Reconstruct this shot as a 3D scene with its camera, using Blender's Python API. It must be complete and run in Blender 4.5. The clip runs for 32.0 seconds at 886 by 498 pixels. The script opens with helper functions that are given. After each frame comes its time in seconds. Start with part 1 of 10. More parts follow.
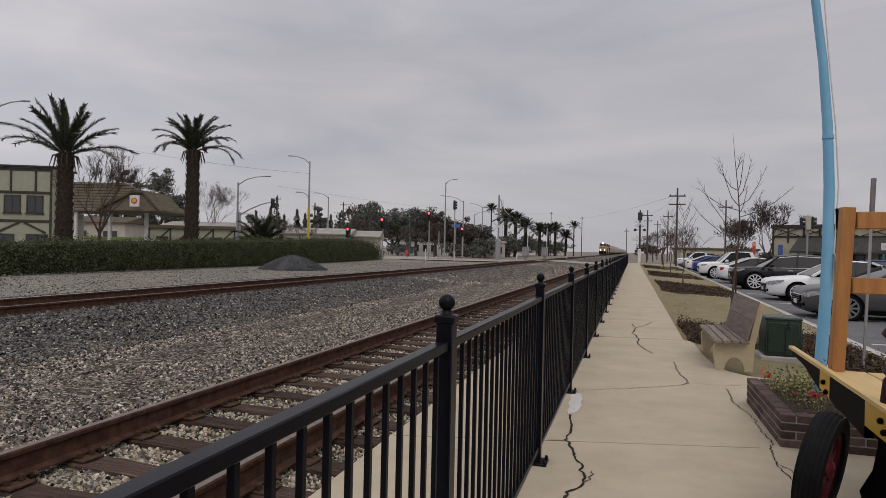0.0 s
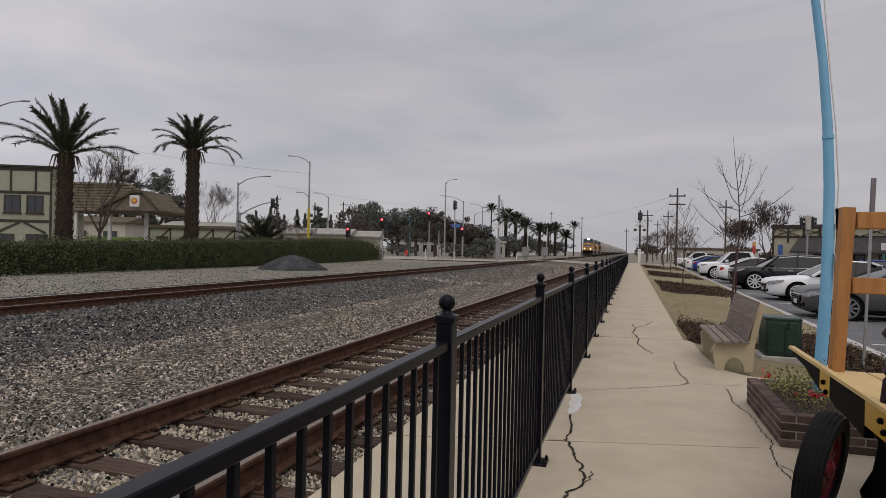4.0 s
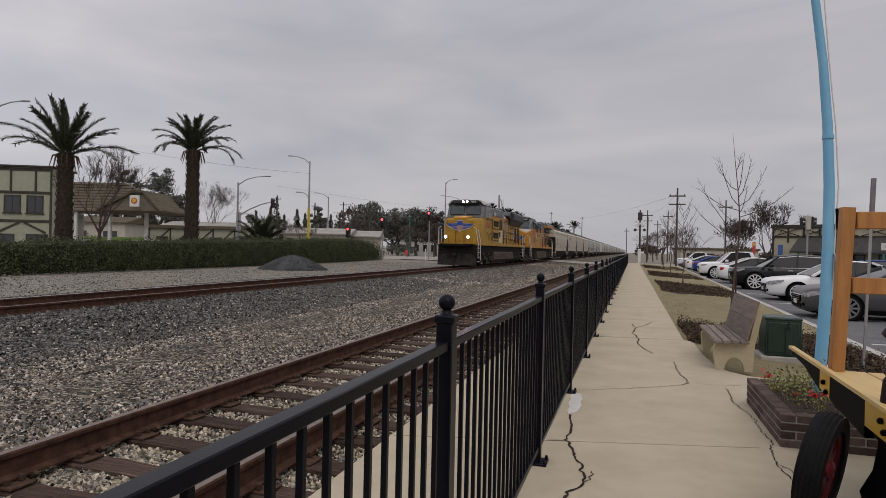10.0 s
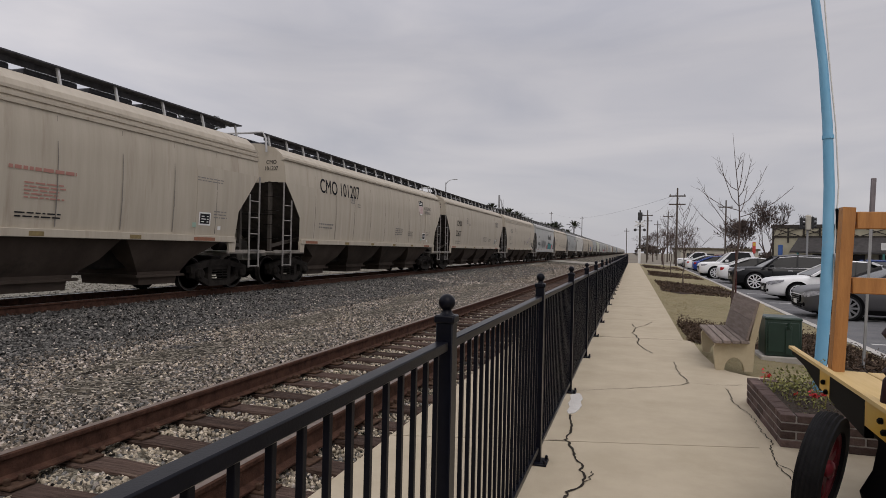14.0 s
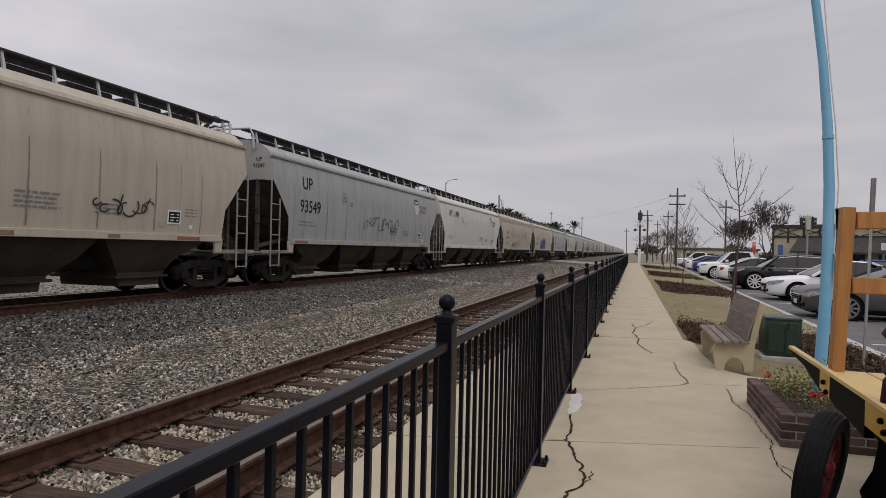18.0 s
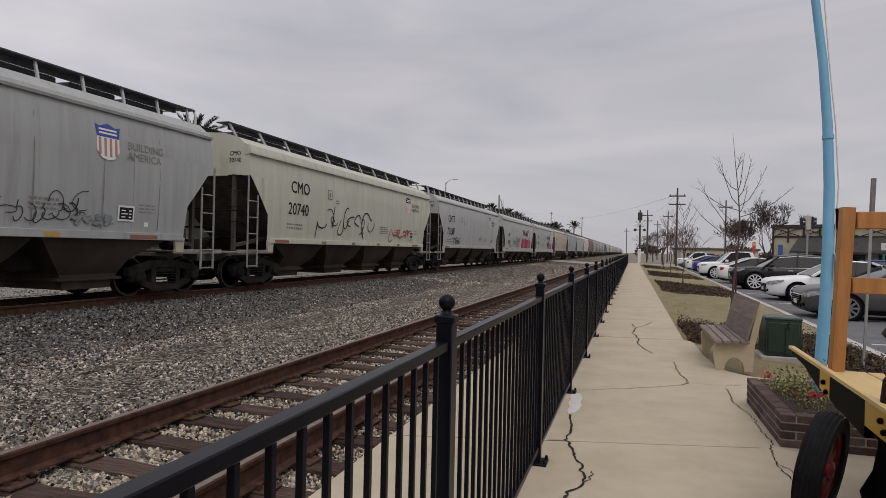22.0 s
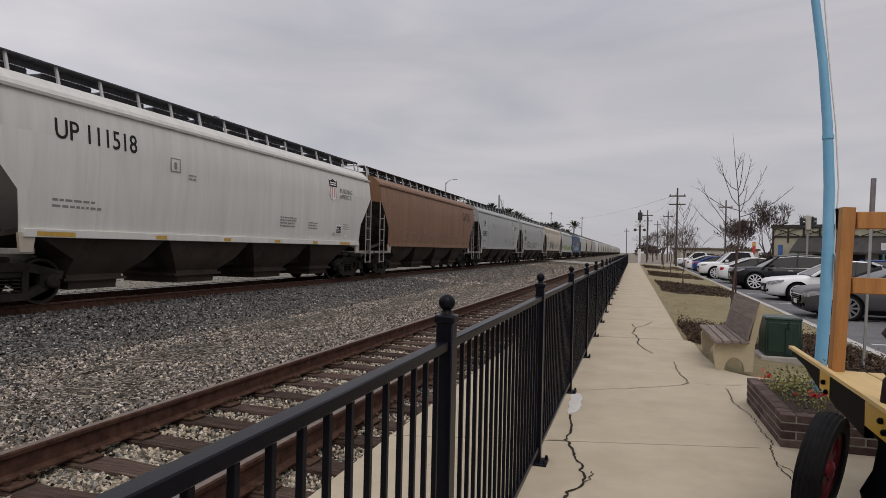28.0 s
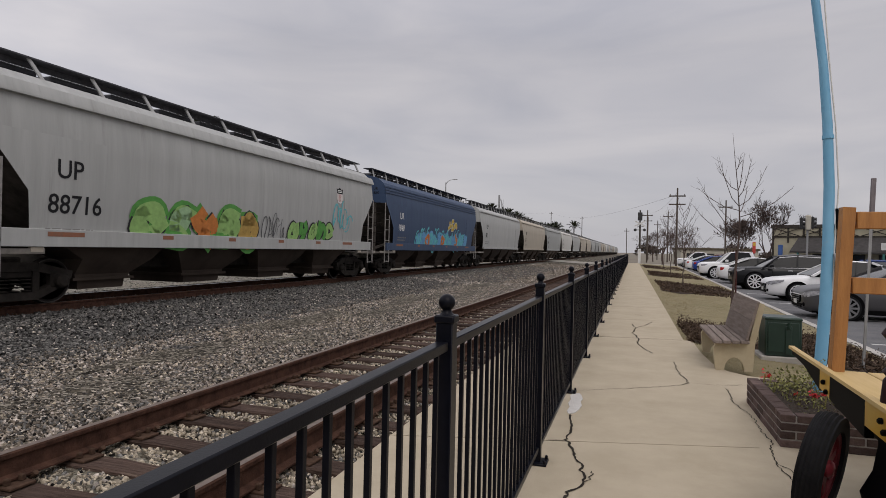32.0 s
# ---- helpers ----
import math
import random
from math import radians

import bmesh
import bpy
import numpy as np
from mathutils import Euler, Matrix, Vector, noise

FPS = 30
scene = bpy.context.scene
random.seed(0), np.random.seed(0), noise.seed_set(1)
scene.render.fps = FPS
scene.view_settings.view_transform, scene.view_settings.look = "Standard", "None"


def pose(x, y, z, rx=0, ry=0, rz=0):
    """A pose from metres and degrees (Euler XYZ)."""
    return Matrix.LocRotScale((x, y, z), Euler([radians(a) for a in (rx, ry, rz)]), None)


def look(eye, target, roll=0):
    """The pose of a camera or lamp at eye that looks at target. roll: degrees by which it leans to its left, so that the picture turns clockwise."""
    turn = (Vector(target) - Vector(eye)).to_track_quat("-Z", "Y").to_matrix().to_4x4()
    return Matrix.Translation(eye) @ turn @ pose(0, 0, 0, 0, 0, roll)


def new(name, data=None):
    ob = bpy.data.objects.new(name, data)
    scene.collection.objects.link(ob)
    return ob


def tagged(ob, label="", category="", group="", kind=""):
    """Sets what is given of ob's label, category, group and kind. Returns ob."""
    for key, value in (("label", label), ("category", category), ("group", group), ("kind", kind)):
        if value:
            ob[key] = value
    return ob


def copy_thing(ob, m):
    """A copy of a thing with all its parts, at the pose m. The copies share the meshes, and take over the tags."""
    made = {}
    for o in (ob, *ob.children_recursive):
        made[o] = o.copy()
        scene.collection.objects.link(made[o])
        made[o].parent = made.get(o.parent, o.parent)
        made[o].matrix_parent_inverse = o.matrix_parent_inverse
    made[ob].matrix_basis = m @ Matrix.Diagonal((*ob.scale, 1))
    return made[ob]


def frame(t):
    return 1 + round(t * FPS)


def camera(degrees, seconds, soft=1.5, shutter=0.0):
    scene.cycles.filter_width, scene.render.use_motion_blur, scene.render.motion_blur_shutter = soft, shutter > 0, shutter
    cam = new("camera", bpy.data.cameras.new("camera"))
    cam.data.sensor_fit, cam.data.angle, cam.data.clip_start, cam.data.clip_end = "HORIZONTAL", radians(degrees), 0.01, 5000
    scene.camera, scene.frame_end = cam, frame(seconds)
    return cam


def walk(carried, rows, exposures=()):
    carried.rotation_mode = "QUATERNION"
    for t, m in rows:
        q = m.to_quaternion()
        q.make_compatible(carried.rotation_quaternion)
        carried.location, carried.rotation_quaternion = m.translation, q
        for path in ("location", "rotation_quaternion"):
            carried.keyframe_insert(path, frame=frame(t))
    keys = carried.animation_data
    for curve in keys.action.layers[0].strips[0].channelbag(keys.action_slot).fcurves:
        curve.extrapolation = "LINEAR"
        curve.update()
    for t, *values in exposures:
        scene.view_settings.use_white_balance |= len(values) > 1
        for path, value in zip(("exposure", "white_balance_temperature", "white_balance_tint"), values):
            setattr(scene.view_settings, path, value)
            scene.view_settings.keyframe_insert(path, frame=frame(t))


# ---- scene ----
cam = camera(70.96, 32.0, soft=0.72)
EYE = Vector((0.0, 0.0, 1.271))
AIM = EYE + Vector((-math.sin(0.2965), math.cos(0.2965), -0.0009))
VIEW = look(EYE, AIM, 1.28)
walk(cam, [(0, VIEW), (32.0, VIEW)], [(0, 0.02, 6720, 14), (11.3, 0.02, 6720, 14), (13.2, 0.14, 6720, 14), (32.0, 0.14, 6720, 14)])

# ---- overcast sky and a wide, weak sun ----
SUN_EL, SUN_AZ = radians(48), radians(150)
world = bpy.data.worlds.new("sky")
scene.world = world
world.use_nodes = True
wn, wl = world.node_tree.nodes, world.node_tree.links
wn.clear()
w_out = wn.new("ShaderNodeOutputWorld")
w_bg = wn.new("ShaderNodeBackground")
w_bg.inputs["Strength"].default_value = 1.0
w_sky = wn.new("ShaderNodeTexSky")
w_sky.sky_type = "NISHITA"
w_sky.sun_disc = False
w_sky.sun_elevation, w_sky.sun_rotation = SUN_EL, SUN_AZ
w_gain = wn.new("ShaderNodeMix")
w_gain.data_type, w_gain.blend_type = "RGBA", "MULTIPLY"
w_gain.inputs["Factor"].default_value = 1.0
w_gain.inputs["B"].default_value = (0.1, 0.1, 0.1, 1)
wl.new(w_sky.outputs[0], w_gain.inputs["A"])
w_co = wn.new("ShaderNodeTexCoord")
w_map = wn.new("ShaderNodeMapping")
w_map.inputs["Scale"].default_value = (1.0, 1.0, 4.5)
wl.new(w_co.outputs["Generated"], w_map.inputs[0])
w_noise = wn.new("ShaderNodeTexNoise")
w_noise.inputs["Scale"].default_value = 2.3
w_noise.inputs["Detail"].default_value = 5
w_noise.inputs["Distortion"].default_value = 0.5
wl.new(w_map.outputs[0], w_noise.inputs["Vector"])
w_ramp = wn.new("ShaderNodeValToRGB")
w_ramp.color_ramp.elements[0].position = 0.32
w_ramp.color_ramp.elements[0].color = (0.395, 0.41, 0.455, 1)
w_ramp.color_ramp.elements[1].position = 0.68
w_ramp.color_ramp.elements[1].color = (0.53, 0.53, 0.55, 1)
wl.new(w_noise.outputs["Fac"], w_ramp.inputs[0])
# a thick cloud deck is brighter overhead than at the horizon
w_sep = wn.new("ShaderNodeSeparateXYZ")
wl.new(w_co.outputs["Generated"], w_sep.inputs[0])
w_up = wn.new("ShaderNodeMapRange")
w_up.inputs["From Min"].default_value, w_up.inputs["From Max"].default_value = 0.30, 1.0
w_up.inputs["To Min"].default_value, w_up.inputs["To Max"].default_value = 1.0, 2.3
wl.new(w_sep.outputs["Z"], w_up.inputs["Value"])
w_zen = wn.new("ShaderNodeMix")
w_zen.data_type, w_zen.blend_type = "RGBA", "MULTIPLY"
w_zen.inputs["Factor"].default_value = 1.0
wl.new(w_ramp.outputs[0], w_zen.inputs["A"])
wl.new(w_up.outputs[0], w_zen.inputs["B"])
# and a little brighter on the side where the sun stands behind it
w_side = wn.new("ShaderNodeMapRange")
w_side.inputs["From Min"].default_value, w_side.inputs["From Max"].default_value = -0.84, -0.5
w_side.inputs["To Min"].default_value, w_side.inputs["To Max"].default_value = 1.24, 0.955
wl.new(w_sep.outputs["X"], w_side.inputs["Value"])
w_zen2 = wn.new("ShaderNodeMix")
w_zen2.data_type, w_zen2.blend_type = "RGBA", "MULTIPLY"
w_zen2.inputs["Factor"].default_value = 1.0
wl.new(w_zen.outputs["Result"], w_zen2.inputs["A"])
wl.new(w_side.outputs[0], w_zen2.inputs["B"])
w_mix = wn.new("ShaderNodeMix")
w_mix.data_type = "RGBA"
w_mix.inputs["Factor"].default_value = 0.93
wl.new(w_gain.outputs["Result"], w_mix.inputs["A"])
wl.new(w_zen2.outputs["Result"], w_mix.inputs["B"])
wl.new(w_mix.outputs["Result"], w_bg.inputs["Color"])
wl.new(w_bg.outputs[0], w_out.inputs[0])

sun = new("sun", bpy.data.lights.new("sun", "SUN"))
sun.data.energy, sun.data.angle, sun.data.color = 0.7, radians(40), (1.0, 0.96, 0.9)
sun.rotation_euler = (radians(90) - SUN_EL, 0, radians(180) - SUN_AZ)


# ---- materials ----
def mat(name, col, rough=0.7, metal=0.0, col2=None, scale=8.0, bump=0.0, bscale=60.0, stretch=None, spec=0.5,
        per=0.0, island=False, grime=None, gscale=1.2, gpos=0.55, emit=None):
    """Principled material: two-scale colour variation, bump, variation from piece to piece."""
    m = bpy.data.materials.new(name)
    m.use_nodes = True
    nt = m.node_tree
    n, l = nt.nodes, nt.links
    b = n["Principled BSDF"]
    b.inputs["Roughness"].default_value = rough
    b.inputs["Metallic"].default_value = metal
    b.inputs["Specular IOR Level"].default_value = 0.12 if rough >= 0.8 and spec == 0.5 else spec
    col = (*col, 1)
    b.inputs["Base Color"].default_value = col
    if emit:
        b.inputs["Emission Color"].default_value = (*emit[0], 1)
        b.inputs["Emission Strength"].default_value = emit[1]
    co = n.new("ShaderNodeTexCoord")
    mp = n.new("ShaderNodeMapping")
    if stretch:
        mp.inputs["Scale"].default_value = stretch
    l.new(co.outputs["Object"], mp.inputs[0])
    vec = mp.outputs[0]
    if per and not island:
        oi = n.new("ShaderNodeObjectInfo")
        mu = n.new("ShaderNodeMath")
        mu.operation = "MULTIPLY"
        mu.inputs[1].default_value = 40.0
        l.new(oi.outputs["Random"], mu.inputs[0])
        va = n.new("ShaderNodeVectorMath")
        l.new(vec, va.inputs[0])
        l.new(mu.outputs[0], va.inputs[1])
        vec = va.outputs[0]
    src = None
    if col2:
        t = n.new("ShaderNodeTexNoise")
        t.inputs["Scale"].default_value = scale
        t.inputs["Detail"].default_value = 6
        t.inputs["Roughness"].default_value = 0.65
        l.new(vec, t.inputs["Vector"])
        r = n.new("ShaderNodeValToRGB")
        r.color_ramp.elements[0].position, r.color_ramp.elements[1].position = 0.35, 0.68
        r.color_ramp.elements[0].color, r.color_ramp.elements[1].color = col, (*col2, 1)
        l.new(t.outputs["Fac"], r.inputs[0])
        src = r.outputs[0]
    if grime:
        t = n.new("ShaderNodeTexNoise")
        t.inputs["Scale"].default_value = gscale
        t.inputs["Detail"].default_value = 8
        t.inputs["Roughness"].default_value = 0.7
        l.new(vec, t.inputs["Vector"])
        r = n.new("ShaderNodeMapRange")
        r.inputs["From Min"].default_value, r.inputs["From Max"].default_value = gpos, gpos + 0.22
        l.new(t.outputs["Fac"], r.inputs["Value"])
        x = n.new("ShaderNodeMix")
        x.data_type = "RGBA"
        l.new(r.outputs[0], x.inputs["Factor"])
        if src:
            l.new(src, x.inputs["A"])
        else:
            x.inputs["A"].default_value = col
        x.inputs["B"].default_value = (*grime, 1)
        src = x.outputs["Result"]
    if per:
        if island:
            g = n.new("ShaderNodeNewGeometry")
            rnd = g.outputs["Random Per Island"]
        else:
            g = n.new("ShaderNodeObjectInfo")
            rnd = g.outputs["Random"]
        r = n.new("ShaderNodeMapRange")
        r.inputs["To Min"].default_value, r.inputs["To Max"].default_value = 1 - per, 1 + per
        l.new(rnd, r.inputs["Value"])
        x = n.new("ShaderNodeMix")
        x.data_type, x.blend_type = "RGBA", "MULTIPLY"
        x.inputs["Factor"].default_value = 1.0
        if src:
            l.new(src, x.inputs["A"])
        else:
            x.inputs["A"].default_value = col
        l.new(r.outputs[0], x.inputs["B"])
        src = x.outputs["Result"]
    if src:
        l.new(src, b.inputs["Base Color"])
    if bump:
        t = n.new("ShaderNodeTexNoise")
        t.inputs["Scale"].default_value = bscale
        t.inputs["Detail"].default_value = 5
        l.new(vec, t.inputs["Vector"])
        u = n.new("ShaderNodeBump")
        u.inputs["Strength"].default_value = bump
        u.inputs["Distance"].default_value = 0.02
        l.new(t.outputs["Fac"], u.inputs["Height"])
        l.new(u.outputs[0], b.inputs["Normal"])
    return m


def mat_gravel(name, cols, scale=22.0, bump=0.9, patch=None, pscale=0.5, ppos=0.5):
    """Crushed stone: one tone per cell, relief by the distance to the cell's edge, patches of fines."""
    m = bpy.data.materials.new(name)
    m.use_nodes = True
    n, l = m.node_tree.nodes, m.node_tree.links
    b = n["Principled BSDF"]
    b.inputs["Roughness"].default_value = 0.9
    b.inputs["Specular IOR Level"].default_value = 0.06
    co = n.new("ShaderNodeTexCoord")
    v = n.new("ShaderNodeTexVoronoi")
    v.inputs["Scale"].default_value = scale
    l.new(co.outputs["Object"], v.inputs["Vector"])
    s = n.new("ShaderNodeSeparateColor")
    l.new(v.outputs["Color"], s.inputs[0])
    r = n.new("ShaderNodeValToRGB")
    r.color_ramp.elements[0].color = (*cols[0], 1)
    r.color_ramp.elements[1].color = (*cols[-1], 1)
    for i, c in enumerate(cols[1:-1]):
        e = r.color_ramp.elements.new((i + 1) / (len(cols) - 1))
        e.color = (*c, 1)
    l.new(s.outputs[0], r.inputs[0])
    src = r.outputs[0]
    if patch:
        t = n.new("ShaderNodeTexNoise")
        t.inputs["Scale"].default_value = pscale
        t.inputs["Detail"].default_value = 9
        t.inputs["Roughness"].default_value = 0.72
        l.new(co.outputs["Object"], t.inputs["Vector"])
        q = n.new("ShaderNodeMapRange")
        q.inputs["From Min"].default_value, q.inputs["From Max"].default_value = ppos, ppos + 0.12
        l.new(t.outputs["Fac"], q.inputs["Value"])
        x = n.new("ShaderNodeMix")
        x.data_type = "RGBA"
        l.new(q.outputs[0], x.inputs["Factor"])
        l.new(src, x.inputs["A"])
        x.inputs["B"].default_value = (*patch, 1)
        src = x.outputs["Result"]
    l.new(src, b.inputs["Base Color"])
    v2 = n.new("ShaderNodeTexVoronoi")
    v2.feature = "DISTANCE_TO_EDGE"
    v2.inputs["Scale"].default_value = scale
    l.new(co.outputs["Object"], v2.inputs["Vector"])
    u = n.new("ShaderNodeBump")
    u.inputs["Strength"].default_value = bump
    u.inputs["Distance"].default_value = 0.03
    l.new(v2.outputs["Distance"], u.inputs["Height"])
    l.new(u.outputs[0], b.inputs["Normal"])
    return m


M_BLACK = mat("black powder coat", (0.003, 0.0034, 0.0065), 0.3, 0.0, (0.005, 0.0056, 0.0095), 30, 0.03, 200, spec=0.13)
M_CONC = mat("pale concrete", (0.4, 0.342, 0.25), 0.88, 0, (0.46, 0.395, 0.295), 2.2, 0.12, 160, grime=(0.36, 0.305, 0.215), gscale=0.7, gpos=0.53)
M_CONC2 = mat("old concrete", (0.34, 0.32, 0.29), 0.9, 0, (0.45, 0.42, 0.38), 3, 0.15, 120, grime=(0.2, 0.19, 0.17), gscale=1.5)
M_CRACK = mat("crack filler", (0.018, 0.015, 0.012), 0.95, 0, (0.045, 0.038, 0.03), 20)
M_JOINT = mat("joint dirt", (0.17, 0.14, 0.11), 0.95, 0, (0.24, 0.2, 0.16), 9)
M_PATCH = mat("light mortar", (0.52, 0.5, 0.47), 0.9, 0, (0.6, 0.58, 0.55), 14, 0.3, 90)
M_ASPH = mat("asphalt", (0.12, 0.12, 0.125), 0.9, 0, (0.165, 0.164, 0.165), 1.5, 0.3, 220, grime=(0.12, 0.115, 0.11), gscale=0.5)
M_STREET = mat("worn street asphalt", (0.27, 0.25, 0.22), 0.92, 0, (0.35, 0.325, 0.285), 0.4, 0.2, 120)
M_GRASS = mat("dormant lawn", (0.22, 0.188, 0.108), 0.95, 0, (0.3, 0.25, 0.155), 2.2, 0.7, 130, grime=(0.15, 0.148, 0.07), gscale=1.1, gpos=0.52)
M_MULCH = mat("bark mulch", (0.035, 0.025, 0.02), 0.95, 0, (0.09, 0.065, 0.05), 45, 0.9, 70)
# ballast and dirt tones run near-black: shade between the loose stones is painted in
M_BALLAST = mat_gravel("grey ballast", [(0.007, 0.007, 0.0075), (0.024, 0.024, 0.025), (0.085, 0.082, 0.078), (0.33, 0.315, 0.29)], 24, 1.0, (0.13, 0.11, 0.085), 0.45, 0.64)
M_SIDING = mat_gravel("grey-tan siding ballast", [(0.04, 0.036, 0.028), (0.115, 0.104, 0.08), (0.2, 0.182, 0.142), (0.38, 0.345, 0.28)], 26, 0.9)
M_DIRT = mat_gravel("gravelly dirt", [(0.014, 0.012, 0.01), (0.05, 0.044, 0.035), (0.12, 0.106, 0.083), (0.36, 0.325, 0.27)], 27, 1.0, (0.185, 0.157, 0.112), 0.7, 0.56)
M_LIGHTGRAV = mat_gravel("light gravel", [(0.1, 0.094, 0.08), (0.155, 0.145, 0.122), (0.23, 0.215, 0.18), (0.38, 0.36, 0.31)], 20, 0.8, (0.22, 0.195, 0.155), 0.3, 0.52)
M_STONE = mat("ballast stone", (0.036, 0.035, 0.034), 0.9, 0, (0.175, 0.168, 0.155), 25, 0.4, 60, per=0.95, island=True)
M_STONE3 = mat("tan pebble", (0.235, 0.198, 0.145), 0.9, 0, (0.5, 0.432, 0.335), 25, 0.4, 60, per=0.75, island=True)
M_STONE5 = mat("grey-tan yard stone", (0.13, 0.124, 0.103), 0.9, 0, (0.27, 0.255, 0.215), 25, 0.4, 60, per=0.7, island=True)
M_STONE4 = mat("brown ballast stone", (0.05, 0.041, 0.033), 0.9, 0, (0.31, 0.262, 0.208), 25, 0.4, 60, per=0.97, island=True)
M_STONE2 = mat("pale ballast stone", (0.222, 0.195, 0.17), 0.9, 0, (0.55, 0.487, 0.425), 25, 0.4, 60, per=0.8, island=True)
M_RAILTOP = mat("worn rail steel", (0.13, 0.095, 0.078), 0.5, 0.4, (0.22, 0.17, 0.14), 14, 0.1, 80)
M_SHINY = mat("highlit polished rail steel", (0.85, 0.84, 0.83), 0.35, 0.9, (0.7, 0.68, 0.66), 9)
M_RAIL = mat("rusty rail", (0.04, 0.02, 0.014), 0.85, 0.0, (0.1, 0.05, 0.034), 9, 0.4, 90)
M_TIE = mat("weathered tie", (0.04, 0.026, 0.021), 0.92, 0, (0.115, 0.078, 0.062), 6, 0.9, 18, stretch=(0.6, 9, 5), per=0.35, grime=(0.19, 0.15, 0.115), gscale=3, gpos=0.6)


# ---- mesh building ----
class M:
    """Collects vertices and faces of one mesh."""

    def __init__(self):
        self.v, self.f = [], []

    def add(self, vs, fs, m=None):
        o = len(self.v)
        if m is not None:
            vs = [m @ Vector(a) for a in vs]
        self.v += [tuple(a) for a in vs]
        self.f += [tuple(i + o for i in a) for a in fs]
        return self

    def box(self, x0, x1, y0, y1, z0, z1, c=0.0, m=None):
        if c <= 0:
            vs = [(x, y, z) for z in (z0, z1) for y in (y0, y1) for x in (x0, x1)]
            return self.add(vs, [(0, 2, 3, 1), (4, 5, 7, 6), (0, 1, 5, 4), (2, 6, 7, 3), (0, 4, 6, 2), (1, 3, 7, 5)], m)
        vs, ix = [], {}
        for a, x in ((0, x0), (1, x1)):
            for b, y in ((0, y0), (1, y1)):
                for d, z in ((0, z0), (1, z1)):
                    sx, sy, sz = (1 if a == 0 else -1), (1 if b == 0 else -1), (1 if d == 0 else -1)
                    ix[a, b, d] = len(vs)
                    vs += [(x, y + sy * c, z + sz * c), (x + sx * c, y, z + sz * c), (x + sx * c, y + sy * c, z)]
        q = lambda a, b, d, k: ix[a, b, d] + k
        fs = []
        for a in (0, 1):
            r = [q(a, 0, 0, 0), q(a, 1, 0, 0), q(a, 1, 1, 0), q(a, 0, 1, 0)]
            fs.append(r if a else r[::-1])
            r = [q(0, a, 0, 1), q(0, a, 1, 1), q(1, a, 1, 1), q(1, a, 0, 1)]
            fs.append(r if a else r[::-1])
            r = [q(0, 0, a, 2), q(1, 0, a, 2), q(1, 1, a, 2), q(0, 1, a, 2)]
            fs.append(r if a else r[::-1])
        for a in (0, 1):
            for b in (0, 1):
                s = (a + b) % 2
                for k, (i, j) in (("x", (1, 2)), ("y", (0, 2)), ("z", (0, 1))):
                    e = {"x": lambda t: (t, a, b), "y": lambda t: (a, t, b), "z": lambda t: (a, b, t)}[k]
                    r = [q(*e(0), i), q(*e(1), i), q(*e(1), j), q(*e(0), j)]
                    flip = s if k != "y" else 1 - s
                    fs.append(r if flip else r[::-1])
        for a in (0, 1):
            for b in (0, 1):
                for d in (0, 1):
                    r = [q(a, b, d, 0), q(a, b, d, 1), q(a, b, d, 2)]
                    fs.append(r if (a + b + d) % 2 else r[::-1])
        return self.add(vs, fs, m)

    def tube(self, path, r, seg=8, cap=True, m=None):
        """A round bar along a path; r: one radius, or one per point."""
        path = [Vector(a) for a in path]
        rs = r if isinstance(r, (list, tuple)) else [r] * len(path)
        vs, fs = [], []
        side = None
        for i, a in enumerate(path):
            d = (path[min(i + 1, len(path) - 1)] - path[max(i - 1, 0)]).normalized()
            if side is None:
                side = d.orthogonal().normalized()
            side = (side - d * side.dot(d)).normalized()
            up = d.cross(side)
            for k in range(seg):
                t = 2 * math.pi * k / seg
                vs.append(a + (side * math.cos(t) + up * math.sin(t)) * rs[i])
        for i in range(len(path) - 1):
            for k in range(seg):
                j = (k + 1) % seg
                fs.append((i * seg + k, i * seg + j, (i + 1) * seg + j, (i + 1) * seg + k))
        if cap:
            fs.append(tuple(range(seg))[::-1])
            fs.append(tuple((len(path) - 1) * seg + k for k in range(seg)))
        return self.add(vs, fs, m)

    def bar(self, a, b, w, h, m=None):
        """A square bar from a to b, w wide and h thick."""
        a, b = Vector(a), Vector(b)
        d = (b - a).normalized()
        up = Vector((0, 0, 1)) if abs(d.z) < 0.9 else Vector((0, 1, 0))
        s = d.cross(up).normalized() * (w / 2)
        u = s.cross(d).normalized() * (h / 2)
        vs = [p + i * s + j * u for p in (a, b) for i, j in ((-1, -1), (1, -1), (1, 1), (-1, 1))]
        return self.add(vs, [(0, 1, 2, 3), (7, 6, 5, 4), (0, 4, 5, 1), (1, 5, 6, 2), (2, 6, 7, 3), (3, 7, 4, 0)], m)

    def prism(self, poly, lo, hi, axis="y", m=None):
        """A polygon of the two other axes, drawn out along one axis."""
        n = len(poly)
        mk = {"x": lambda p, t: (t, p[0], p[1]), "y": lambda p, t: (p[0], t, p[1]), "z": lambda p, t: (p[0], p[1], t)}[axis]
        vs = [mk(p, lo) for p in poly] + [mk(p, hi) for p in poly]
        area = sum(poly[i][0] * poly[(i + 1) % n][1] - poly[(i + 1) % n][0] * poly[i][1] for i in range(n))
        fs = [tuple(range(n))[::-1], tuple(range(n, 2 * n))] + [(i, (i + 1) % n, n + (i + 1) % n, n + i) for i in range(n)]
        if (area < 0) != (axis == "y"):
            fs = [f[::-1] for f in fs]
        return self.add(vs, fs, m)

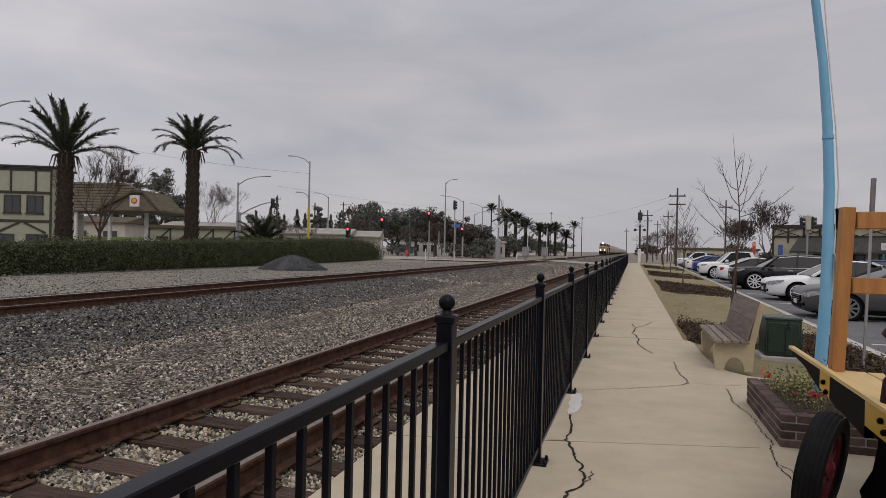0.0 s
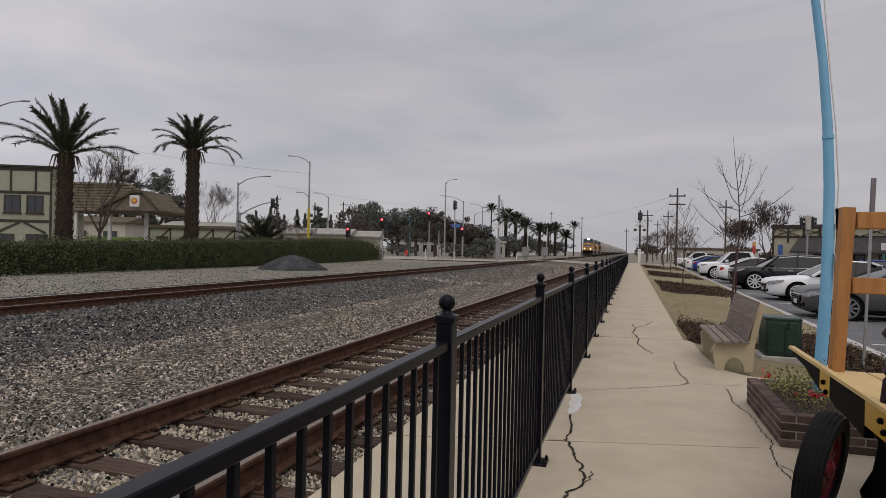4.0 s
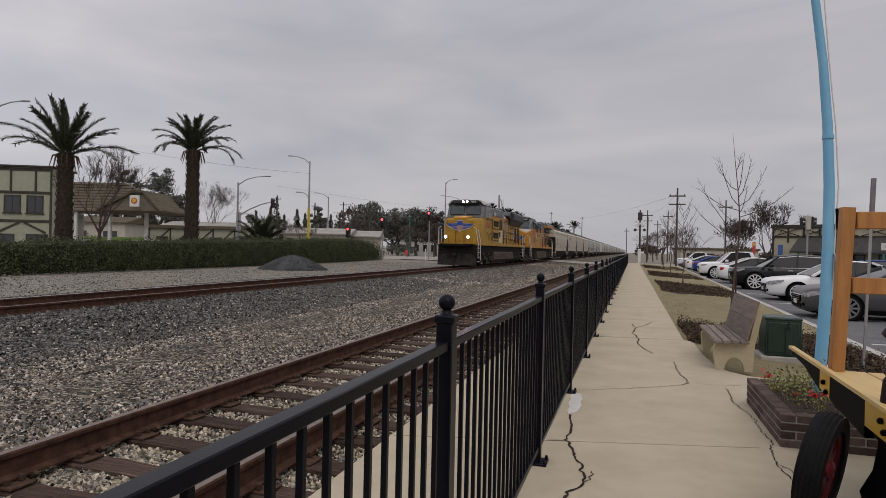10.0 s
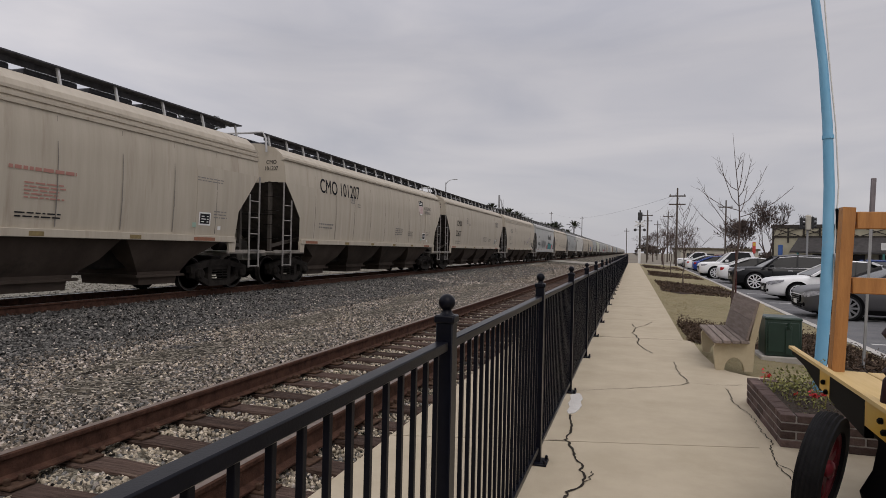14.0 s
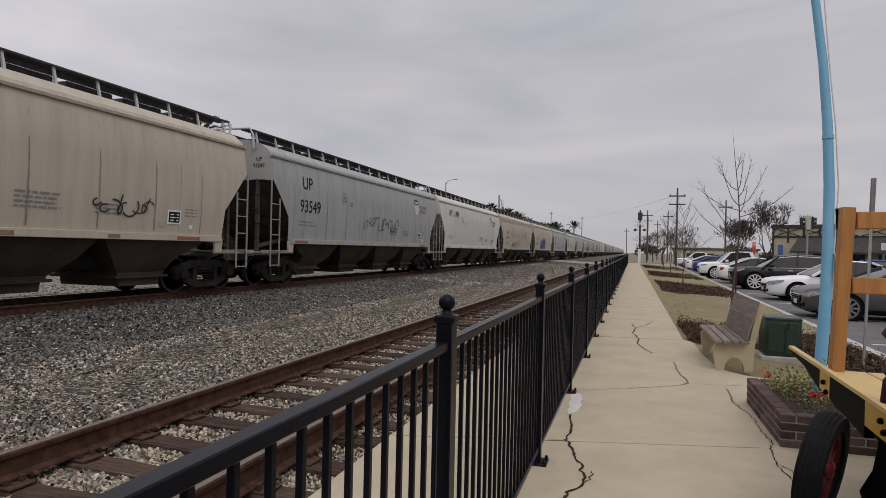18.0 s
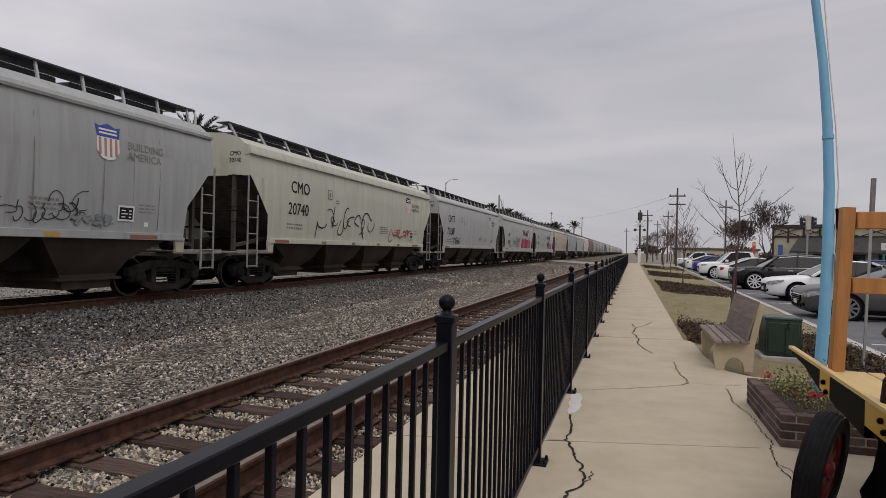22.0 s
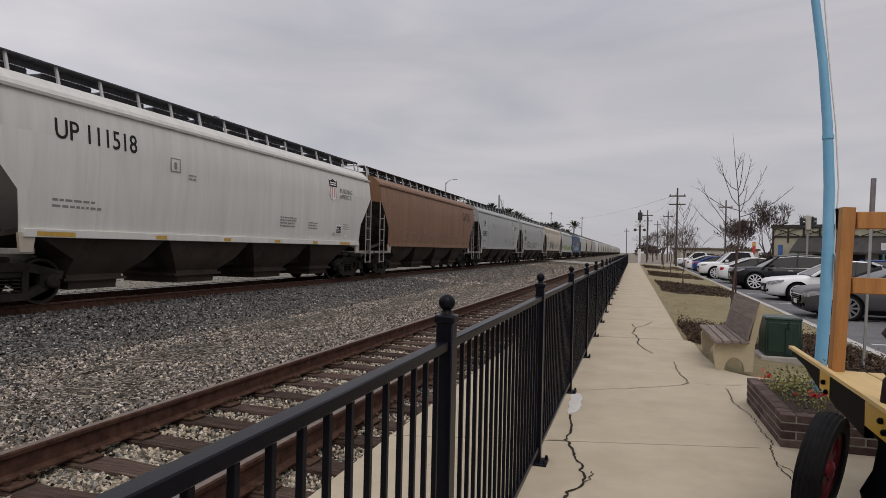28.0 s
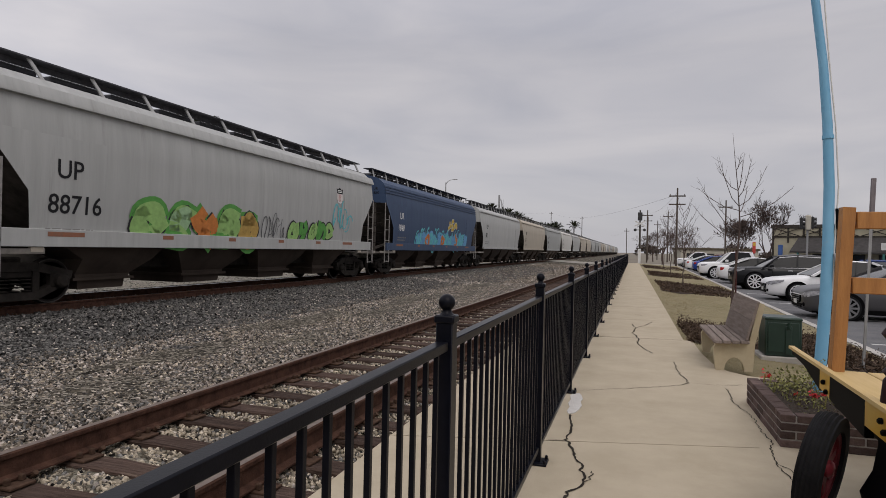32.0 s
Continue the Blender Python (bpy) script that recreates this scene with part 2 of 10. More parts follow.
    def lathe(self, prof, seg=16, m=None):
        """Radius and height pairs turned round z."""
        vs, fs = [], []
        for r, z in prof:
            for k in range(seg):
                t = 2 * math.pi * k / seg
                vs.append((r * math.cos(t), r * math.sin(t), z))
        for i in range(len(prof) - 1):
            for k in range(seg):
                j = (k + 1) % seg
                fs.append((i * seg + k, i * seg + j, (i + 1) * seg + j, (i + 1) * seg + k))
        fs.append(tuple(range(seg))[::-1])
        fs.append(tuple((len(prof) - 1) * seg + k for k in range(seg)))
        return self.add(vs, fs, m)

    def loft(self, rings, closed=True, cap=True, m=None):
        """Skins rings of equal length."""
        n = len(rings[0])
        vs = [p for r in rings for p in r]
        fs = []
        for i in range(len(rings) - 1):
            for k in range(n if closed else n - 1):
                j = (k + 1) % n
                fs.append((i * n + k, i * n + j, (i + 1) * n + j, (i + 1) * n + k))
        if cap:
            fs.append(tuple(range(n))[::-1])
            fs.append(tuple((len(rings) - 1) * n + k for k in range(n)))
        return self.add(vs, fs, m)

    def mesh(self, name, smooth=38):
        d = bpy.data.meshes.new(name)
        d.from_pydata(self.v, [], self.f)
        if smooth:
            d.polygons.foreach_set("use_smooth", [True] * len(d.polygons))
            d.set_sharp_from_angle(angle=radians(smooth))
        d.update()
        return d


def part(name, bm, material, parent=None, label="", at=None, smooth=38):
    """One mesh object under a thing or under a part."""
    d = bm.mesh(name, smooth) if isinstance(bm, M) else bm
    if not d.materials:
        d.materials.append(material)
    ob = new(name, d)
    ob.parent = parent
    if at is not None:
        ob.matrix_basis = at if isinstance(at, Matrix) else Matrix.Translation(at)
    if label:
        ob["label"] = label
    return ob


def thing(name, m, label, category, group="", kind=""):
    ob = new(name)
    ob.empty_display_size = 0.2
    ob.matrix_basis = m if isinstance(m, Matrix) else Matrix.Translation(m)
    return tagged(ob, label, category, group, kind)


def solo(name, bm, material, label, category, group="", kind="", at=None, smooth=38):
    return tagged(part(name, bm, material, None, "", at, smooth), label, category, group, kind)


def setting(name, bm, material, label, category="", at=None, smooth=38):
    return tagged(part(name, bm, material, None, "", at, smooth), label, category, kind="structure")


def strew(name, base, mats, material, parent=None, smooth=0, jitter=0.0):
    """Many small copies of a base shape in one mesh; mats: an (n, 4, 4) array."""
    bv = np.array(base.v)
    bf = np.array(base.f)
    n, k = len(mats), len(bv)
    h = np.concatenate([bv, np.ones((k, 1))], 1)
    vs = np.einsum("nij,kj->nki", mats[:, :3, :], h)
    if jitter:
        vs = vs + np.random.uniform(-jitter, jitter, vs.shape)
    fs = (bf[None] + (np.arange(n) * k)[:, None, None]).reshape(-1, bf.shape[1])
    d = bpy.data.meshes.new(name)
    w = bf.shape[1]
    d.vertices.add(n * k)
    d.vertices.foreach_set("co", vs.reshape(-1).astype(np.float32))
    d.loops.add(fs.size)
    d.loops.foreach_set("vertex_index", fs.reshape(-1).astype(np.int32))
    d.polygons.add(len(fs))
    d.polygons.foreach_set("loop_start", (np.arange(len(fs)) * w).astype(np.int32))
    d.polygons.foreach_set("loop_total", np.full(len(fs), w, np.int32))
    d.update(calc_edges=True)
    d.validate()
    d.materials.append(material)
    ob = new(name, d)
    ob.parent = parent
    return ob


def spin_mats(pos, size, flat=1.0):
    """Random turns and sizes at the given places."""
    n = len(pos)
    q = np.random.normal(size=(n, 4))
    q /= np.linalg.norm(q, axis=1)[:, None]
    w, x, y, z = q.T
    R = np.stack([1 - 2 * (y * y + z * z), 2 * (x * y - z * w), 2 * (x * z + y * w), 2 * (x * y + z * w), 1 - 2 * (x * x + z * z),
                  2 * (y * z - x * w), 2 * (x * z - y * w), 2 * (y * z + x * w), 1 - 2 * (x * x + y * y)], 1).reshape(n, 3, 3)
    s = np.stack([size, size * np.random.uniform(0.6, 1.0, n), size * np.random.uniform(0.45, 0.9, n)], 1)
    out = np.zeros((n, 4, 4))
    out[:, :3, :3] = R * s[:, None, :]
    out[:, 2, :3] *= flat
    out[:, :3, 3] = pos
    out[:, 3, 3] = 1
    return out


GLYPHS = {}


def lettering(name, body, height, material, parent, m, wide=1.0, bold=0.0, label=""):
    """Painted letters: the built-in font, its capitals `height` tall, centred on m."""
    key = (body, height, material.name, wide, bold)
    if key not in GLYPHS:
        c = bpy.data.curves.new("lettering", "FONT")
        c.body, c.size, c.align_x, c.align_y = body, height / 0.7, "CENTER", "CENTER"
        c.extrude, c.offset, c.resolution_u = 0.0015, bold, 3
        o = new("lettering", c)
        d = bpy.data.meshes.new_from_object(o.evaluated_get(bpy.context.evaluated_depsgraph_get()))
        bpy.data.objects.remove(o)
        d.transform(Matrix.Diagonal((wide, 1, 1, 1)))
        d.materials.clear()
        d.materials.append(material)
        GLYPHS[key] = d
    return part(name, GLYPHS[key], material, parent, label, m)


STONE = M().add([(-1, -.7, -.4), (.8, -.9, -.5), (1, .8, -.4), (-.7, .9, -.5), (-.8, -.6, .5), (.6, -.7, .6), (.8, .5, .4), (-.6, .7, .6)],
                [(0, 3, 2, 1), (4, 5, 6, 7), (0, 1, 5, 4), (1, 2, 6, 5), (2, 3, 7, 6), (3, 0, 4, 7)])

# ---- ground ----
M_FARLAND = mat("far plain", (0.17, 0.15, 0.12), 0.95, 0, (0.24, 0.215, 0.175), 0.05, 0.1, 3)
g = M()
g.add([(-1500, -60, -0.5), (1500, -60, -0.5), (1500, 3000, -0.5), (-1500, 3000, -0.5)], [(0, 1, 2, 3)])
setting("ground", g, M_FARLAND, "flat dry earth reaching to the horizon", "ground", smooth=0)


def strip(name, xs, zs, y0, y1, material, label, nx=3, ny=60, rough=0.0, category="ground", base=-0.52):
    """A long sheet that follows a cross section, a little uneven, down to its base at the rim."""
    m = M()
    cols = []
    for i in range(len(xs) - 1):
        for k in range(nx):
            t = k / nx
            cols.append((xs[i] * (1 - t) + xs[i + 1] * t, zs[i] * (1 - t) + zs[i + 1] * t))
    cols.append((xs[-1], zs[-1]))
    cols = [(xs[0], base)] + cols + [(xs[-1], base)]
    ys = [y0 + (y1 - y0) * (j / ny) ** 2.2 for j in range(ny + 1)]
    vs = [(x, y, z + (rough * noise.noise((x * 1.3, y * 1.3, 0)) if 0 < i < len(cols) - 1 else 0)) for y in ys for i, (x, z) in enumerate(cols)]
    c = len(cols)
    m.add(vs, [(j * c + i, j * c + i + 1, (j + 1) * c + i + 1, (j + 1) * c + i) for j in range(ny) for i in range(c - 1)])
    return setting(name, m, material, label, category)


strip("ballast_yard", [-10.9, -9.9, -8.3, -6.4], [-0.2, -0.22, -0.34, -0.36], -8, 58, M_BALLAST, "dark crushed-stone ballast beside the main line", 5, 160, 0.05)
strip("far_dirt_yard", [-10.9, -9.9, -8.3, -6.4], [-0.2, -0.22, -0.34, -0.36], 58, 420, M_DIRT, "gravelly dirt beside the far main line", 3, 60, 0.05)
strip("dirt_yard", [-6.4, -5.4, -4.6], [-0.36, -0.35, -0.36], -8, 420, M_DIRT, "gravelly dirt between the two tracks", 5, 160, 0.04)
strip("ballast_siding", [-4.75, -4.35, -3.9, -3.6, -2.5, -2.2, -1.54], [-0.36, -0.35, -0.345, -0.345, -0.345, -0.345, -0.345], -8, 420, M_SIDING, "grey-tan ballast under the rusty siding", 5, 160, 0.03)
strip("ballast_main", [-17.2, -14.4, -13.7, -10.9], [-0.42, -0.24, -0.2, -0.2], -8, 420, M_BALLAST, "dark ballast under the main line", 4, 120, 0.03)
strip("gravel_yard", [-26.5, -22, -17.2], [-0.42, -0.42, -0.42], -20, 75, M_LIGHTGRAV, "pale gravel yard beyond the main line", 6, 80, 0.05)

# ---- tracks ----
RAIL_PROF = [(-0.07, 0), (0.07, 0), (0.07, 0.012), (0.012, 0.028), (0.01, 0.125), (0.034, 0.138), (0.036, 0.165), (0.028, 0.174), (-0.028, 0.174), (-0.036, 0.165), (-0.034, 0.138), (-0.01, 0.125), (-0.012, 0.028), (-0.07, 0.012)]


def rail_at(x, top, y0, y1, parent):
    m = M().prism([(x + a, top - 0.176 + b) for a, b in RAIL_PROF], y0, y1)
    r = part("rail", m, M_RAIL, parent, "rusty steel rail")
    # only the far rail's top: its white highlight is put into the steel's colour
    part("running_surface", M().box(x - 0.027, x + 0.027, y0, y1, top - 0.004, top), M_RAILTOP if x > -12.5 else M_SHINY, r, "worn top of the rail")
    return r


def tie_mesh(seed):
    """A split, slightly warped timber tie, 2.6 m long."""
    rr = random.Random(seed)
    m = M()
    xs = [-1.3 + 2.6 * i / 6 for i in range(7)]
    rings = []
    for x in xs:
        dz, dy = rr.uniform(-0.008, 0.006), rr.uniform(-0.008, 0.008)
        rings.append([(x, -0.105 + dy, -0.17), (x, 0.105 + dy, -0.17), (x, 0.108 + dy, -0.012 + dz), (x, 0.092 + dy, dz), (x, 0.01 + dy, dz - rr.uniform(0, 0.012)), (x, -0.092 + dy, dz), (x, -0.108 + dy, -0.012 + dz)])
    m.loft(rings)
    m.f = [f[::-1] for f in m.f]
    return m


TIES = [tie_mesh(i) for i in range(5)]
TIE_DATA = [t.mesh("tie", 30) for t in TIES]
PLATE = M().box(-0.17, 0.17, -0.09, 0.09, 0, 0.018, 0.004)
for sx in (-1, 1):
    for sy in (-1, 1):
        PLATE.box(sx * 0.09 - 0.018, sx * 0.09 + 0.018, sy * 0.05 - 0.017, sy * 0.05 + 0.017, 0.018, 0.06, 0.006)
PLATE_DATA = PLATE.mesh("tie_plate", 30)
ANCHOR = M()
ANCHOR.tube([(-0.1, 0, 0.0), (-0.085, 0, 0.035), (-0.05, 0, 0.03), (0.05, 0, -0.015), (0.09, 0, 0.02)], 0.02, 6)
ANCHOR_DATA = ANCHOR.mesh("rail_anchor")
M_PLATE = mat("rusted plate", (0.05, 0.03, 0.022), 0.9, 0.1, (0.1, 0.06, 0.04), 20, 0.4, 80)


def track(name, xl, top, y0, y1, near, label, step=0.557, first=-3.72):
    """Two rails on timber ties; near: the stretch whose ties are pieces of their own."""
    t = thing(name, (0, 0, 0), label, "railway track", kind="structure")
    xc = xl + 0.7525
    rail_at(xl, top, y0, y1, t)
    rail_at(xl + 1.505, top, y0, y1, t)
    rr = random.Random(int(abs(xl) * 10))
    far, fplate = M(), M()
    for q in range(int((min(y1, 160) - first) / step)):
        y = first + q * step + rr.uniform(-0.025, 0.025)
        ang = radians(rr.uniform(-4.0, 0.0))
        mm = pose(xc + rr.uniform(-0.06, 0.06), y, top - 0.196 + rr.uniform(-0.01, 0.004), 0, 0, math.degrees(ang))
        k = rr.randrange(5)
        if near[0] <= y <= near[1]:
            for d in TIE_DATA[k:k + 1]:
                tie = part("tie", d, M_TIE, t, at=mm)
            for x in (xl, xl + 1.505):
                part("tie_plate", PLATE_DATA, M_PLATE, tie, at=pose(x - mm.translation.x, 0, 0.003))
                part("rail_anchor", ANCHOR_DATA, M_PLATE, tie, at=pose(x - mm.translation.x, 0.15, 0.02))
        else:
            far.add(TIES[k].v, TIES[k].f, mm)
            for x in (xl, xl + 1.505):
                fplate.add(PLATE.v, PLATE.f, pose(x, y, top - 0.193))
    tagged(part("far_ties", far, M_TIE, t), kind="stuff")
    tagged(part("far_tie_plates", fplate, M_PLATE, t), kind="stuff")
    return t


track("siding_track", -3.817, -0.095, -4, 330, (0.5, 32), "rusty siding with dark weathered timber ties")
track("main_track", -12.956, -0.026, -12, 900, (1, 2), "main line with brown rails on dark ballast", 0.55, -11.8)

# loose stones of the ballast, thickest along the siding
rs = np.random.RandomState(5)


def field(n, x0, x1, y0, y1, z, s0, s1, power=1.6):
    x = rs.uniform(x0, x1, n)
    y = y0 + (y1 - y0) * rs.uniform(0, 1, n) ** power
    zz = z(x) if callable(z) else np.full(n, z)
    return np.stack([x, y, zz], 1), rs.uniform(s0, s1, n)


def section(x):
    return np.interp(x, [-17.2, -14.4, -13.7, -10.9, -9.9, -8.3, -6.4, -5.4, -4.75, -4.35, -3.9, -3.6, -2.5, -2.2, -1.54], [-.42, -.24, -.2, -.2, -.22, -.34, -.36, -.35, -.36, -.348, -.34, -.338, -.338, -.34, -.34]) + 0.004


for nm, material, spec_ in (
        ("ballast_stones", M_STONE, [(6000, -5.1, -1.6, 1.5, 26, 0.014, 0.03), (30000, -10.6, -7.4, 2.5, 36, 0.016, 0.038), (13000, -7.6, -4.6, 2.5, 30, 0.012, 0.028), (9000, -17, -10.6, 6, 40, 0.02, 0.045), (8000, -10.7, -6.2, 30, 60, 0.03, 0.06)]),
        ("brown_ballast_stones", M_STONE4, [(30000, -8.0, -4.5, 2.5, 34, 0.011, 0.028), (7000, -9.6, -4.5, 30, 75, 0.03, 0.06), (4000, -4.9, -1.6, 1.5, 24, 0.014, 0.03)]),
        ("tan_pebbles", M_STONE3, [(44000, -4.5, -1.6, 1.2, 30, 0.011, 0.025), (3000, -7.4, -4.5, 2.5, 30, 0.012, 0.03)]),
        ("pale_ballast_stones", M_STONE2, [(3500, -10.4, -7, 2.5, 34, 0.014, 0.032), (3000, -10.4, -4.5, 28, 75, 0.03, 0.055), (14000, -7.4, -4.4, 2.5, 30, 0.011, 0.027), (2500, -4.9, -1.6, 1.5, 24, 0.014, 0.03)])):
    P, S = [], []
    for n, x0, x1, y0, y1, s0, s1 in spec_:
        a, b = field(n, x0, x1, y0, y1, section, s0, s1)
        P.append(a), S.append(b)
    ob = strew(nm, STONE, spin_mats(np.concatenate(P), np.concatenate(S)), material)
    tagged(ob, "loose crushed stones lying between and beside the tracks", "gravel", kind="stuff")

# bare patches of tan dirt among the stones
for k, (x, y, a, b) in enumerate(((-5.6, 5.4, 0.5, 1.2), (-6.3, 7.6, 0.55, 1.8), (-5.5, 9.6, 0.45, 1.4), (-6.8, 11.8, 0.6, 2.4), (-5.9, 14.5, 0.5, 2.2), (-6.6, 18.5, 0.6, 3.0), (-5.6, 22.0, 0.5, 3.0), (-6.4, 27.5, 0.7, 4.0))):
    rr = random.Random(300 + k)
    N, ring_ = 28, []
    for i in range(N):
        t = 2 * math.pi * i / N
        w = 1 + 0.22 * math.sin(3 * t + k) + rr.uniform(-0.22, 0.22)
        ring_.append((x + a * w * math.cos(t), y + b * w * math.sin(t), -0.365))
    inner = [(x + (p[0] - x) * 0.7, y + (p[1] - y) * 0.7, -0.335 + rr.uniform(-0.006, 0.006)) for p in ring_]
    setting("dirt_patch", M().add(ring_ + inner + [(x, y, -0.328)], [(i, (i + 1) % N, N + (i + 1) % N, N + i) for i in range(N)] + [(N + i, N + (i + 1) % N, 2 * N) for i in range(N)]), M_DIRT, "bare patch of tan dirt between the tracks", "dirt")

# ---- walkway ----
def slab(y0, y1, k0, k1):
    """One bay of the walk; its joints run a little askew."""
    xr = 0.83 if y1 < 9.7 else 0.74
    return M().prism([(-1.54, y0 - 1.04 * k0), (xr, y0 + (xr + 0.5) * k0), (xr, y1 + (xr + 0.5) * k1), (-1.54, y1 - 1.04 * k1)], -0.4, 0.0, "z")


JOINTS = [-6.0, -1.2, 1.6, 4.2, 9.63, 12.3, 15.2, 18.2, 21.2, 24.2, 27.2, 30.2, 34.2, 38.2, 42.2, 46.2, 50.2, 56.2, 62.2, 68.2, 74.2, 79.5]
pave = thing("pavement", (0, 0, 0), "long pale concrete walkway with cracks", "pavement", kind="structure")
SKEW = {4.2: 0.26, 9.63: 0.12, -6.0: 0.0, 79.5: 0.0}
for a, b in zip(JOINTS, JOINTS[1:]):
    part("slab", slab(a + 0.006, b - 0.006, SKEW.get(a, 0.1), SKEW.get(b, 0.1)), M_CONC, pave)
part("joint_filler", M().box(-1.53, 0.73, -5.9, 79.4, -0.38, -0.012), M_JOINT, pave)
# the paved apron that widens towards the camera
apron = [(0.8302, -6), (6.5, -6), (6.5, 4.0), (4.6, 5.4), (3.0, 6.4), (2.0, 6.9), (1.45, 7.1), (1.2, 7.2), (1.02, 7.4), (0.92, 7.8), (0.87, 8.6), (0.86, 9.58), (0.8302, 9.594)]
part("apron", M().prism(apron, -0.4, 0.0, "z"), M_CONC, pave)


def ribbon(pts, width, z, seed, wob=0.4):
    """A thin irregular crack on the concrete."""
    rr = random.Random(seed)
    path = []
    for (ax, ay), (bx, by) in zip(pts, pts[1:]):
        n = max(3, int(math.hypot(bx - ax, by - ay) / 0.028))
        for i in range(n):
            t = i / n
            path.append((ax + (bx - ax) * t + rr.gauss(0, 0.005) + 0.008 * math.sin(7 * ay + 6 * t + seed), ay + (by - ay) * t + rr.gauss(0, 0.004)))
    path.append(pts[-1])
    vs = []
    for i, (x, y) in enumerate(path):
        a, b = path[max(i - 1, 0)], path[min(i + 1, len(path) - 1)]
        d = Vector((b[0] - a[0], b[1] - a[1])).normalized()
        w = width * rr.uniform(0.5, 1.25) * (0.35 if i in (0, len(path) - 1) else 1)
        vs += [(x - d.y * w / 2, y + d.x * w / 2, z), (x + d.y * w / 2, y - d.x * w / 2, z)]
    return M().add(vs, [(2 * i, 2 * i + 1, 2 * i + 3, 2 * i + 2) for i in range(len(path) - 1)])


for i, (pts, w) in enumerate([
        ([(-0.36, 2.9), (-0.30, 3.3), (-0.23, 3.5), (-0.26, 3.75), (-0.33, 4.0), (-0.36, 4.12), (-0.4, 4.24), (-0.40, 4.6), (-0.44, 4.92)], 0.018),
        ([(-0.4, 4.24), (-0.52, 4.2)], 0.01),
        ([(0.48, 7.76), (0.50, 7.12), (0.53, 6.81), (0.56, 6.56), (0.44, 6.39)], 0.012),
        ([(0.56, 6.56), (0.8, 6.56), (1.08, 6.67)], 0.006),
        ([(0.44, 6.39), (0.0, 6.08), (-0.45, 5.8)], 0.007),
        ([(0.87, 6.43), (0.86, 5.78), (0.91, 5.53), (0.93, 4.79), (0.87, 4.24), (0.89, 3.95)], 0.008),
        ([(-0.23, 3.5), (-0.19, 3.62), (-0.2, 3.7)], 0.008),
        ([(0.87, 4.24), (0.95, 4.05), (0.96, 4.0)], 0.008),
        ([(0.0, 11.6), (0.08, 11.0), (0.02, 10.3), (0.1, 9.72), (0.1, 9.0), (0.26, 8.3)], 0.016),
        ([(0.08, 11.0), (0.3, 11.7), (0.36, 12.1)], 0.012),
        ([(0.0, 13.6), (0.2, 13.2)], 0.008),
        ([(-0.47, 9.634), (0.1, 9.702), (0.73, 9.778)], 0.011)]):
    part("crack", ribbon(pts, w, 0.0035, i), M_CRACK, pave)
patch_ = [(-0.485, 5.66), (-0.43, 5.68), (-0.405, 5.6), (-0.385, 5.48), (-0.395, 5.37), (-0.375, 5.24), (-0.385, 5.1), (-0.41, 4.98), (-0.45, 4.93), (-0.475, 5.02), (-0.465, 5.15), (-0.49, 5.28), (-0.48, 5.42), (-0.5, 5.55)]
m = M().prism(patch_, -0.01, 0.0045, "z")
part("mortar_patch", m, M_PATCH, pave, "pale mortar patch beside a fence post")

# ---- iron fence ----
FX, FS, FY = -0.525, 1.9636, 3.7357
fence_posts = [FY + FS * k for k in range(-4, 38)]
POST = M().box(-0.0255, 0.0255, -0.0255, 0.0255, 0, 1.055, 0.003)
POSTD = POST.mesh("post")
BASE = M().box(-0.065, 0.065, -0.065, 0.065, 0, 0.014, 0.003)
for sx in (-1, 1):
    for sy in (-1, 1):
        BASE.lathe([(0.009, 0.012), (0.009, 0.03), (0.004, 0.034)], 8, pose(sx * 0.052, sy * 0.052, 0))
BASED = BASE.mesh("foot_plate")
CAP = M().box(-0.031, 0.031, -0.031, 0.031, 1.05, 1.075, 0.005)
CAPD = CAP.mesh("cap")
ball = [(0.024, 1.074), (0.017, 1.08), (0.014, 1.088)] + [(0.0255 * math.sin(a), 1.111 - 0.0255 * math.cos(a)) for a in np.linspace(0.6, 3.1, 9)]
FIND = M().lathe(ball, 18).mesh("ball_finial")
PICK = M().box(-0.0068, 0.0068, -0.0068, 0.0068, 0.06, 0.98, 0.001)
PICKD = PICK.mesh("picket", 0)
TOPR = M().box(-0.018, 0.018, 0.04, FS - 0.04, 0.972, 1.0, 0.003)
TOPD = TOPR.mesh("top_rail")
LOWD = M().box(-0.016, 0.016, 0.04, FS - 0.04, 0.075, 0.105, 0.002).mesh("lower_rail")
fence = thing("iron_fence", (FX, 0, 0), "black iron picket fence with ball-topped posts along the walkway", "fence")
NP = 20
for k, y in enumerate(fence_posts):
    p = part("post", POSTD, M_BLACK, fence, at=(0, y, 0))
    if y < 34:
        part("foot_plate", BASED, M_BLACK, p)
        part("cap", CAPD, M_BLACK, p)
        part("ball_finial", FIND, M_BLACK, p)
    else:
        part("ball_finial", FIND, M_BLACK, p)
far = M()
for k, y in enumerate(fence_posts[:-1]):
    part("top_rail", TOPD, M_BLACK, fence, at=(0, y, 0))
    part("lower_rail", LOWD, M_BLACK, fence, at=(0, y, 0))
    for i in range(NP):
        yy = y + FS * (i + 1) / (NP + 1)
        if -1 < y < 30:
            part("picket", PICKD, M_BLACK, fence, at=(0, yy, 0))
        else:
            far.box(-0.0065, 0.0065, yy - 0.0065, yy + 0.0065, 0.06, 0.98)
tagged(part("far_pickets", far, M_BLACK, fence), kind="stuff")

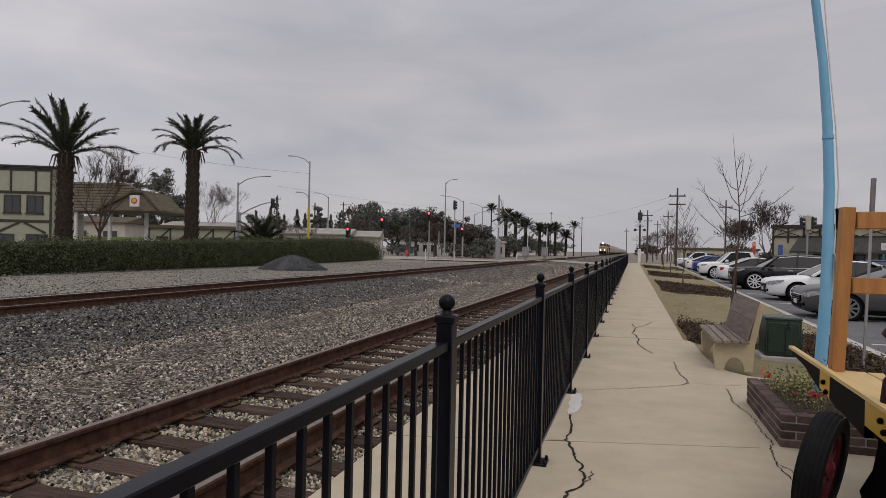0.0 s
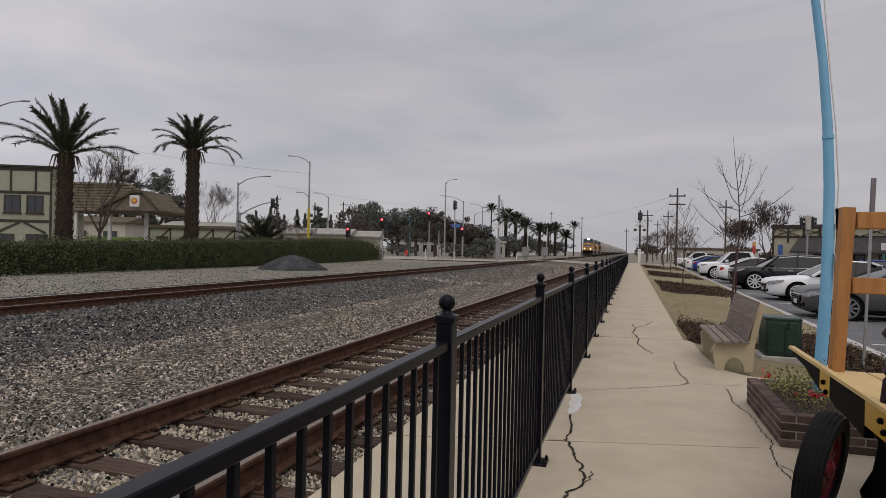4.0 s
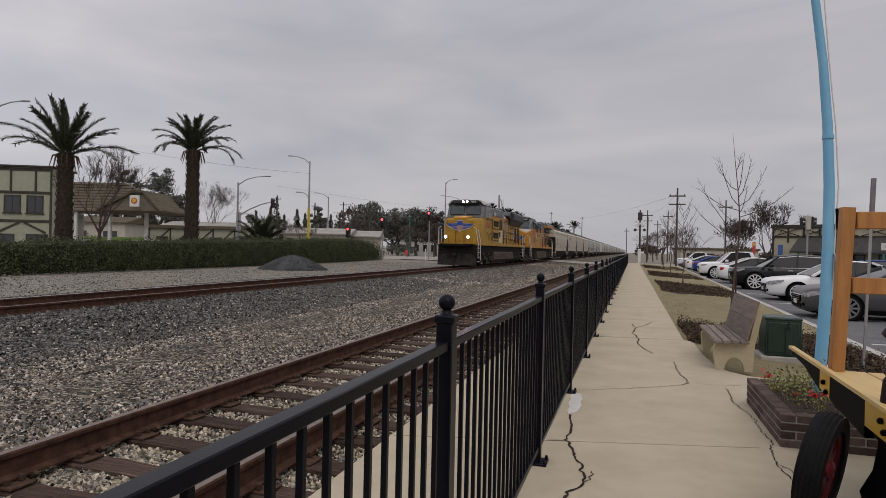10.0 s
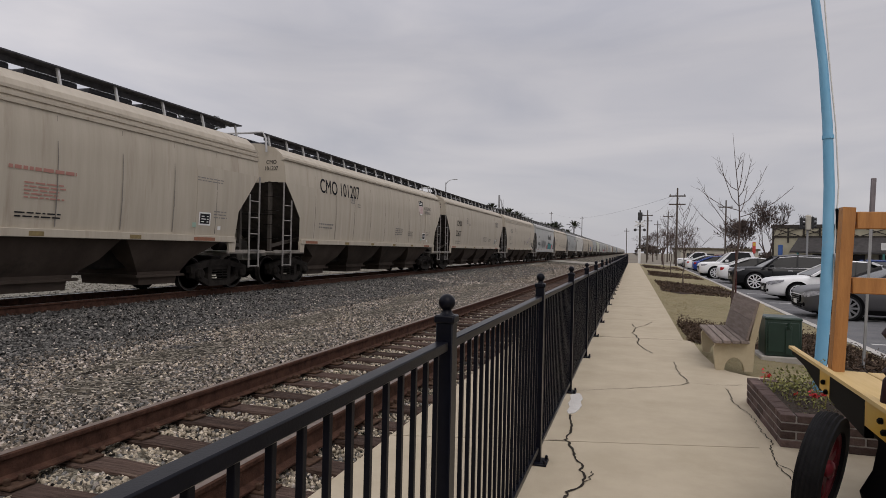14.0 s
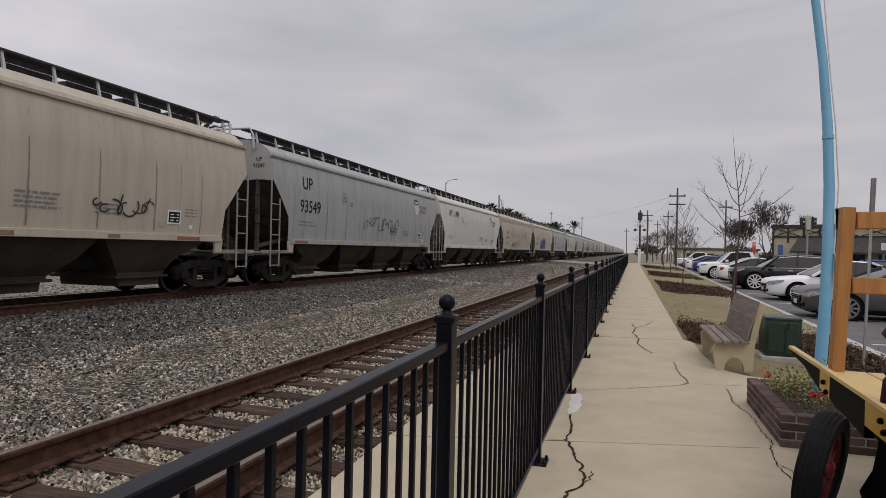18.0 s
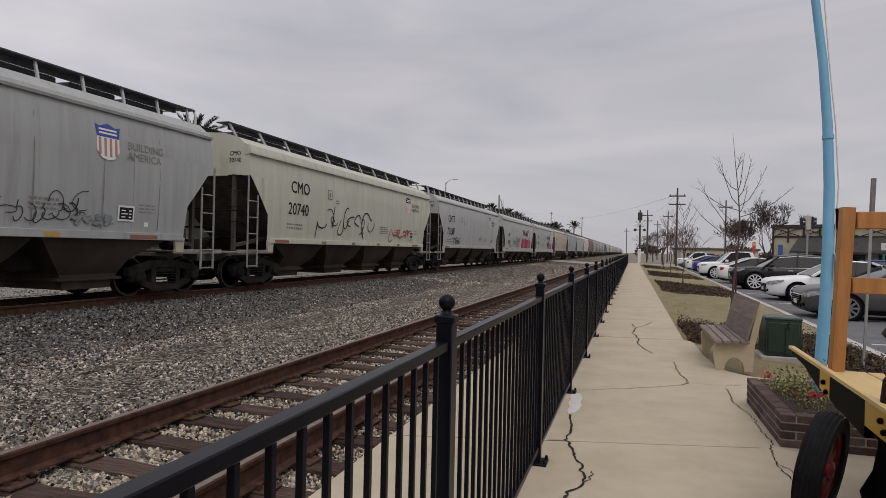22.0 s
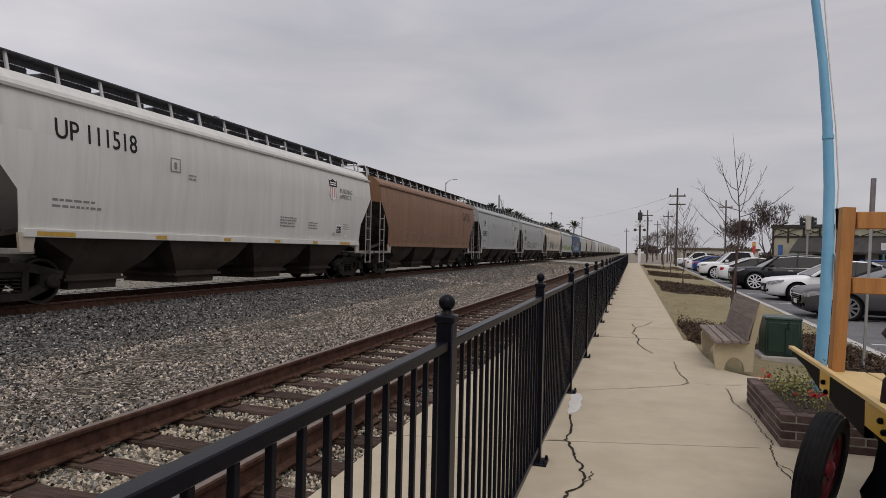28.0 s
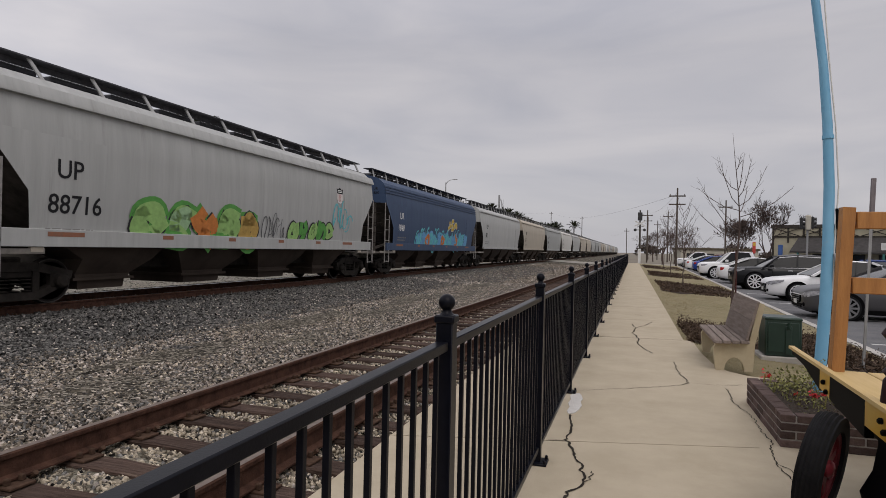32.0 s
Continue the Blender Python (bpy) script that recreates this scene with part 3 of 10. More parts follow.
# ---- the train ----
TRACK_X, RAIL_TOP, SPEED, TRAIN_Y = -12.2, -0.026, 22.65, 269.5
TRAIN = []
# black with grime; the shade below the bodies is put into this tone too
M_UNDER = mat("grimy shaded underframe", (0.009, 0.0078, 0.007), 0.85, 0.0, (0.026, 0.0215, 0.018), 5, 0.3, 30)
M_WHEEL = mat("dark wheel steel", (0.014, 0.012, 0.011), 0.8, 0.0, (0.032, 0.027, 0.024), 6)
M_TREAD = mat("worn wheel rim", (0.05, 0.044, 0.04), 0.6, 0.3, (0.09, 0.082, 0.075), 6)
M_DARKGRATE = mat("dark roof grating", (0.035, 0.036, 0.042), 0.7, 0.2, (0.07, 0.07, 0.08), 8)
M_GALV = mat("galvanised steel", (0.42, 0.42, 0.42), 0.6, 0.3, (0.5, 0.5, 0.49), 6)
M_LET = mat("black lettering", (0.02, 0.02, 0.022), 0.8)
M_LETW = mat("white lettering", (0.7, 0.7, 0.68), 0.8)
M_LETR = mat("red lettering", (0.38, 0.13, 0.1), 0.8)
M_STICK = mat("pale green sticker", (0.3, 0.42, 0.34), 0.7)
M_LETRP = mat("faded red lettering", (0.4, 0.2, 0.165), 0.85)
M_LETG = mat("grey stencil", (0.22, 0.21, 0.2), 0.85)
M_LADDER = mat("dull ladder steel", (0.2, 0.19, 0.178), 0.7, 0.1, (0.32, 0.3, 0.28), 8)
M_FRAMED = mat("dusty pale end frame", (0.19, 0.174, 0.154), 0.85, 0, (0.31, 0.284, 0.25), 3, 0.1, 30, grime=(0.07, 0.06, 0.052), gscale=2)
P_FADE = mat("faded red emblem", (0.45, 0.15, 0.13), 0.7, 0, (0.42, 0.24, 0.21), 5)
M_CAST = mat("sooty truck casting", (0.014, 0.012, 0.0105), 0.9, 0, (0.036, 0.031, 0.027), 4, 0.2, 30)
# dust tone lowered to carry the shade under the engines as well
M_TRUCKG = mat("dusty shaded truck casting", (0.024, 0.021, 0.018), 0.9, 0, (0.066, 0.057, 0.049), 4, 0.2, 30)
M_REFL = mat("amber reflector tape", (0.5, 0.3, 0.04), 0.6, 0, (0.36, 0.22, 0.05), 9)
M_REFD = mat("dulled reflector tape", (0.26, 0.2, 0.09), 0.8, 0, (0.16, 0.12, 0.07), 9)
M_REFR = mat("red reflector tape", (0.28, 0.1, 0.05), 0.7, 0, (0.2, 0.1, 0.06), 9)
# end sheets: grime, and the shade between the side sheets, both in the colour
M_ENDS = mat("grimy shaded end sheet", (0.05, 0.044, 0.039), 0.9, 0, (0.11, 0.097, 0.084), 2.5, 0.1, 30)
M_HOPPALE = mat("dusty pale hopper", (0.3, 0.27, 0.24), 0.9, 0, (0.2, 0.178, 0.155), 0.9, 0.04, 30, per=0.2, grime=(0.05, 0.044, 0.038), gscale=1.2)
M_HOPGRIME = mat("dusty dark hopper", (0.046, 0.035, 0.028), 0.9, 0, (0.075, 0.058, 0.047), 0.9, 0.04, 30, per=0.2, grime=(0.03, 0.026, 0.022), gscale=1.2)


def paint(name, col, dirty, streak, g=0.56):
    return mat(name, col, 0.62, 0, dirty, 1.1, 0.03, 40, stretch=(1, 3.6, 0.3), per=0.05, grime=streak, gscale=0.9, gpos=g)


P_GREY = paint("pale grey car paint", (0.415, 0.42, 0.405), (0.345, 0.35, 0.336), (0.275, 0.274, 0.258))
P_WHITE = paint("off-white car paint", (0.58, 0.57, 0.53), (0.50, 0.49, 0.45), (0.40, 0.37, 0.32), 0.6)
P_TAN = paint("dusty tan car paint", (0.45, 0.4, 0.322), (0.38, 0.333, 0.262), (0.3, 0.246, 0.182))
P_MINT = paint("greenish cream car paint", (0.50, 0.51, 0.42), (0.42, 0.42, 0.34), (0.34, 0.27, 0.18))
P_BROWN = paint("rust-brown car paint", (0.205, 0.105, 0.052), (0.145, 0.072, 0.038), (0.075, 0.042, 0.026))
P_BLUE = paint("faded blue car paint", (0.022, 0.046, 0.102), (0.031, 0.062, 0.124), (0.012, 0.022, 0.046))
P_STEEL = paint("blue-grey car paint", (0.34, 0.35, 0.34), (0.283, 0.29, 0.28), (0.2, 0.198, 0.184))
P_Y = mat("yellow engine paint", (0.4, 0.225, 0.026), 0.55, 0, (0.33, 0.18, 0.022), 1.2, 0.02, 60, stretch=(1, 1.5, 0.6), grime=(0.12, 0.066, 0.024), gscale=2.6, gpos=0.53, spec=0.3)
P_Y2 = mat("orange-yellow engine paint", (0.44, 0.205, 0.03), 0.5, 0, (0.37, 0.162, 0.025), 1.2, 0.02, 60, stretch=(1, 1.5, 0.6), grime=(0.17, 0.072, 0.026), gscale=2.6, gpos=0.54, spec=0.3)
P_EG = mat("grey engine paint", (0.105, 0.112, 0.117), 0.55, 0, (0.15, 0.157, 0.16), 1.6, 0.02, 60, grime=(0.06, 0.06, 0.06))
P_ROOF = mat("charcoal engine roof", (0.03, 0.031, 0.034), 0.6, 0, (0.05, 0.05, 0.054), 2)
P_RED = mat("red stripe", (0.42, 0.05, 0.03), 0.5)
P_BLUEF = mat("deep blue decal", (0.02, 0.05, 0.24), 0.5, 0, (0.03, 0.07, 0.3), 8)
P_FBLUE = mat("flag blue", (0.045, 0.05, 0.075), 0.6, 0, (0.085, 0.085, 0.105), 6)
P_FRED = mat("flag red", (0.24, 0.035, 0.038), 0.6, 0, (0.15, 0.035, 0.032), 6)
P_FWHITE = mat("flag white", (0.52, 0.475, 0.42), 0.6, 0, (0.37, 0.33, 0.28), 6)
M_GLASS = mat("dark cab glass", (0.012, 0.014, 0.016), 0.06, 0, spec=0.35)
M_SCREEN = mat("dim windscreen glass", (0.03, 0.05, 0.05), 0.05, 0, (0.018, 0.028, 0.028), 2.0, spec=0.7)
M_PILOT = mat("sooty pilot steel", (0.013, 0.011, 0.01), 0.8, 0, (0.036, 0.031, 0.027), 3, 0.3, 20)
M_WORN = mat("pale worn paint", (0.42, 0.41, 0.38), 0.7, 0, (0.3, 0.29, 0.27), 6)
M_LATCH = mat("rusty latch", (0.06, 0.035, 0.018), 0.8, 0, (0.1, 0.06, 0.03), 9)
P_OLDRED = mat("old flag red", (0.19, 0.04, 0.036), 0.6, 0, (0.13, 0.036, 0.03), 4)
P_OLDWHITE = mat("old flag white", (0.4, 0.32, 0.22), 0.6, 0, (0.3, 0.23, 0.15), 4)
P_OLDBLUE = mat("old flag blue", (0.03, 0.028, 0.03), 0.6, 0, (0.06, 0.05, 0.045), 4)
M_HEAD = mat("lit headlamp", (1, 0.9, 0.9), 0.3, emit=((1.0, 0.5, 0.68), 100))
M_NUMB = mat("number board", (0.03, 0.03, 0.03), 0.4)
M_TANK = mat("dusty fuel tank", (0.058, 0.045, 0.036), 0.85, 0.0, (0.115, 0.088, 0.07), 1.2, 0.05, 20, stretch=(1, 0.3, 3))
M_HRAIL = mat("white handrail", (0.62, 0.6, 0.56), 0.6)

# wheelset and trucks, built once and shared
WD = M()
WD.lathe([(0.46, -0.07), (0.475, -0.06), (0.46, -0.03), (0.45, 0.055), (0.40, 0.06), (0.37, 0.048), (0.2, 0.042), (0.14, 0.06), (0.1, 0.07)], 28, pose(0, 0, 0, 0, 90, 0))
WHEEL_D = WD.mesh("wheel", 30)
RIM_D = M().lathe([(0.452, 0.056), (0.452, 0.064), (0.432, 0.064), (0.432, 0.056)], 28, pose(0, 0, 0, 0, 90, 0)).mesh("wheel_rim", 30)
AXLE_D = M().tube([(-0.75, 0, 0), (0.75, 0, 0)], 0.085, 12).mesh("axle")
SF = M()
for a, b, w in (((-1.16, 0.58), (-0.42, 0.76), 0.17), ((-0.42, 0.76), (0.42, 0.76), 0.17), ((0.42, 0.76), (1.16, 0.58), 0.17), ((-1.02, 0.46), (-0.44, 0.2), 0.15), ((-0.46, 0.2), (0.46, 0.2), 0.16), ((0.44, 0.2), (1.02, 0.46), 0.15), ((-0.4, 0.2), (-0.4, 0.76), 0.14), ((0.4, 0.2), (0.4, 0.76), 0.14)):
    SF.bar((0, a[0], a[1]), (0, b[0], b[1]), w - 0.008 * a[1] + 0.013 * (b[0] - a[0]), w)
for k in (-0.89, 0.89):
    SF.box(-0.06, 0.1, k - 0.2, k + 0.2, 0.34, 0.64, 0.03)
    SF.lathe([(0.14, -0.02), (0.14, 0.1), (0.1, 0.14)], 14, pose(0.08, k, 0.47, 0, 90, 0))
for k in (-0.22, 0.0, 0.22):
    for z in (0.3, 0.37, 0.44, 0.51):
        SF.lathe([(0.06, -0.012), (0.1, 0.0), (0.06, 0.02)], 10, pose(0.03, k, z))
SF.box(-0.04, 0.06, -0.33, 0.33, 0.55, 0.68, 0.02)
SIDE_D = SF.mesh("side_frame")
BOLS_D = M().box(-0.95, 0.95, -0.2, 0.2, 0.5, 0.95, 0.03).mesh("bolster")


def truck(parent, y, full=True):
    """A two-axle freight truck under a car."""
    t = part("truck", BOLS_D, M_UNDER, parent, "black two-axle freight truck", at=(0, y, 0))
    for sx in (1, -1):
        part("side_frame", SIDE_D, M_CAST, t, at=pose(1.0 * sx, 0, 0, 0, 0, 0 if sx > 0 else 180))
    for dy in (-0.89, 0.89):
        for sx in (1, -1):
            part("wheel", WHEEL_D, M_WHEEL, t, at=pose(0.76 * sx, dy, 0.46, 0, 0, 0 if sx > 0 else 180))
        if full:
            part("wheel_rim", RIM_D, M_TREAD, t, at=pose(0.76, dy, 0.46))
            part("axle", AXLE_D, M_UNDER, t, at=pose(0, dy, 0.46))
    return t


LEVELS = [(1.40, 1.47), (1.75, 1.505), (2.2, 1.535), (2.7, 1.555), (3.1, 1.55), (3.3, 1.54), (3.5, 1.525), (3.85, 1.48), (4.05, 1.435), (4.2, 1.37)]


def sx(z):
    """Half width of a car's side at the height z."""
    return float(np.interp(z, [a for a, _ in LEVELS], [b for _, b in LEVELS]))


def body_mesh(LN=16.0):
    """The shell: above, upright ends; below, sloping end sheets set back between the side sheets."""
    lv = LEVELS + [(4.42, 1.1), (4.56, 0.62), (4.6, 0.0)]
    rings = []
    for z, x in lv:
        c = 0.03 + 2.2 * max(0.0, (3.3 - z) / 1.9)
        xi = x - 0.012 if z < 3.3 else x
        rings.append([(xi, c, z), (xi, LN - c, z), (-xi, LN - c, z), (-xi, c, z)])
    return M().loft(rings, cap=False).add(rings[0], [(3, 2, 1, 0)])


def wing_mesh(s, flip, LN=16.0):
    """A side sheet's end, which reaches past the slope and is cut off at an angle."""
    low = [q for q in LEVELS if q[0] < 3.31]
    vs = []
    for z, x in low:
        e = float(np.interp(z, [1.4, 2.2, 3.3], [1.0, 0.92, 0.03]))
        for xx, yy in ((x, e), (x, 2.6), (x - 0.01, 2.6), (x - 0.01, e)):
            vs.append((xx * s, LN - yy if flip else yy, z))
    fs = [(4 * i + k, 4 * i + (k + 1) % 4, 4 * i + 4 + (k + 1) % 4, 4 * i + 4 + k) for i in range(len(low) - 1) for k in range(4)]
    return M().add(vs, [f if flip == (s > 0) else f[::-1] for f in fs]).mesh("side_wing", 25)


def on_side(pts, lift=0.004):
    return [(sx(z) + lift, y, z) for y, z in pts]


class Decal(M):
    """Flat paint on a car's side, drawn in metres along the car and up."""
    lift = 0.004

    def poly(self, pts):
        return self.add(on_side(pts, self.lift), [tuple(range(len(pts)))])

    def rect(self, y0, y1, z0, z1):
        n = max(1, int((z1 - z0) / 0.3))
        for i in range(n):
            a, b = z0 + (z1 - z0) * i / n, z0 + (z1 - z0) * (i + 1) / n
            self.poly([(y0, a), (y1, a), (y1, b), (y0, b)])
        return self

    def stroke(self, pts, w):
        vs = []
        for i, (y, z) in enumerate(pts):
            a, b = pts[max(i - 1, 0)], pts[min(i + 1, len(pts) - 1)]
            d = Vector((b[0] - a[0], b[1] - a[1]))
            d = d.normalized() if d.length > 1e-6 else Vector((1, 0))
            vs += [(y - d.y * w / 2, z + d.x * w / 2), (y + d.y * w / 2, z - d.x * w / 2)]
        return self.add(on_side(vs, self.lift), [(2 * i + 1, 2 * i + 3, 2 * i + 2, 2 * i)[::-1] for i in range(len(pts) - 1)])


def side_text(parent, body, height, material, y, z, wide=0.9, bold=0.012, name="lettering", flat_x=None):
    """Stencilled writing on the side that faces the walkway, from y onwards, its foot at z."""
    key = (body, height, wide, bold)
    if key not in GLYPHS:
        c = bpy.data.curves.new("lettering", "FONT")
        c.body, c.size, c.align_x = body, height / 0.7, "LEFT"
        c.resolution_u, c.space_line = 3, 0.9
        o = new("lettering", c)
        d = bpy.data.meshes.new_from_object(o.evaluated_get(bpy.context.evaluated_depsgraph_get()))
        bpy.data.objects.remove(o)
        GLYPHS[key] = ([v.co.copy() for v in d.vertices], [tuple(p.vertices) for p in d.polygons])
    vs, fs = GLYPHS[key]
    m = M()
    for k, (a, b) in enumerate(((0, 0), (1, 0.6), (-1, -0.6), (1, -0.6), (-1, 0.6))):
        a, b = a * bold * height * 1.6, b * bold * height * 1.6
        m.add([((sx(z + v.y) if flat_x is None else flat_x) + 0.006 + 0.0006 * k, y + v.x * wide + a, z + v.y + b) for v in vs], fs)
    return part(name, m, material, parent, smooth=0)


def shield(parent, y, z, h, X=None, dark=None):
    """A plain shield: a blue head over red and white bars."""
    w = h * 0.72
    dark = dark or (P_BLUEF if X else M_LET)
    f = (lambda a, b: sx(b)) if X is None else (lambda a, b: X)
    out = [(-0.5, 0.62), (-0.56, 0.95), (-0.36, 0.9), (0, 1.0), (0.36, 0.9), (0.56, 0.95), (0.5, 0.62)]
    low = [(-0.5, 0.62), (0.5, 0.62), (0.5, 0.25), (0.3, 0.06), (0, 0), (-0.3, 0.06), (-0.5, 0.25)]
    m = M().add([(f(0, z + b * h) + 0.005, y + a * w, z + b * h) for a, b in low], [tuple(range(7))[::-1]])
    s = part("shield_emblem", m, M_LETW, parent, "plain shield emblem, blue over red and white bars")
    m = M().add([(f(0, z + b * h) + 0.007, y + a * w, z + b * h) for a, b in out], [tuple(range(7))[::-1]])
    part("emblem_head", m, dark, s)
    m = M()
    for k in range(4):
        a = -0.42 + k * 0.24
        lo = 0.08 + 0.16 * abs(a + 0.05)
        m.add([(f(0, z + b * h) + 0.007, y + q * w, z + b * h) for q, b in ((a, lo), (a + 0.11, lo), (a + 0.11, 0.6), (a, 0.6))], [(0, 1, 2, 3)])
    part("emblem_bars", m, P_RED if X else P_FADE, s)
    m = M()
    for b in (0.7, 0.8):
        m.add([(f(0, z + q * h) + 0.009, y + a * w, z + q * h) for a, q in ((-0.4, b), (0.4, b), (0.4, b + 0.05), (-0.4, b + 0.05))], [(0, 1, 2, 3)])
    part("emblem_bands", m, M_LETW, s)


def small_print(parent, y, z, rows, width, material=None, seed=0, hgt=0.045):
    """Stencils too small to read, as plain bars."""
    rr = random.Random(seed)
    d = Decal()
    for k in range(rows):
        zz = z - k * hgt * 2.0
        a, stop = y, y + width * rr.uniform(0.8, 1.0)
        while a < stop:
            b = a + rr.uniform(0.06, 0.22)
            d.rect(a, min(b, stop), zz - hgt * 0.8, zz)
            a = b + 0.035
    tagged(part("stencil_block", d, material or M_LETG, parent), kind="stuff")


SPRAY = {}


def spray(name, col):
    if name not in SPRAY:
        SPRAY[name] = mat("spray " + name, col, 0.7, 0, tuple(c * 0.72 for c in col), 7)
    return SPRAY[name]


S_BLACK, S_WHITE, S_RED = spray("black", (0.018, 0.018, 0.02)), spray("white", (0.6, 0.6, 0.6)), spray("red", (0.45, 0.05, 0.07))
S_GREEN, S_LIME, S_TEAL = spray("green", (0.09, 0.33, 0.06)), spray("lime", (0.3, 0.52, 0.16)), spray("teal", (0.03, 0.24, 0.25))
S_BLUE, S_PINK, S_ORANGE = spray("sky blue", (0.13, 0.36, 0.62)), spray("pink", (0.55, 0.13, 0.28)), spray("orange", (0.6, 0.2, 0.04))
S_GREY, S_PURPLE, S_AQUA = spray("dark grey", (0.1, 0.1, 0.105)), spray("purple", (0.16, 0.12, 0.27)), spray("aqua", (0.12, 0.5, 0.55))


SHAPES = [
    [[(0.2, 0.1), (0.05, 0.6), (0.4, 0.95), (0.85, 0.8), (0.6, 0.45), (0.95, 0.1)]],
    [[(0.1, 0.9), (0.7, 0.95), (0.9, 0.55), (0.45, 0.4), (0.15, 0.08), (0.9, 0.12)]],
    [[(0.9, 0.2), (0.4, 0.05), (0.08, 0.5), (0.4, 0.9), (0.8, 0.7), (0.6, 0.4), (0.4, 0.5)]],
    [[(0.5, 0.0), (0.45, 0.5), (0.1, 0.95)], [(0.45, 0.5), (0.7, 0.55), (0.95, 0.85)]],
    [[(0.5, 0.95), (0.15, 0.45), (0.35, 0.08), (0.75, 0.1), (0.85, 0.5), (0.5, 0.95)]],
    [[(0.05, 0.1), (0.3, 0.7), (0.5, 0.3), (0.65, 0.9), (0.95, 0.6)], [(0.3, 0.15), (0.9, 0.1)]],
]


def smooth_line(pts, rounds=2):
    """Rounds off the corners of a stroke."""
    for _ in range(rounds):
        out = [pts[0]]
        for (a, b), (c, e) in zip(pts, pts[1:]):
            out += [(a * 0.75 + c * 0.25, b * 0.75 + e * 0.25), (a * 0.25 + c * 0.75, b * 0.25 + e * 0.75)]
        pts = out + [pts[-1]]
    return pts


def throwup(parent, y0, y1, z0, z1, n, fills, line, seed, rim=0.05):
    """A row of fat sprayed strokes with a dark outline; shapes, not words."""
    rr = random.Random(seed)
    outl = Decal()
    w = (y1 - y0) / n
    th = min(w * 0.34, (z1 - z0) * 0.3)
    for k in range(n):
        shp = SHAPES[rr.randrange(len(SHAPES))]
        lean, dz, sc = rr.uniform(0.0, 0.28), rr.uniform(-0.05, 0.05), rr.uniform(0.9, 1.08)
        d = Decal()
        how = rr.randrange(4)
        shp = [[((1 - u, v), (v, u), (1 - u, 1 - v), (1 - v, u))[how] for u, v in st] for st in shp]
        for q, st in enumerate(shp):
            pts = [(y0 + w * (k + 0.04 + 0.92 * u + lean * (v - 0.5)), z0 + (z1 - z0) * (0.5 + (v - 0.5) * 0.82 * sc + dz)) for u, v in smooth_line([(u + rr.uniform(-0.16, 0.16), v + rr.uniform(-0.14, 0.14)) for u, v in st])]
            pts = [(a, max(1.2, b)) for a, b in pts]
            outl.lift = 0.006 + 0.0011 * (k % 4)
            outl.stroke(pts, th + 2 * rim)
            d.lift = 0.0108 + 0.0011 * (k % 4) + 0.0004 * q
            d.stroke(pts, th)
        part("spray_fill", d, fills[k % len(fills)], parent, smooth=0)
    part("spray_outline", outl, line, parent, smooth=0)


def scribble(parent, y0, y1, z0, z1, material, seed, w=0.03, n=9):
    """A sprayed scrawl of overlapping hooks and loops; no letters."""
    rr = random.Random(seed)
    d = Decal()
    step = (y1 - y0) / n
    for k in range(n):
        d.lift = 0.007 + 0.0006 * (k % 4)
        cy, cz = y0 + step * (k + 0.5), rr.uniform(0.35, 0.65)
        ry, rz = step * rr.uniform(0.35, 0.95), rr.uniform(0.2, 0.62)
        a0, turn, lean = rr.uniform(0, 6.28), rr.choice((-1, 1)) * rr.uniform(2.6, 5.2), rr.uniform(0.0, 0.9)
        pts = []
        for i in range(13):
            a = a0 + turn * i / 12
            v = cz + rz * math.sin(a) * (1 - 0.3 * i / 12)
            pts.append((cy + ry * math.cos(a) + step * lean * (v - 0.5), z0 + (z1 - z0) * min(1.1, max(-0.1, v))))
        if rr.random() < 0.55:
            pts.append((pts[-1][0] + step * rr.uniform(-0.5, 0.9), z0 + (z1 - z0) * rr.uniform(-0.1, 1.1)))
        d.stroke(pts, w * rr.uniform(0.6, 1.2))
    tagged(part("spray_squiggle", d, material, parent, smooth=0), kind="stuff")


def data_plate(e, y, z, w=0.44, h=0.34):
    """The black stencil panel in its white border, with white bars, and stickers beside it."""
    d = Decal()
    d.rect(y, y + w, z, z + h)
    q = part("data_plate", d, M_LETW, e, "black stencil panel with a white border")
    d = Decal()
    d.lift = 0.0065
    d.rect(y + 0.04, y + w - 0.04, z + 0.04, z + h - 0.04)
    part("panel_field", d, M_LET, q)
    d = Decal()
    d.lift = 0.009
    for k in range(3):
        d.rect(y + 0.09, y + w * (0.45 + 0.13 * (k % 2)), z + 0.08 + 0.07 * k, z + 0.105 + 0.07 * k)
        d.rect(y + w * 0.66, y + w - 0.08, z + 0.08 + 0.07 * k, z + 0.105 + 0.07 * k)
    part("panel_bars", d, M_LETW, q)
    d = Decal()
    d.rect(y - 0.22, y - 0.08, z - 0.06, z + 0.06)
    part("sticker", d, M_STICK, e, "pale green sticker")
    d = Decal()
    d.rect(y + w + 0.3, y + w + 0.42, z - 0.1, z + 0.0)
    part("sticker", d, M_LETW, e)
    small_print(e, y + w + 0.12, z + h + 0.06, 3, 0.55, seed=int(100 * y), hgt=0.04)


LADDER = M()
LADDER.bar((0, 0.0, 0.62), (0, 0.0, 3.3), 0.03, 0.045)
LADDER.bar((0, 0.46, 0.62), (0, 0.46, 2.75), 0.03, 0.045)
for z in (1.12, 1.6, 2.08, 2.56):
    LADDER.tube([(0.01, 0, z), (0.01, 0.46, z)], 0.016, 6)
LADDER_D = LADDER.mesh("side_ladder")
STIR = M()
STIR.bar((0, 0, 0.66), (0, 0.46, 0.66), 0.04, 0.03)
STIR_D = STIR.mesh("sill_step")
EL = M()
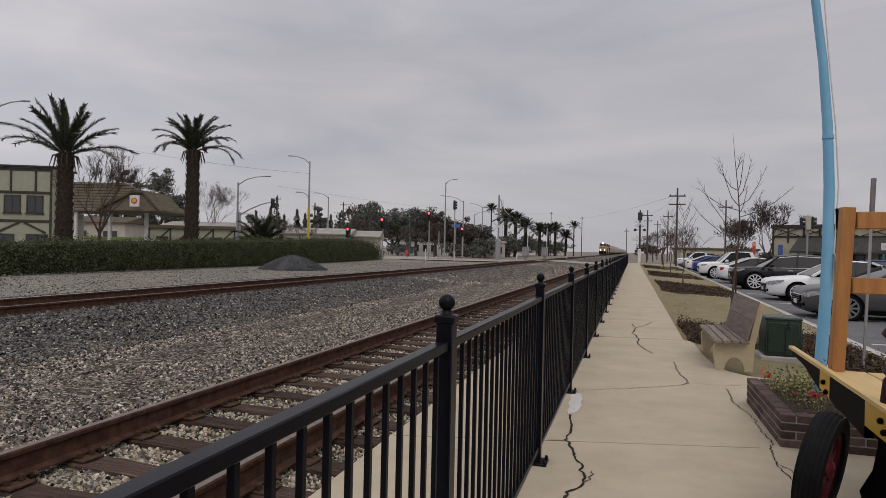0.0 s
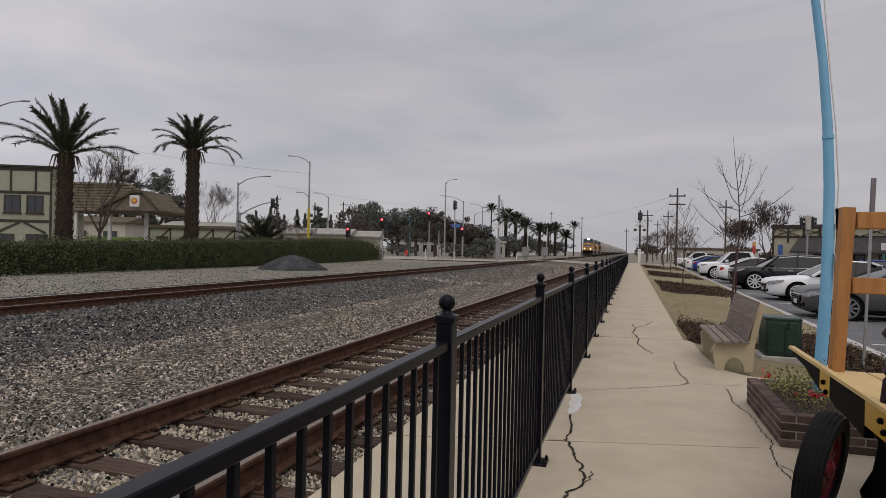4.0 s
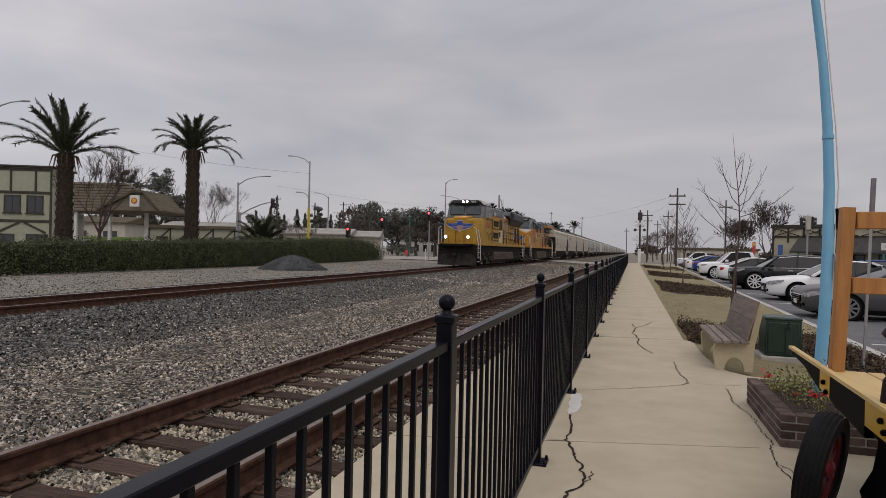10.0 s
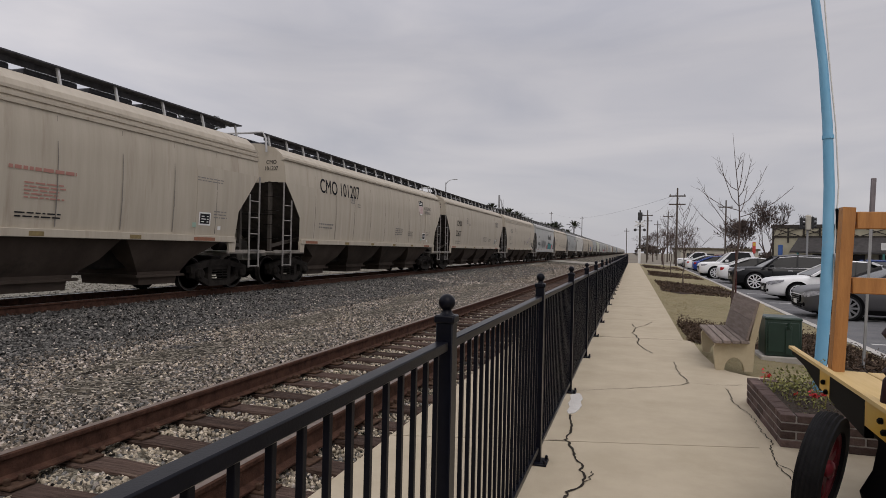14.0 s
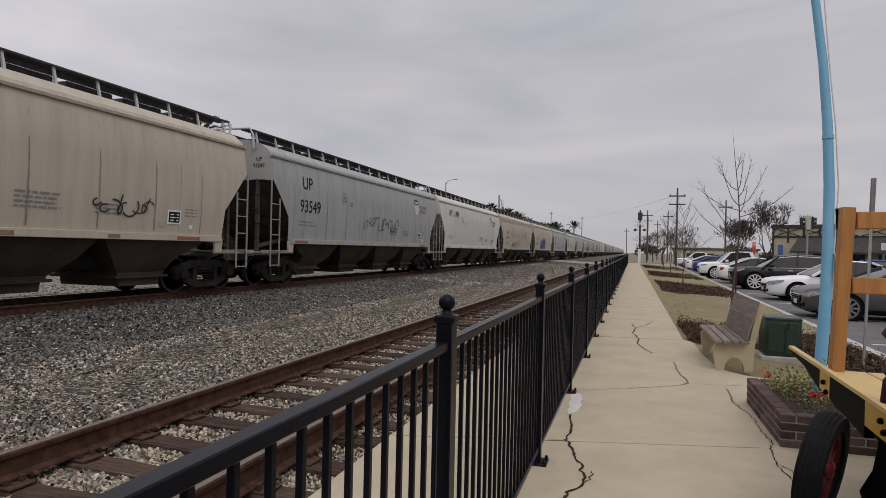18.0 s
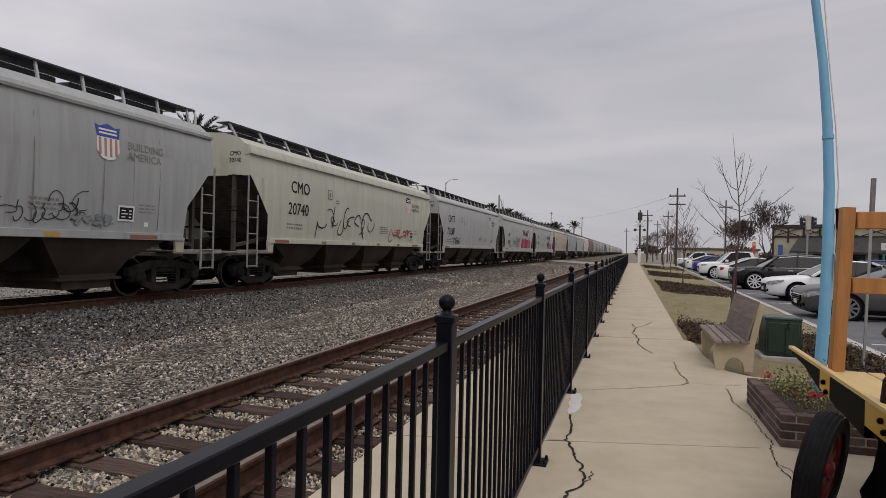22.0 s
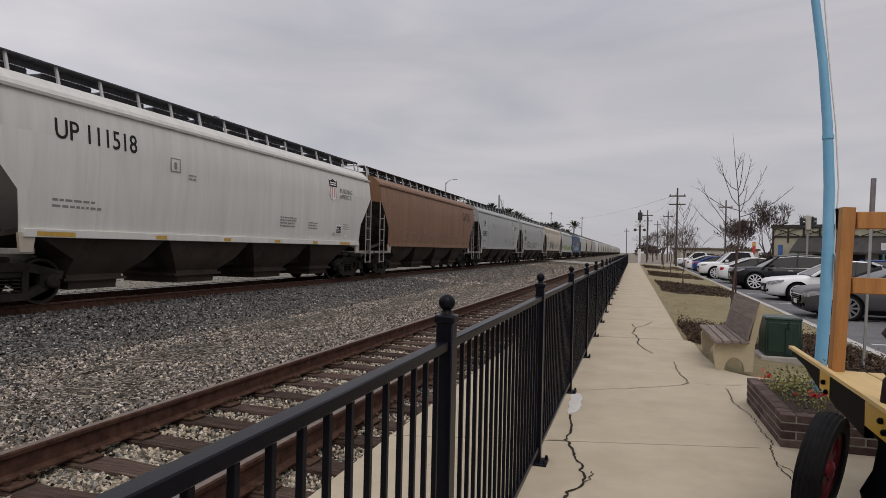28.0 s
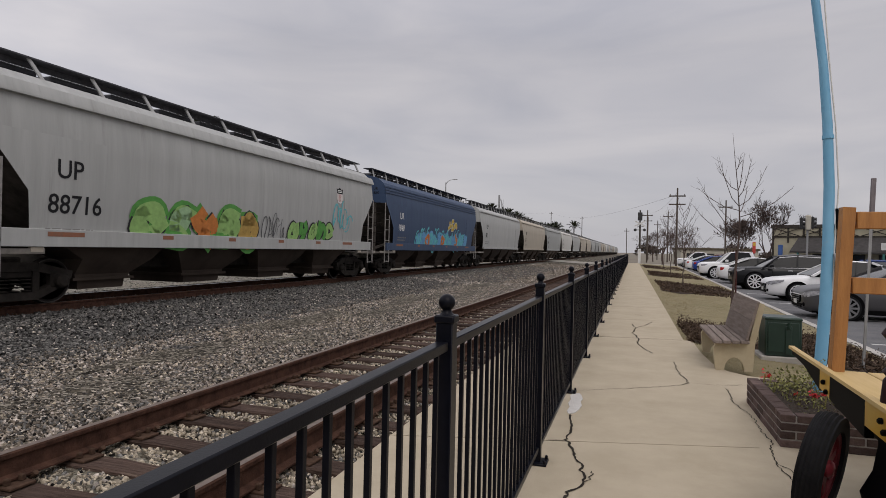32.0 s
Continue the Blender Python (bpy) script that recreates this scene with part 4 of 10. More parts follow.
for k in range(5):
    z = 1.5 + k * 0.45
    EL.tube([(0.8, 0.12, z), (0.8, 0, z), (1.25, 0, z), (1.25, 0.12, z)], 0.013, 5)
EL_D = EL.mesh("end_grab_iron")
GRAB = M()
GRAB.tube([(1.5, 0, 2.25), (-1.2, 0, 2.25)], 0.018, 6)
GRAB.tube([(0.75, 0, 1.75), (-1.2, 0, 1.75)], 0.018, 6)
GRAB_D = GRAB.mesh("end_handrail")
PLAT = M().box(-1.45, 1.45, -0.42, 0.6, 1.03, 1.08, 0.01)
PLAT.box(1.44, 1.5, -0.45, 1.3, 1.02, 1.13, 0.01).box(-1.5, -1.44, -0.45, 1.3, 1.02, 1.13, 0.01)
PLAT.box(-0.3, 0.3, -0.4, 2.5, 0.78, 1.029, 0.02)
PLAT_D = PLAT.mesh("end_platform")
JACK = M().prism([(0, 1.42), (0.34, 1.42), (0.28, 1.06), (0.04, 1.06)], 1.45, 1.51, "x")
JACK_D = JACK.mesh("jacking_pad")
COUP = M().box(-0.09, 0.09, -0.5, -0.3, 0.8, 0.95, 0.02)
COUP.box(-0.16, 0.16, -0.7, -0.45, 0.74, 1.02, 0.04)
COUP_D = COUP.mesh("coupler")
END_D = []
for xx in (-0.95, 0.95):
    END_D.append(M().bar((xx, 0.08, 1.1), (xx, 0.08, 3.35), 0.1, 0.1).bar((xx, 0.1, 1.25), (xx, 2.0, 1.55), 0.09, 0.1).mesh("end_post"))
BRAKE = M()
BRAKE.tube([(-0.3, -0.5, 1.25), (-0.3, 0.35, 1.25)], 0.16, 12)
BRAKE.box(-0.9, -0.55, -0.4, 0.0, 1.1, 1.4, 0.03)
BRAKE_D = BRAKE.mesh("brake_gear")


def bay_mesh(yc, ends):
    """A discharge bay: a trough tapering to a boxed gate; ends: -1, 0, 1 for the side with the steeper outer slope."""
    m = M()
    prof = [[(1.72, 1.42), (0.68, 0.9), (0.62, 0.57)] if s == ends else [(1.64, 1.42), (1.2, 0.9), (0.8, 0.57)] for s in (-1, 1)]
    (a, b, c), (d, e, f) = prof
    rings = []
    for (l, zl), (r, zr), x in ((a, d, 1.43), (b, e, 1.2), (c, f, 0.92)):
        rings.append([(x, yc + r, zr), (x, yc - l, zl), (-x, yc - l, zl), (-x, yc + r, zr)][::-1])
    for x, g, z in ((0.92, -0.02, 0.5), (0.98, 0.08, 0.5), (0.98, 0.08, 0.44), (0.88, -0.1, 0.44), (0.86, -0.12, 0.25)):
        rings.append([(x, yc + f[0] + g, z), (x, yc - c[0] - g, z), (-x, yc - c[0] - g, z), (-x, yc + f[0] + g, z)][::-1])
    m.loft(rings)
    m.f = [f_[::-1] for f_ in m.f]
    return m


# center sill swelled to a black block that stands in for shade between bays
SILL_SHADE_D = M().box(-0.72, 0.72, 2.7, 13.3, 0.66, 1.41, 0.03).mesh("center_sill")
BAYS_D = [bay_mesh(y, s).mesh("hopper_bay", 25) for y, s in ((3.05, -1), (6.35, 0), (9.65, 0), (12.95, 1))]
BODY_D, WING_D = {}, {}


def body_data(material, kind):
    key = (material.name, kind)
    if key not in BODY_D:
        m = body_mesh()
        d = m.mesh("body", 25)
        d.materials.append(material)
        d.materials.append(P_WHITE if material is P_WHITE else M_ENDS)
        # lower end faces take the darker tone that includes painted shade
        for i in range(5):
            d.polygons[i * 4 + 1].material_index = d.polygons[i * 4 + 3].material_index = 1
        BODY_D[key] = d
    return BODY_D[key]


EAVE_D = {"ribbed": [M().prism([(sx(z) - 0.03, z - 0.035), (sx(z) + 0.035, z - 0.03), (sx(z) + 0.035, z + 0.03), (sx(z) - 0.03, z + 0.045)], 0.0, 16.0).mesh("eave_rib") for z in (3.78, 3.91, 4.04)],
          "ledge": [M().prism([(1.36, 3.92), (1.56, 3.94), (1.56, 3.99), (1.47, 4.2), (1.33, 4.24)], 0.0, 16.0).mesh("eave_rib")],
          "flat": [M().prism([(1.38, 4.01), (1.5, 4.03), (1.51, 4.09), (1.38, 4.13)], 0.0, 16.0).mesh("eave_rib")]}


def rib_mesh(seams):
    d = Decal()
    d.lift = 0.007
    for y in seams:
        d.poly([(y - 0.014, 1.55), (y + 0.014, 1.55), (y + 0.013, 2.2), (y - 0.013, 2.2)]), d.poly([(y - 0.013, 2.2), (y + 0.013, 2.2), (y + 0.009, 2.9), (y - 0.009, 2.9)]), d.poly([(y - 0.009, 2.9), (y + 0.009, 2.9), (y + 0.005, 3.7), (y - 0.005, 3.7)])
    return d


SEAM_D = [rib_mesh([1.9 + 1.53 * k for k in range(9)]).mesh("weld_seams", 0), rib_mesh([3.1, 6.0, 8.9, 12.6]).mesh("weld_seams", 0)]
P_SEAM = mat("weld seam", (0.15, 0.133, 0.115), 0.85, 0, (0.3, 0.28, 0.25), 2.5)


def roof_mesh(step):
    posts, walkb = M(), M()
    n = int(16.0 / step)
    for k in range(n + 1):
        y = 0.15 + k * (15.7 / n)
        for s in (1, -1):
            posts.bar((0.86 * s, y, 4.45), (0.76 * s, y, 4.86), 0.05, 0.05)
    for s in (1, -1):
        a, b = sorted((0.42 * s, 0.84 * s))
        walkb.box(a, b, -0.1, 16.1, 4.84, 4.87)
        a, b = sorted((0.5 * s, 0.56 * s))
        walkb.box(a, b, 0.3, 15.7, 4.72, 4.84)
    for k in range(10):
        walkb.box(-0.45, 0.45, 0.7 + k * 1.5, 1.9 + k * 1.5, 4.6, 4.74, 0.03)
    return posts.mesh("roof_posts", 0), walkb.mesh("roof_walkway", 0)


POST_D = M().bar((0.86, 0, 4.45), (0.76, 0, 4.86), 0.05, 0.05).mesh("roof_post", 0)
LEAN_D = {0: M().bar((0.86, 0.13, 4.45), (0.76, -0.13, 4.86), 0.05, 0.06).mesh("roof_post", 0), 180: M().bar((0.86, -0.13, 4.45), (0.76, 0.13, 4.86), 0.05, 0.06).mesh("roof_post", 0)}
ROOF_D = {s: roof_mesh(s) for s in (1.05, 1.4)}
HOOP = M()
HOOP.tube([(-0.86, -0.05, 4.28), (-0.86, -0.1, 4.7), (-0.75, -0.1, 4.9), (0.75, -0.1, 4.9), (0.86, -0.1, 4.7), (0.86, -0.05, 4.28)], 0.035, 6)
HOOP_D = HOOP.mesh("roof_hoop")


def hopper_car(label, material, kind="flat", seams=None, deep=False, tape=True, full=True):
    """A covered hopper car 16 m long; its leading end is at y = 0, the rails at z = 0."""
    e = thing("hopper_car", (0, 0, 0), label, "hopper car", "hopper cars of the train")
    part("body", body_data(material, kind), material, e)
    if material.name not in WING_D:
        WING_D[material.name] = [wing_mesh(s, f) for s in (1, -1) for f in (False, True)]
    for d in WING_D[material.name]:
        part("side_wing", d, material, e)
    for d in EAVE_D[kind]:
        d = d.copy()
        part("eave_rib", d, material, e)
    for d in BAYS_D:
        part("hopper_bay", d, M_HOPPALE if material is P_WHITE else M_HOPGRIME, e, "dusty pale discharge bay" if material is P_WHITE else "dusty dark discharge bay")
    part("center_sill", SILL_SHADE_D, M_UNDER, e)
    zs0 = 1.16 if deep else 1.34
    y0, y1 = (0.15, 15.85) if deep else (1.05, 14.95)
    sill = M().box(1.46, 1.545, y0, y1, zs0, 1.5, 0.008).box(-1.545, -1.46, y0, y1, zs0, 1.5, 0.008)
    part("side_sill", sill, material, e)
    truck(e, 1.07, full), truck(e, 14.93, full)
    po, wk = ROOF_D[1.4 if kind == "ribbed" else 1.05]
    if full:
        n = int(16.0 / (1.05 if kind == "flat" else 1.4))
        for q in range(n + 1):
            for s in (0, 180):
                part("roof_post", LEAN_D[s] if kind == "ledge" else POST_D, M_GALV, e, at=pose(0, 0.15 + q * (15.7 / n), 0, 0, 0, s))
    else:
        tagged(part("roof_posts", po, M_GALV, e), kind="stuff")
    part("roof_walkway", wk, M_DARKGRATE, e, "dark steel roof walkway")
    for k, flip in enumerate((False, True)):
        mm = pose(0, 16.0, 0, 0, 0, 180) if flip else Matrix.Identity(4)
        pl = part("end_platform", PLAT_D, M_FRAMED, e, at=mm)
        part("coupler", COUP_D, M_UNDER, e, at=mm)
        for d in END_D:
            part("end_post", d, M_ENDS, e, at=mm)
        if full:
            for xx in (1.53, -1.53):
                lad = part("side_ladder", LADDER_D, M_LADDER, e, "pale steel ladder", at=mm @ pose(xx, -0.05, 0))
                part("sill_step", STIR_D, M_LADDER, lad)
            part("end_grab_iron", EL_D, M_UNDER, e, at=mm @ pose(0, -0.02, 0))
            part("end_handrail", GRAB_D, M_UNDER, e, at=mm @ pose(0, -0.42, 0))
            part("jacking_pad", JACK_D, material, e, at=mm @ pose(0 if not flip else -2.96, 0.97, 0))
            part("brake_gear", BRAKE_D, M_UNDER, e, at=mm)
            if kind == "flat":
                part("roof_hoop", HOOP_D, M_GALV, e, at=mm)
    if seams is not None:
        tagged(part("weld_seams", SEAM_D[seams], P_SEAM, e), kind="stuff")
    if tape:
        z0 = 1.36
        mid_tape = M_REFR if deep else (M_REFD if material in (P_TAN, P_MINT) else M_REFL)
        end_tape = M_REFL if material is P_WHITE else M_REFR
        for y, w, t_ in ((1.3, 0.8, end_tape), (4.2, 0.34, mid_tape), (6.6, 0.3, mid_tape), (9.0, 0.3, mid_tape), (11.3, 0.32, mid_tape), (13.3, 0.8, end_tape)):
            part("reflector_tape", M().add([(1.548, y, z0), (1.548, y + w, z0), (1.548, y + w, z0 + 0.09), (1.548, y, z0 + 0.09)], [(0, 1, 2, 3)]), t_, e)
    return e


def slot(i):
    """How far behind the leading engine's front the i-th car's end lies."""
    return float(np.interp(i, [1, 2, 3, 6, 7, 9, 11, 12, 13, 15, 17, 20, 22, 23, 25, 60], [46.9, 65.1, 83.0, 136.9, 155.0, 189.9, 226.0, 244.4, 262.8, 299.6, 336.5, 390.1, 426.5, 444.8, 481.3, 481.3 + 35 * 18.13]))


def marks(e, a, b, y, z, h=0.42, mat_=None, stack=True, wide=0.92, bold=0.009):
    if stack:
        y, z, h = y - 0.5, z - 0.3, h * 0.84
        side_text(e, a, h, mat_ or M_LET, y + 0.15, z + h * 1.85, wide, bold)
        side_text(e, b, h, mat_ or M_LET, y, z, wide, bold)
    else:
        side_text(e, a + " " + b, h, mat_ or M_LET, y, z, wide, bold)
    small_print(e, y, z - 0.3 if stack else 2.1, 2, 1.15, seed=int(y * 100), hgt=0.06)
    end_marks(e, a, b)


def usual(e, seed, words=True, yy=12.7, zz=3.0, emblem=True, dark=None):
    """The small stencils that each car carries, the emblem and the slogan."""
    if emblem:
        shield(e, yy, zz, 0.78, None, dark)
    if words:
        side_text(e, "BUILDING\nAMERICA", 0.17, M_LETG, yy + 0.5, zz + 0.32, 0.95, 0.008)
    small_print(e, 9.3, 2.2, 4, 1.0, seed=seed)
    small_print(e, 11.0, 2.1, 3, 0.7, seed=seed + 1)
    small_print(e, 5.2, 3.0, 2, 0.3, seed=seed + 2)
    d = Decal()
    d.rect(4.6, 4.63, 3.0, 3.34), d.rect(4.9, 4.93, 3.0, 3.34), d.rect(4.63, 4.9, 3.31, 3.34), d.rect(4.63, 4.9, 3.0, 3.03), d.rect(4.72, 4.81, 3.08, 3.24)
    part("stencil_box", d, M_LETG, e)
    data_plate(e, 13.0, 1.74)


def end_marks(e, a, b):
    """Small marks high on the leading end sheet."""
    for k, w in enumerate((a, b)):
        lettering("lettering", w, 0.13, M_LET, e, Matrix(((1, 0, 0, 1.0), (0, 0, -1, 0.022), (0, 1, 0, 3.95 - 0.2 * k), (0, 0, 0, 1))), 0.9)


cars = []
c = hopper_car("dusty tan grain hopper with ribbed eaves, marked 720144", P_TAN, "ribbed", 0)
marks(c, "CHTT", "720144", 2.6, 2.55, 0.37), scribble(c, 5.6, 7.6, 1.75, 2.2, spray("navy", (0.03, 0.04, 0.12)), 3, 0.03, 7), small_print(c, 8.6, 2.64, 1, 1.6, M_LETRP, 4, 0.085), small_print(c, 8.9, 2.36, 5, 0.85, M_LETRP, 5, 0.034), small_print(c, 8.75, 1.8, 2, 0.95, M_LET, 6, 0.034), small_print(c, 13.4, 3.0, 2, 1.2, M_LETG, 7, 0.035), data_plate(c, 13.5, 1.76)
cars.append(c)
c = hopper_car("cream-tan grain hopper marked 101207", P_TAN, "flat", 0)
marks(c, "CMO", "101207", 2.2, 3.2, 0.5, stack=False, wide=0.8), usual(c, 12)
cars.append(c)
c = hopper_car("cream grain hopper marked 22627", P_TAN, "flat", None)
marks(c, "CMO", "22627", 2.6, 2.4), usual(c, 22, emblem=False)
cars.append(c)
c = hopper_car("tan ribbed grain hopper with a purple scribble", P_TAN, "ribbed", 0)
marks(c, "CMO", "10", 2.6, 2.5, mat_=M_LETG), scribble(c, 11.0, 12.6, 2.0, 2.7, S_PURPLE, 7, 0.04, 6), usual(c, 30, words=False, emblem=False)
d = Decal(); d.rect(14.2, 14.7, 1.7, 2.1); part("label_plate", d, M_LET, c)
cars.append(c)
c = hopper_car("pale grey hopper with a slogan and teal spray paint", P_GREY, "ledge", 1, True)
marks(c, "UP", "90402", 2.3, 2.3), side_text(c, "We will\ndeliver", 0.62, M_LET, 9.9, 2.72, 0.95, 0.02), shield(c, 13.0, 2.75, 0.85)
throwup(c, 9.0, 13.9, 1.42, 2.2, 7, [S_RED, S_TEAL, S_TEAL, S_TEAL, S_TEAL, S_TEAL, S_RED], S_TEAL, 11, 0.09), throwup(c, 9.8, 13.2, 1.42, 2.3, 6, [S_TEAL], S_TEAL, 14, 0.1), throwup(c, 9.0, 9.9, 1.42, 2.0, 1, [S_RED], S_RED, 15, 0.1), throwup(c, 13.0, 13.9, 1.5, 2.1, 1, [S_RED], S_RED, 16, 0.1)
throwup(c, 4.4, 7.9, 1.55, 2.65, 6, [spray("worn grey", (0.2, 0.205, 0.2))], spray("mid grey", (0.28, 0.285, 0.28)), 12, 0.05), scribble(c, 2.9, 4.0, 1.75, 2.1, S_BLACK, 13)
cars.append(c)
c = hopper_car("tan grain hopper marked 100194 with sprayed tags", P_TAN, "flat", 0)
marks(c, "CMO", "100194", 2.2, 3.0, 0.36, M_LETG), usual(c, 40, words=False, emblem=False)
scribble(c, 5.2, 6.7, 1.9, 2.4, S_BLACK, 21, 0.03, 6), scribble(c, 10.9, 12.5, 1.84, 2.28, S_BLACK, 22, 0.032, 7), scribble(c, 7.9, 9.0, 1.7, 2.6, S_BLACK, 23, 0.03, 3)
cars.append(c)
c = hopper_car("blue-grey hopper marked 93549 with a black tag", P_STEEL, "flat", 0)
marks(c, "UP", "93549", 2.05, 2.72, 0.5), usual(c, 50), scribble(c, 6.6, 10.2, 2.0, 2.6, S_GREY, 31, 0.05, 10)
cars.append(c)
c = hopper_car("clean off-white hopper marked 111494", P_WHITE, "flat", None)
marks(c, "UP", "111494", 1.7, 3.27, 0.41, stack=False, wide=0.8), usual(c, 60)
cars.append(c)
c = hopper_car("dusty tan ribbed hopper with scrawled tags", P_TAN, "ribbed", 0)
marks(c, "CHTT", "720516", 2.6, 2.6, 0.265), scribble(c, 4.1, 6.1, 2.5, 2.95, spray("worn black", (0.08, 0.075, 0.07)), 41, 0.034, 6), scribble(c, 6.5, 8.0, 2.4, 2.95, spray("worn black", (0.08, 0.075, 0.07)), 42, 0.034, 5), scribble(c, 9.7, 12.6, 2.3, 3.0, spray("worn black", (0.08, 0.075, 0.07)), 46, 0.034, 8)
throwup(c, 5.95, 7.85, 1.5, 2.16, 5, [P_TAN], S_BLACK, 43, 0.028), throwup(c, 4.8, 5.9, 1.5, 1.98, 4, [spray("dull blue", (0.25, 0.3, 0.36))], spray("slate", (0.17, 0.2, 0.2)), 44, 0.012), small_print(c, 7.95, 2.7, 1, 1.5, M_LETR, 45, 0.08), small_print(c, 8.2, 2.48, 6, 1.0, M_LETRP, 47, 0.036), small_print(c, 8.1, 1.9, 2, 1.2, M_LET, 48, 0.034), data_plate(c, 13.2, 1.74)
cars.append(c)
c = hopper_car("cream hopper with a sky-blue sprayed piece", P_TAN, "flat", 1)
marks(c, "ECNX", "170134", 2.4, 2.3, 0.36), throwup(c, 5.0, 9.3, 1.5, 2.85, 4, [S_BLUE], S_PINK, 57, 0.13), throwup(c, 5.0, 9.3, 1.5, 2.85, 4, [S_BLUE, S_BLUE, spray("steel blue", (0.16, 0.26, 0.38)), S_BLUE], S_BLACK, 57, 0.06), throwup(c, 4.9, 9.3, 1.36, 1.75, 5, [S_GREY], S_GREY, 52, 0.06), throwup(c, 9.0, 9.6, 1.38, 1.75, 1, [S_PINK], S_PINK, 54, 0.05), small_print(c, 12.6, 2.2, 3, 0.8, seed=53)
cars.append(c)
c = hopper_car("blue-grey hopper marked 721974 with tags along its foot", P_STEEL, "flat", 0)
marks(c, "CHTT", "721974", 2.0, 2.47, 0.46), usual(c, 70, dark=P_BLUEF), scribble(c, 3.6, 8.2, 1.65, 2.0, S_BLACK, 61, 0.025, 14), scribble(c, 10.3, 12.2, 1.62, 2.0, S_BLACK, 62, 0.025, 9), scribble(c, 11.4, 12.3, 1.78, 2.25, S_BLACK, 63, 0.025, 3), throwup(c, 11.9, 12.9, 1.6, 1.86, 4, [spray("slate wash", (0.25, 0.27, 0.27))], S_GREY, 64, 0.012)
cars.append(c)
c = hopper_car("greenish cream hopper marked 20740, tagged in black and red", P_MINT, "ledge", None)
marks(c, "CMO", "20740", 2.5, 2.6, 0.46), usual(c, 80), scribble(c, 4.0, 8.6, 1.65, 2.7, S_BLACK, 71, 0.05, 10), scribble(c, 10.5, 13.2, 1.6, 2.2, S_RED, 72, 0.08, 7)
cars.append(c)
c = hopper_car("plain grey hopper marked 721587", P_GREY, "flat", None)
marks(c, "CHTT", "721587", 2.1, 2.47, 0.48), usual(c, 90), scribble(c, 2.7, 4.4, 1.55, 2.0, S_BLACK, 81, 0.04, 8)
cars.append(c)
c = hopper_car("grey hopper with a slogan under red spray paint", P_GREY, "ledge", None, True)
marks(c, "UP", "90717", 2.6, 2.12), side_text(c, "We will", 0.6, M_LET, 9.7, 2.75, 0.95, 0.02), shield(c, 12.75, 2.7, 0.75), small_print(c, 2.9, 1.75, 5, 1.1, M_LETG, 95, 0.03), throwup(c, 5.7, 8.3, 1.2, 2.6, 4, [spray("pale grey", (0.42, 0.42, 0.41))], S_BLACK, 91, 0.04)
throwup(c, 9.0, 14.2, 1.22, 2.55, 6, [S_RED, S_PINK, S_RED, S_RED], S_RED, 94, 0.12), throwup(c, 9.2, 14.0, 1.22, 2.5, 7, [S_RED, S_PINK, S_RED, spray("dark red", (0.3, 0.03, 0.05))], S_BLACK, 92, 0.05), scribble(c, 4.3, 5.8, 1.7, 2.2, S_BLACK, 93, 0.03, 8)
cars.append(c)
c = hopper_car("grey hopper with a slogan and a small red piece", P_GREY, "ledge", 1, True)
marks(c, "UP", "90562", 2.3, 2.35), side_text(c, "We will\ndeliver", 0.62, M_LET, 9.75, 2.68, 0.95, 0.02), shield(c, 12.85, 2.75, 0.85), throwup(c, 10.6, 13.7, 1.35, 2.4, 3, [S_RED, S_PINK, S_RED], S_BLACK, 101, 0.05), scribble(c, 10.5, 10.9, 1.5, 2.0, S_LIME, 104, 0.06, 3), scribble(c, 13.2, 14.4, 1.5, 2.3, S_BLACK, 105, 0.03, 6)
scribble(c, 5.5, 9.2, 2.4, 2.9, S_GREY, 102, 0.02, 9), scribble(c, 5.4, 6.9, 1.75, 2.2, S_BLACK, 103, 0.03, 6)
cars.append(c)
c = hopper_car("dull tan hopper marked 21254 with a chrome-grey tag", P_TAN, "flat", None)
marks(c, "CMO", "21254", 2.1, 2.45, 0.45), usual(c, 110), throwup(c, 10.6, 13.4, 1.65, 2.25, 6, [spray("pale grey", (0.42, 0.42, 0.41))], S_BLACK, 111, 0.05), scribble(c, 6.6, 9.4, 1.7, 2.2, S_WHITE, 112, 0.03, 8)
cars.append(c)
c = hopper_car("blue-grey hopper marked 99309", P_STEEL, "flat", 0)
marks(c, "UP", "99309", 2.3, 2.6), usual(c, 120)
cars.append(c)
c = hopper_car("grey hopper with ribbed eaves and a shield emblem", P_GREY, "ribbed", 1)
marks(c, "UP", "99", 2.3, 2.6), usual(c, 130, words=False)
cars.append(c)
c = hopper_car("clean off-white hopper marked 111518", P_WHITE, "flat", None)
marks(c, "UP", "111518", 1.6, 3.27, 0.39, stack=False, wide=0.8), usual(c, 140)
cars.append(c)
c = hopper_car("rust-brown hopper with worn stencils", P_BROWN, "flat", None, tape=False)
side_text(c, "GATX", 0.5, spray("faded black", (0.045, 0.032, 0.026)), 13.1, 3.15, 0.9, 0.03), scribble(c, 2.2, 8.5, 1.6, 2.2, spray("worn white", (0.26, 0.19, 0.14)), 151, 0.05, 14), scribble(c, 9.2, 12.6, 1.7, 2.1, spray("worn white", (0.26, 0.19, 0.14)), 152, 0.03, 9), small_print(c, 13.2, 2.0, 3, 0.8, spray("worn white", (0.26, 0.19, 0.14)), 153)
cars.append(c)
c = hopper_car("grey hopper marked 95902 with an orange stripe", P_STEEL, "flat", 1)
marks(c, "UP", "95902", 1.8, 2.6, 0.48), usual(c, 160)
cars.append(c)
c = hopper_car("grey hopper with white sprayed blocks, marked 95687", P_STEEL, "flat", 0)
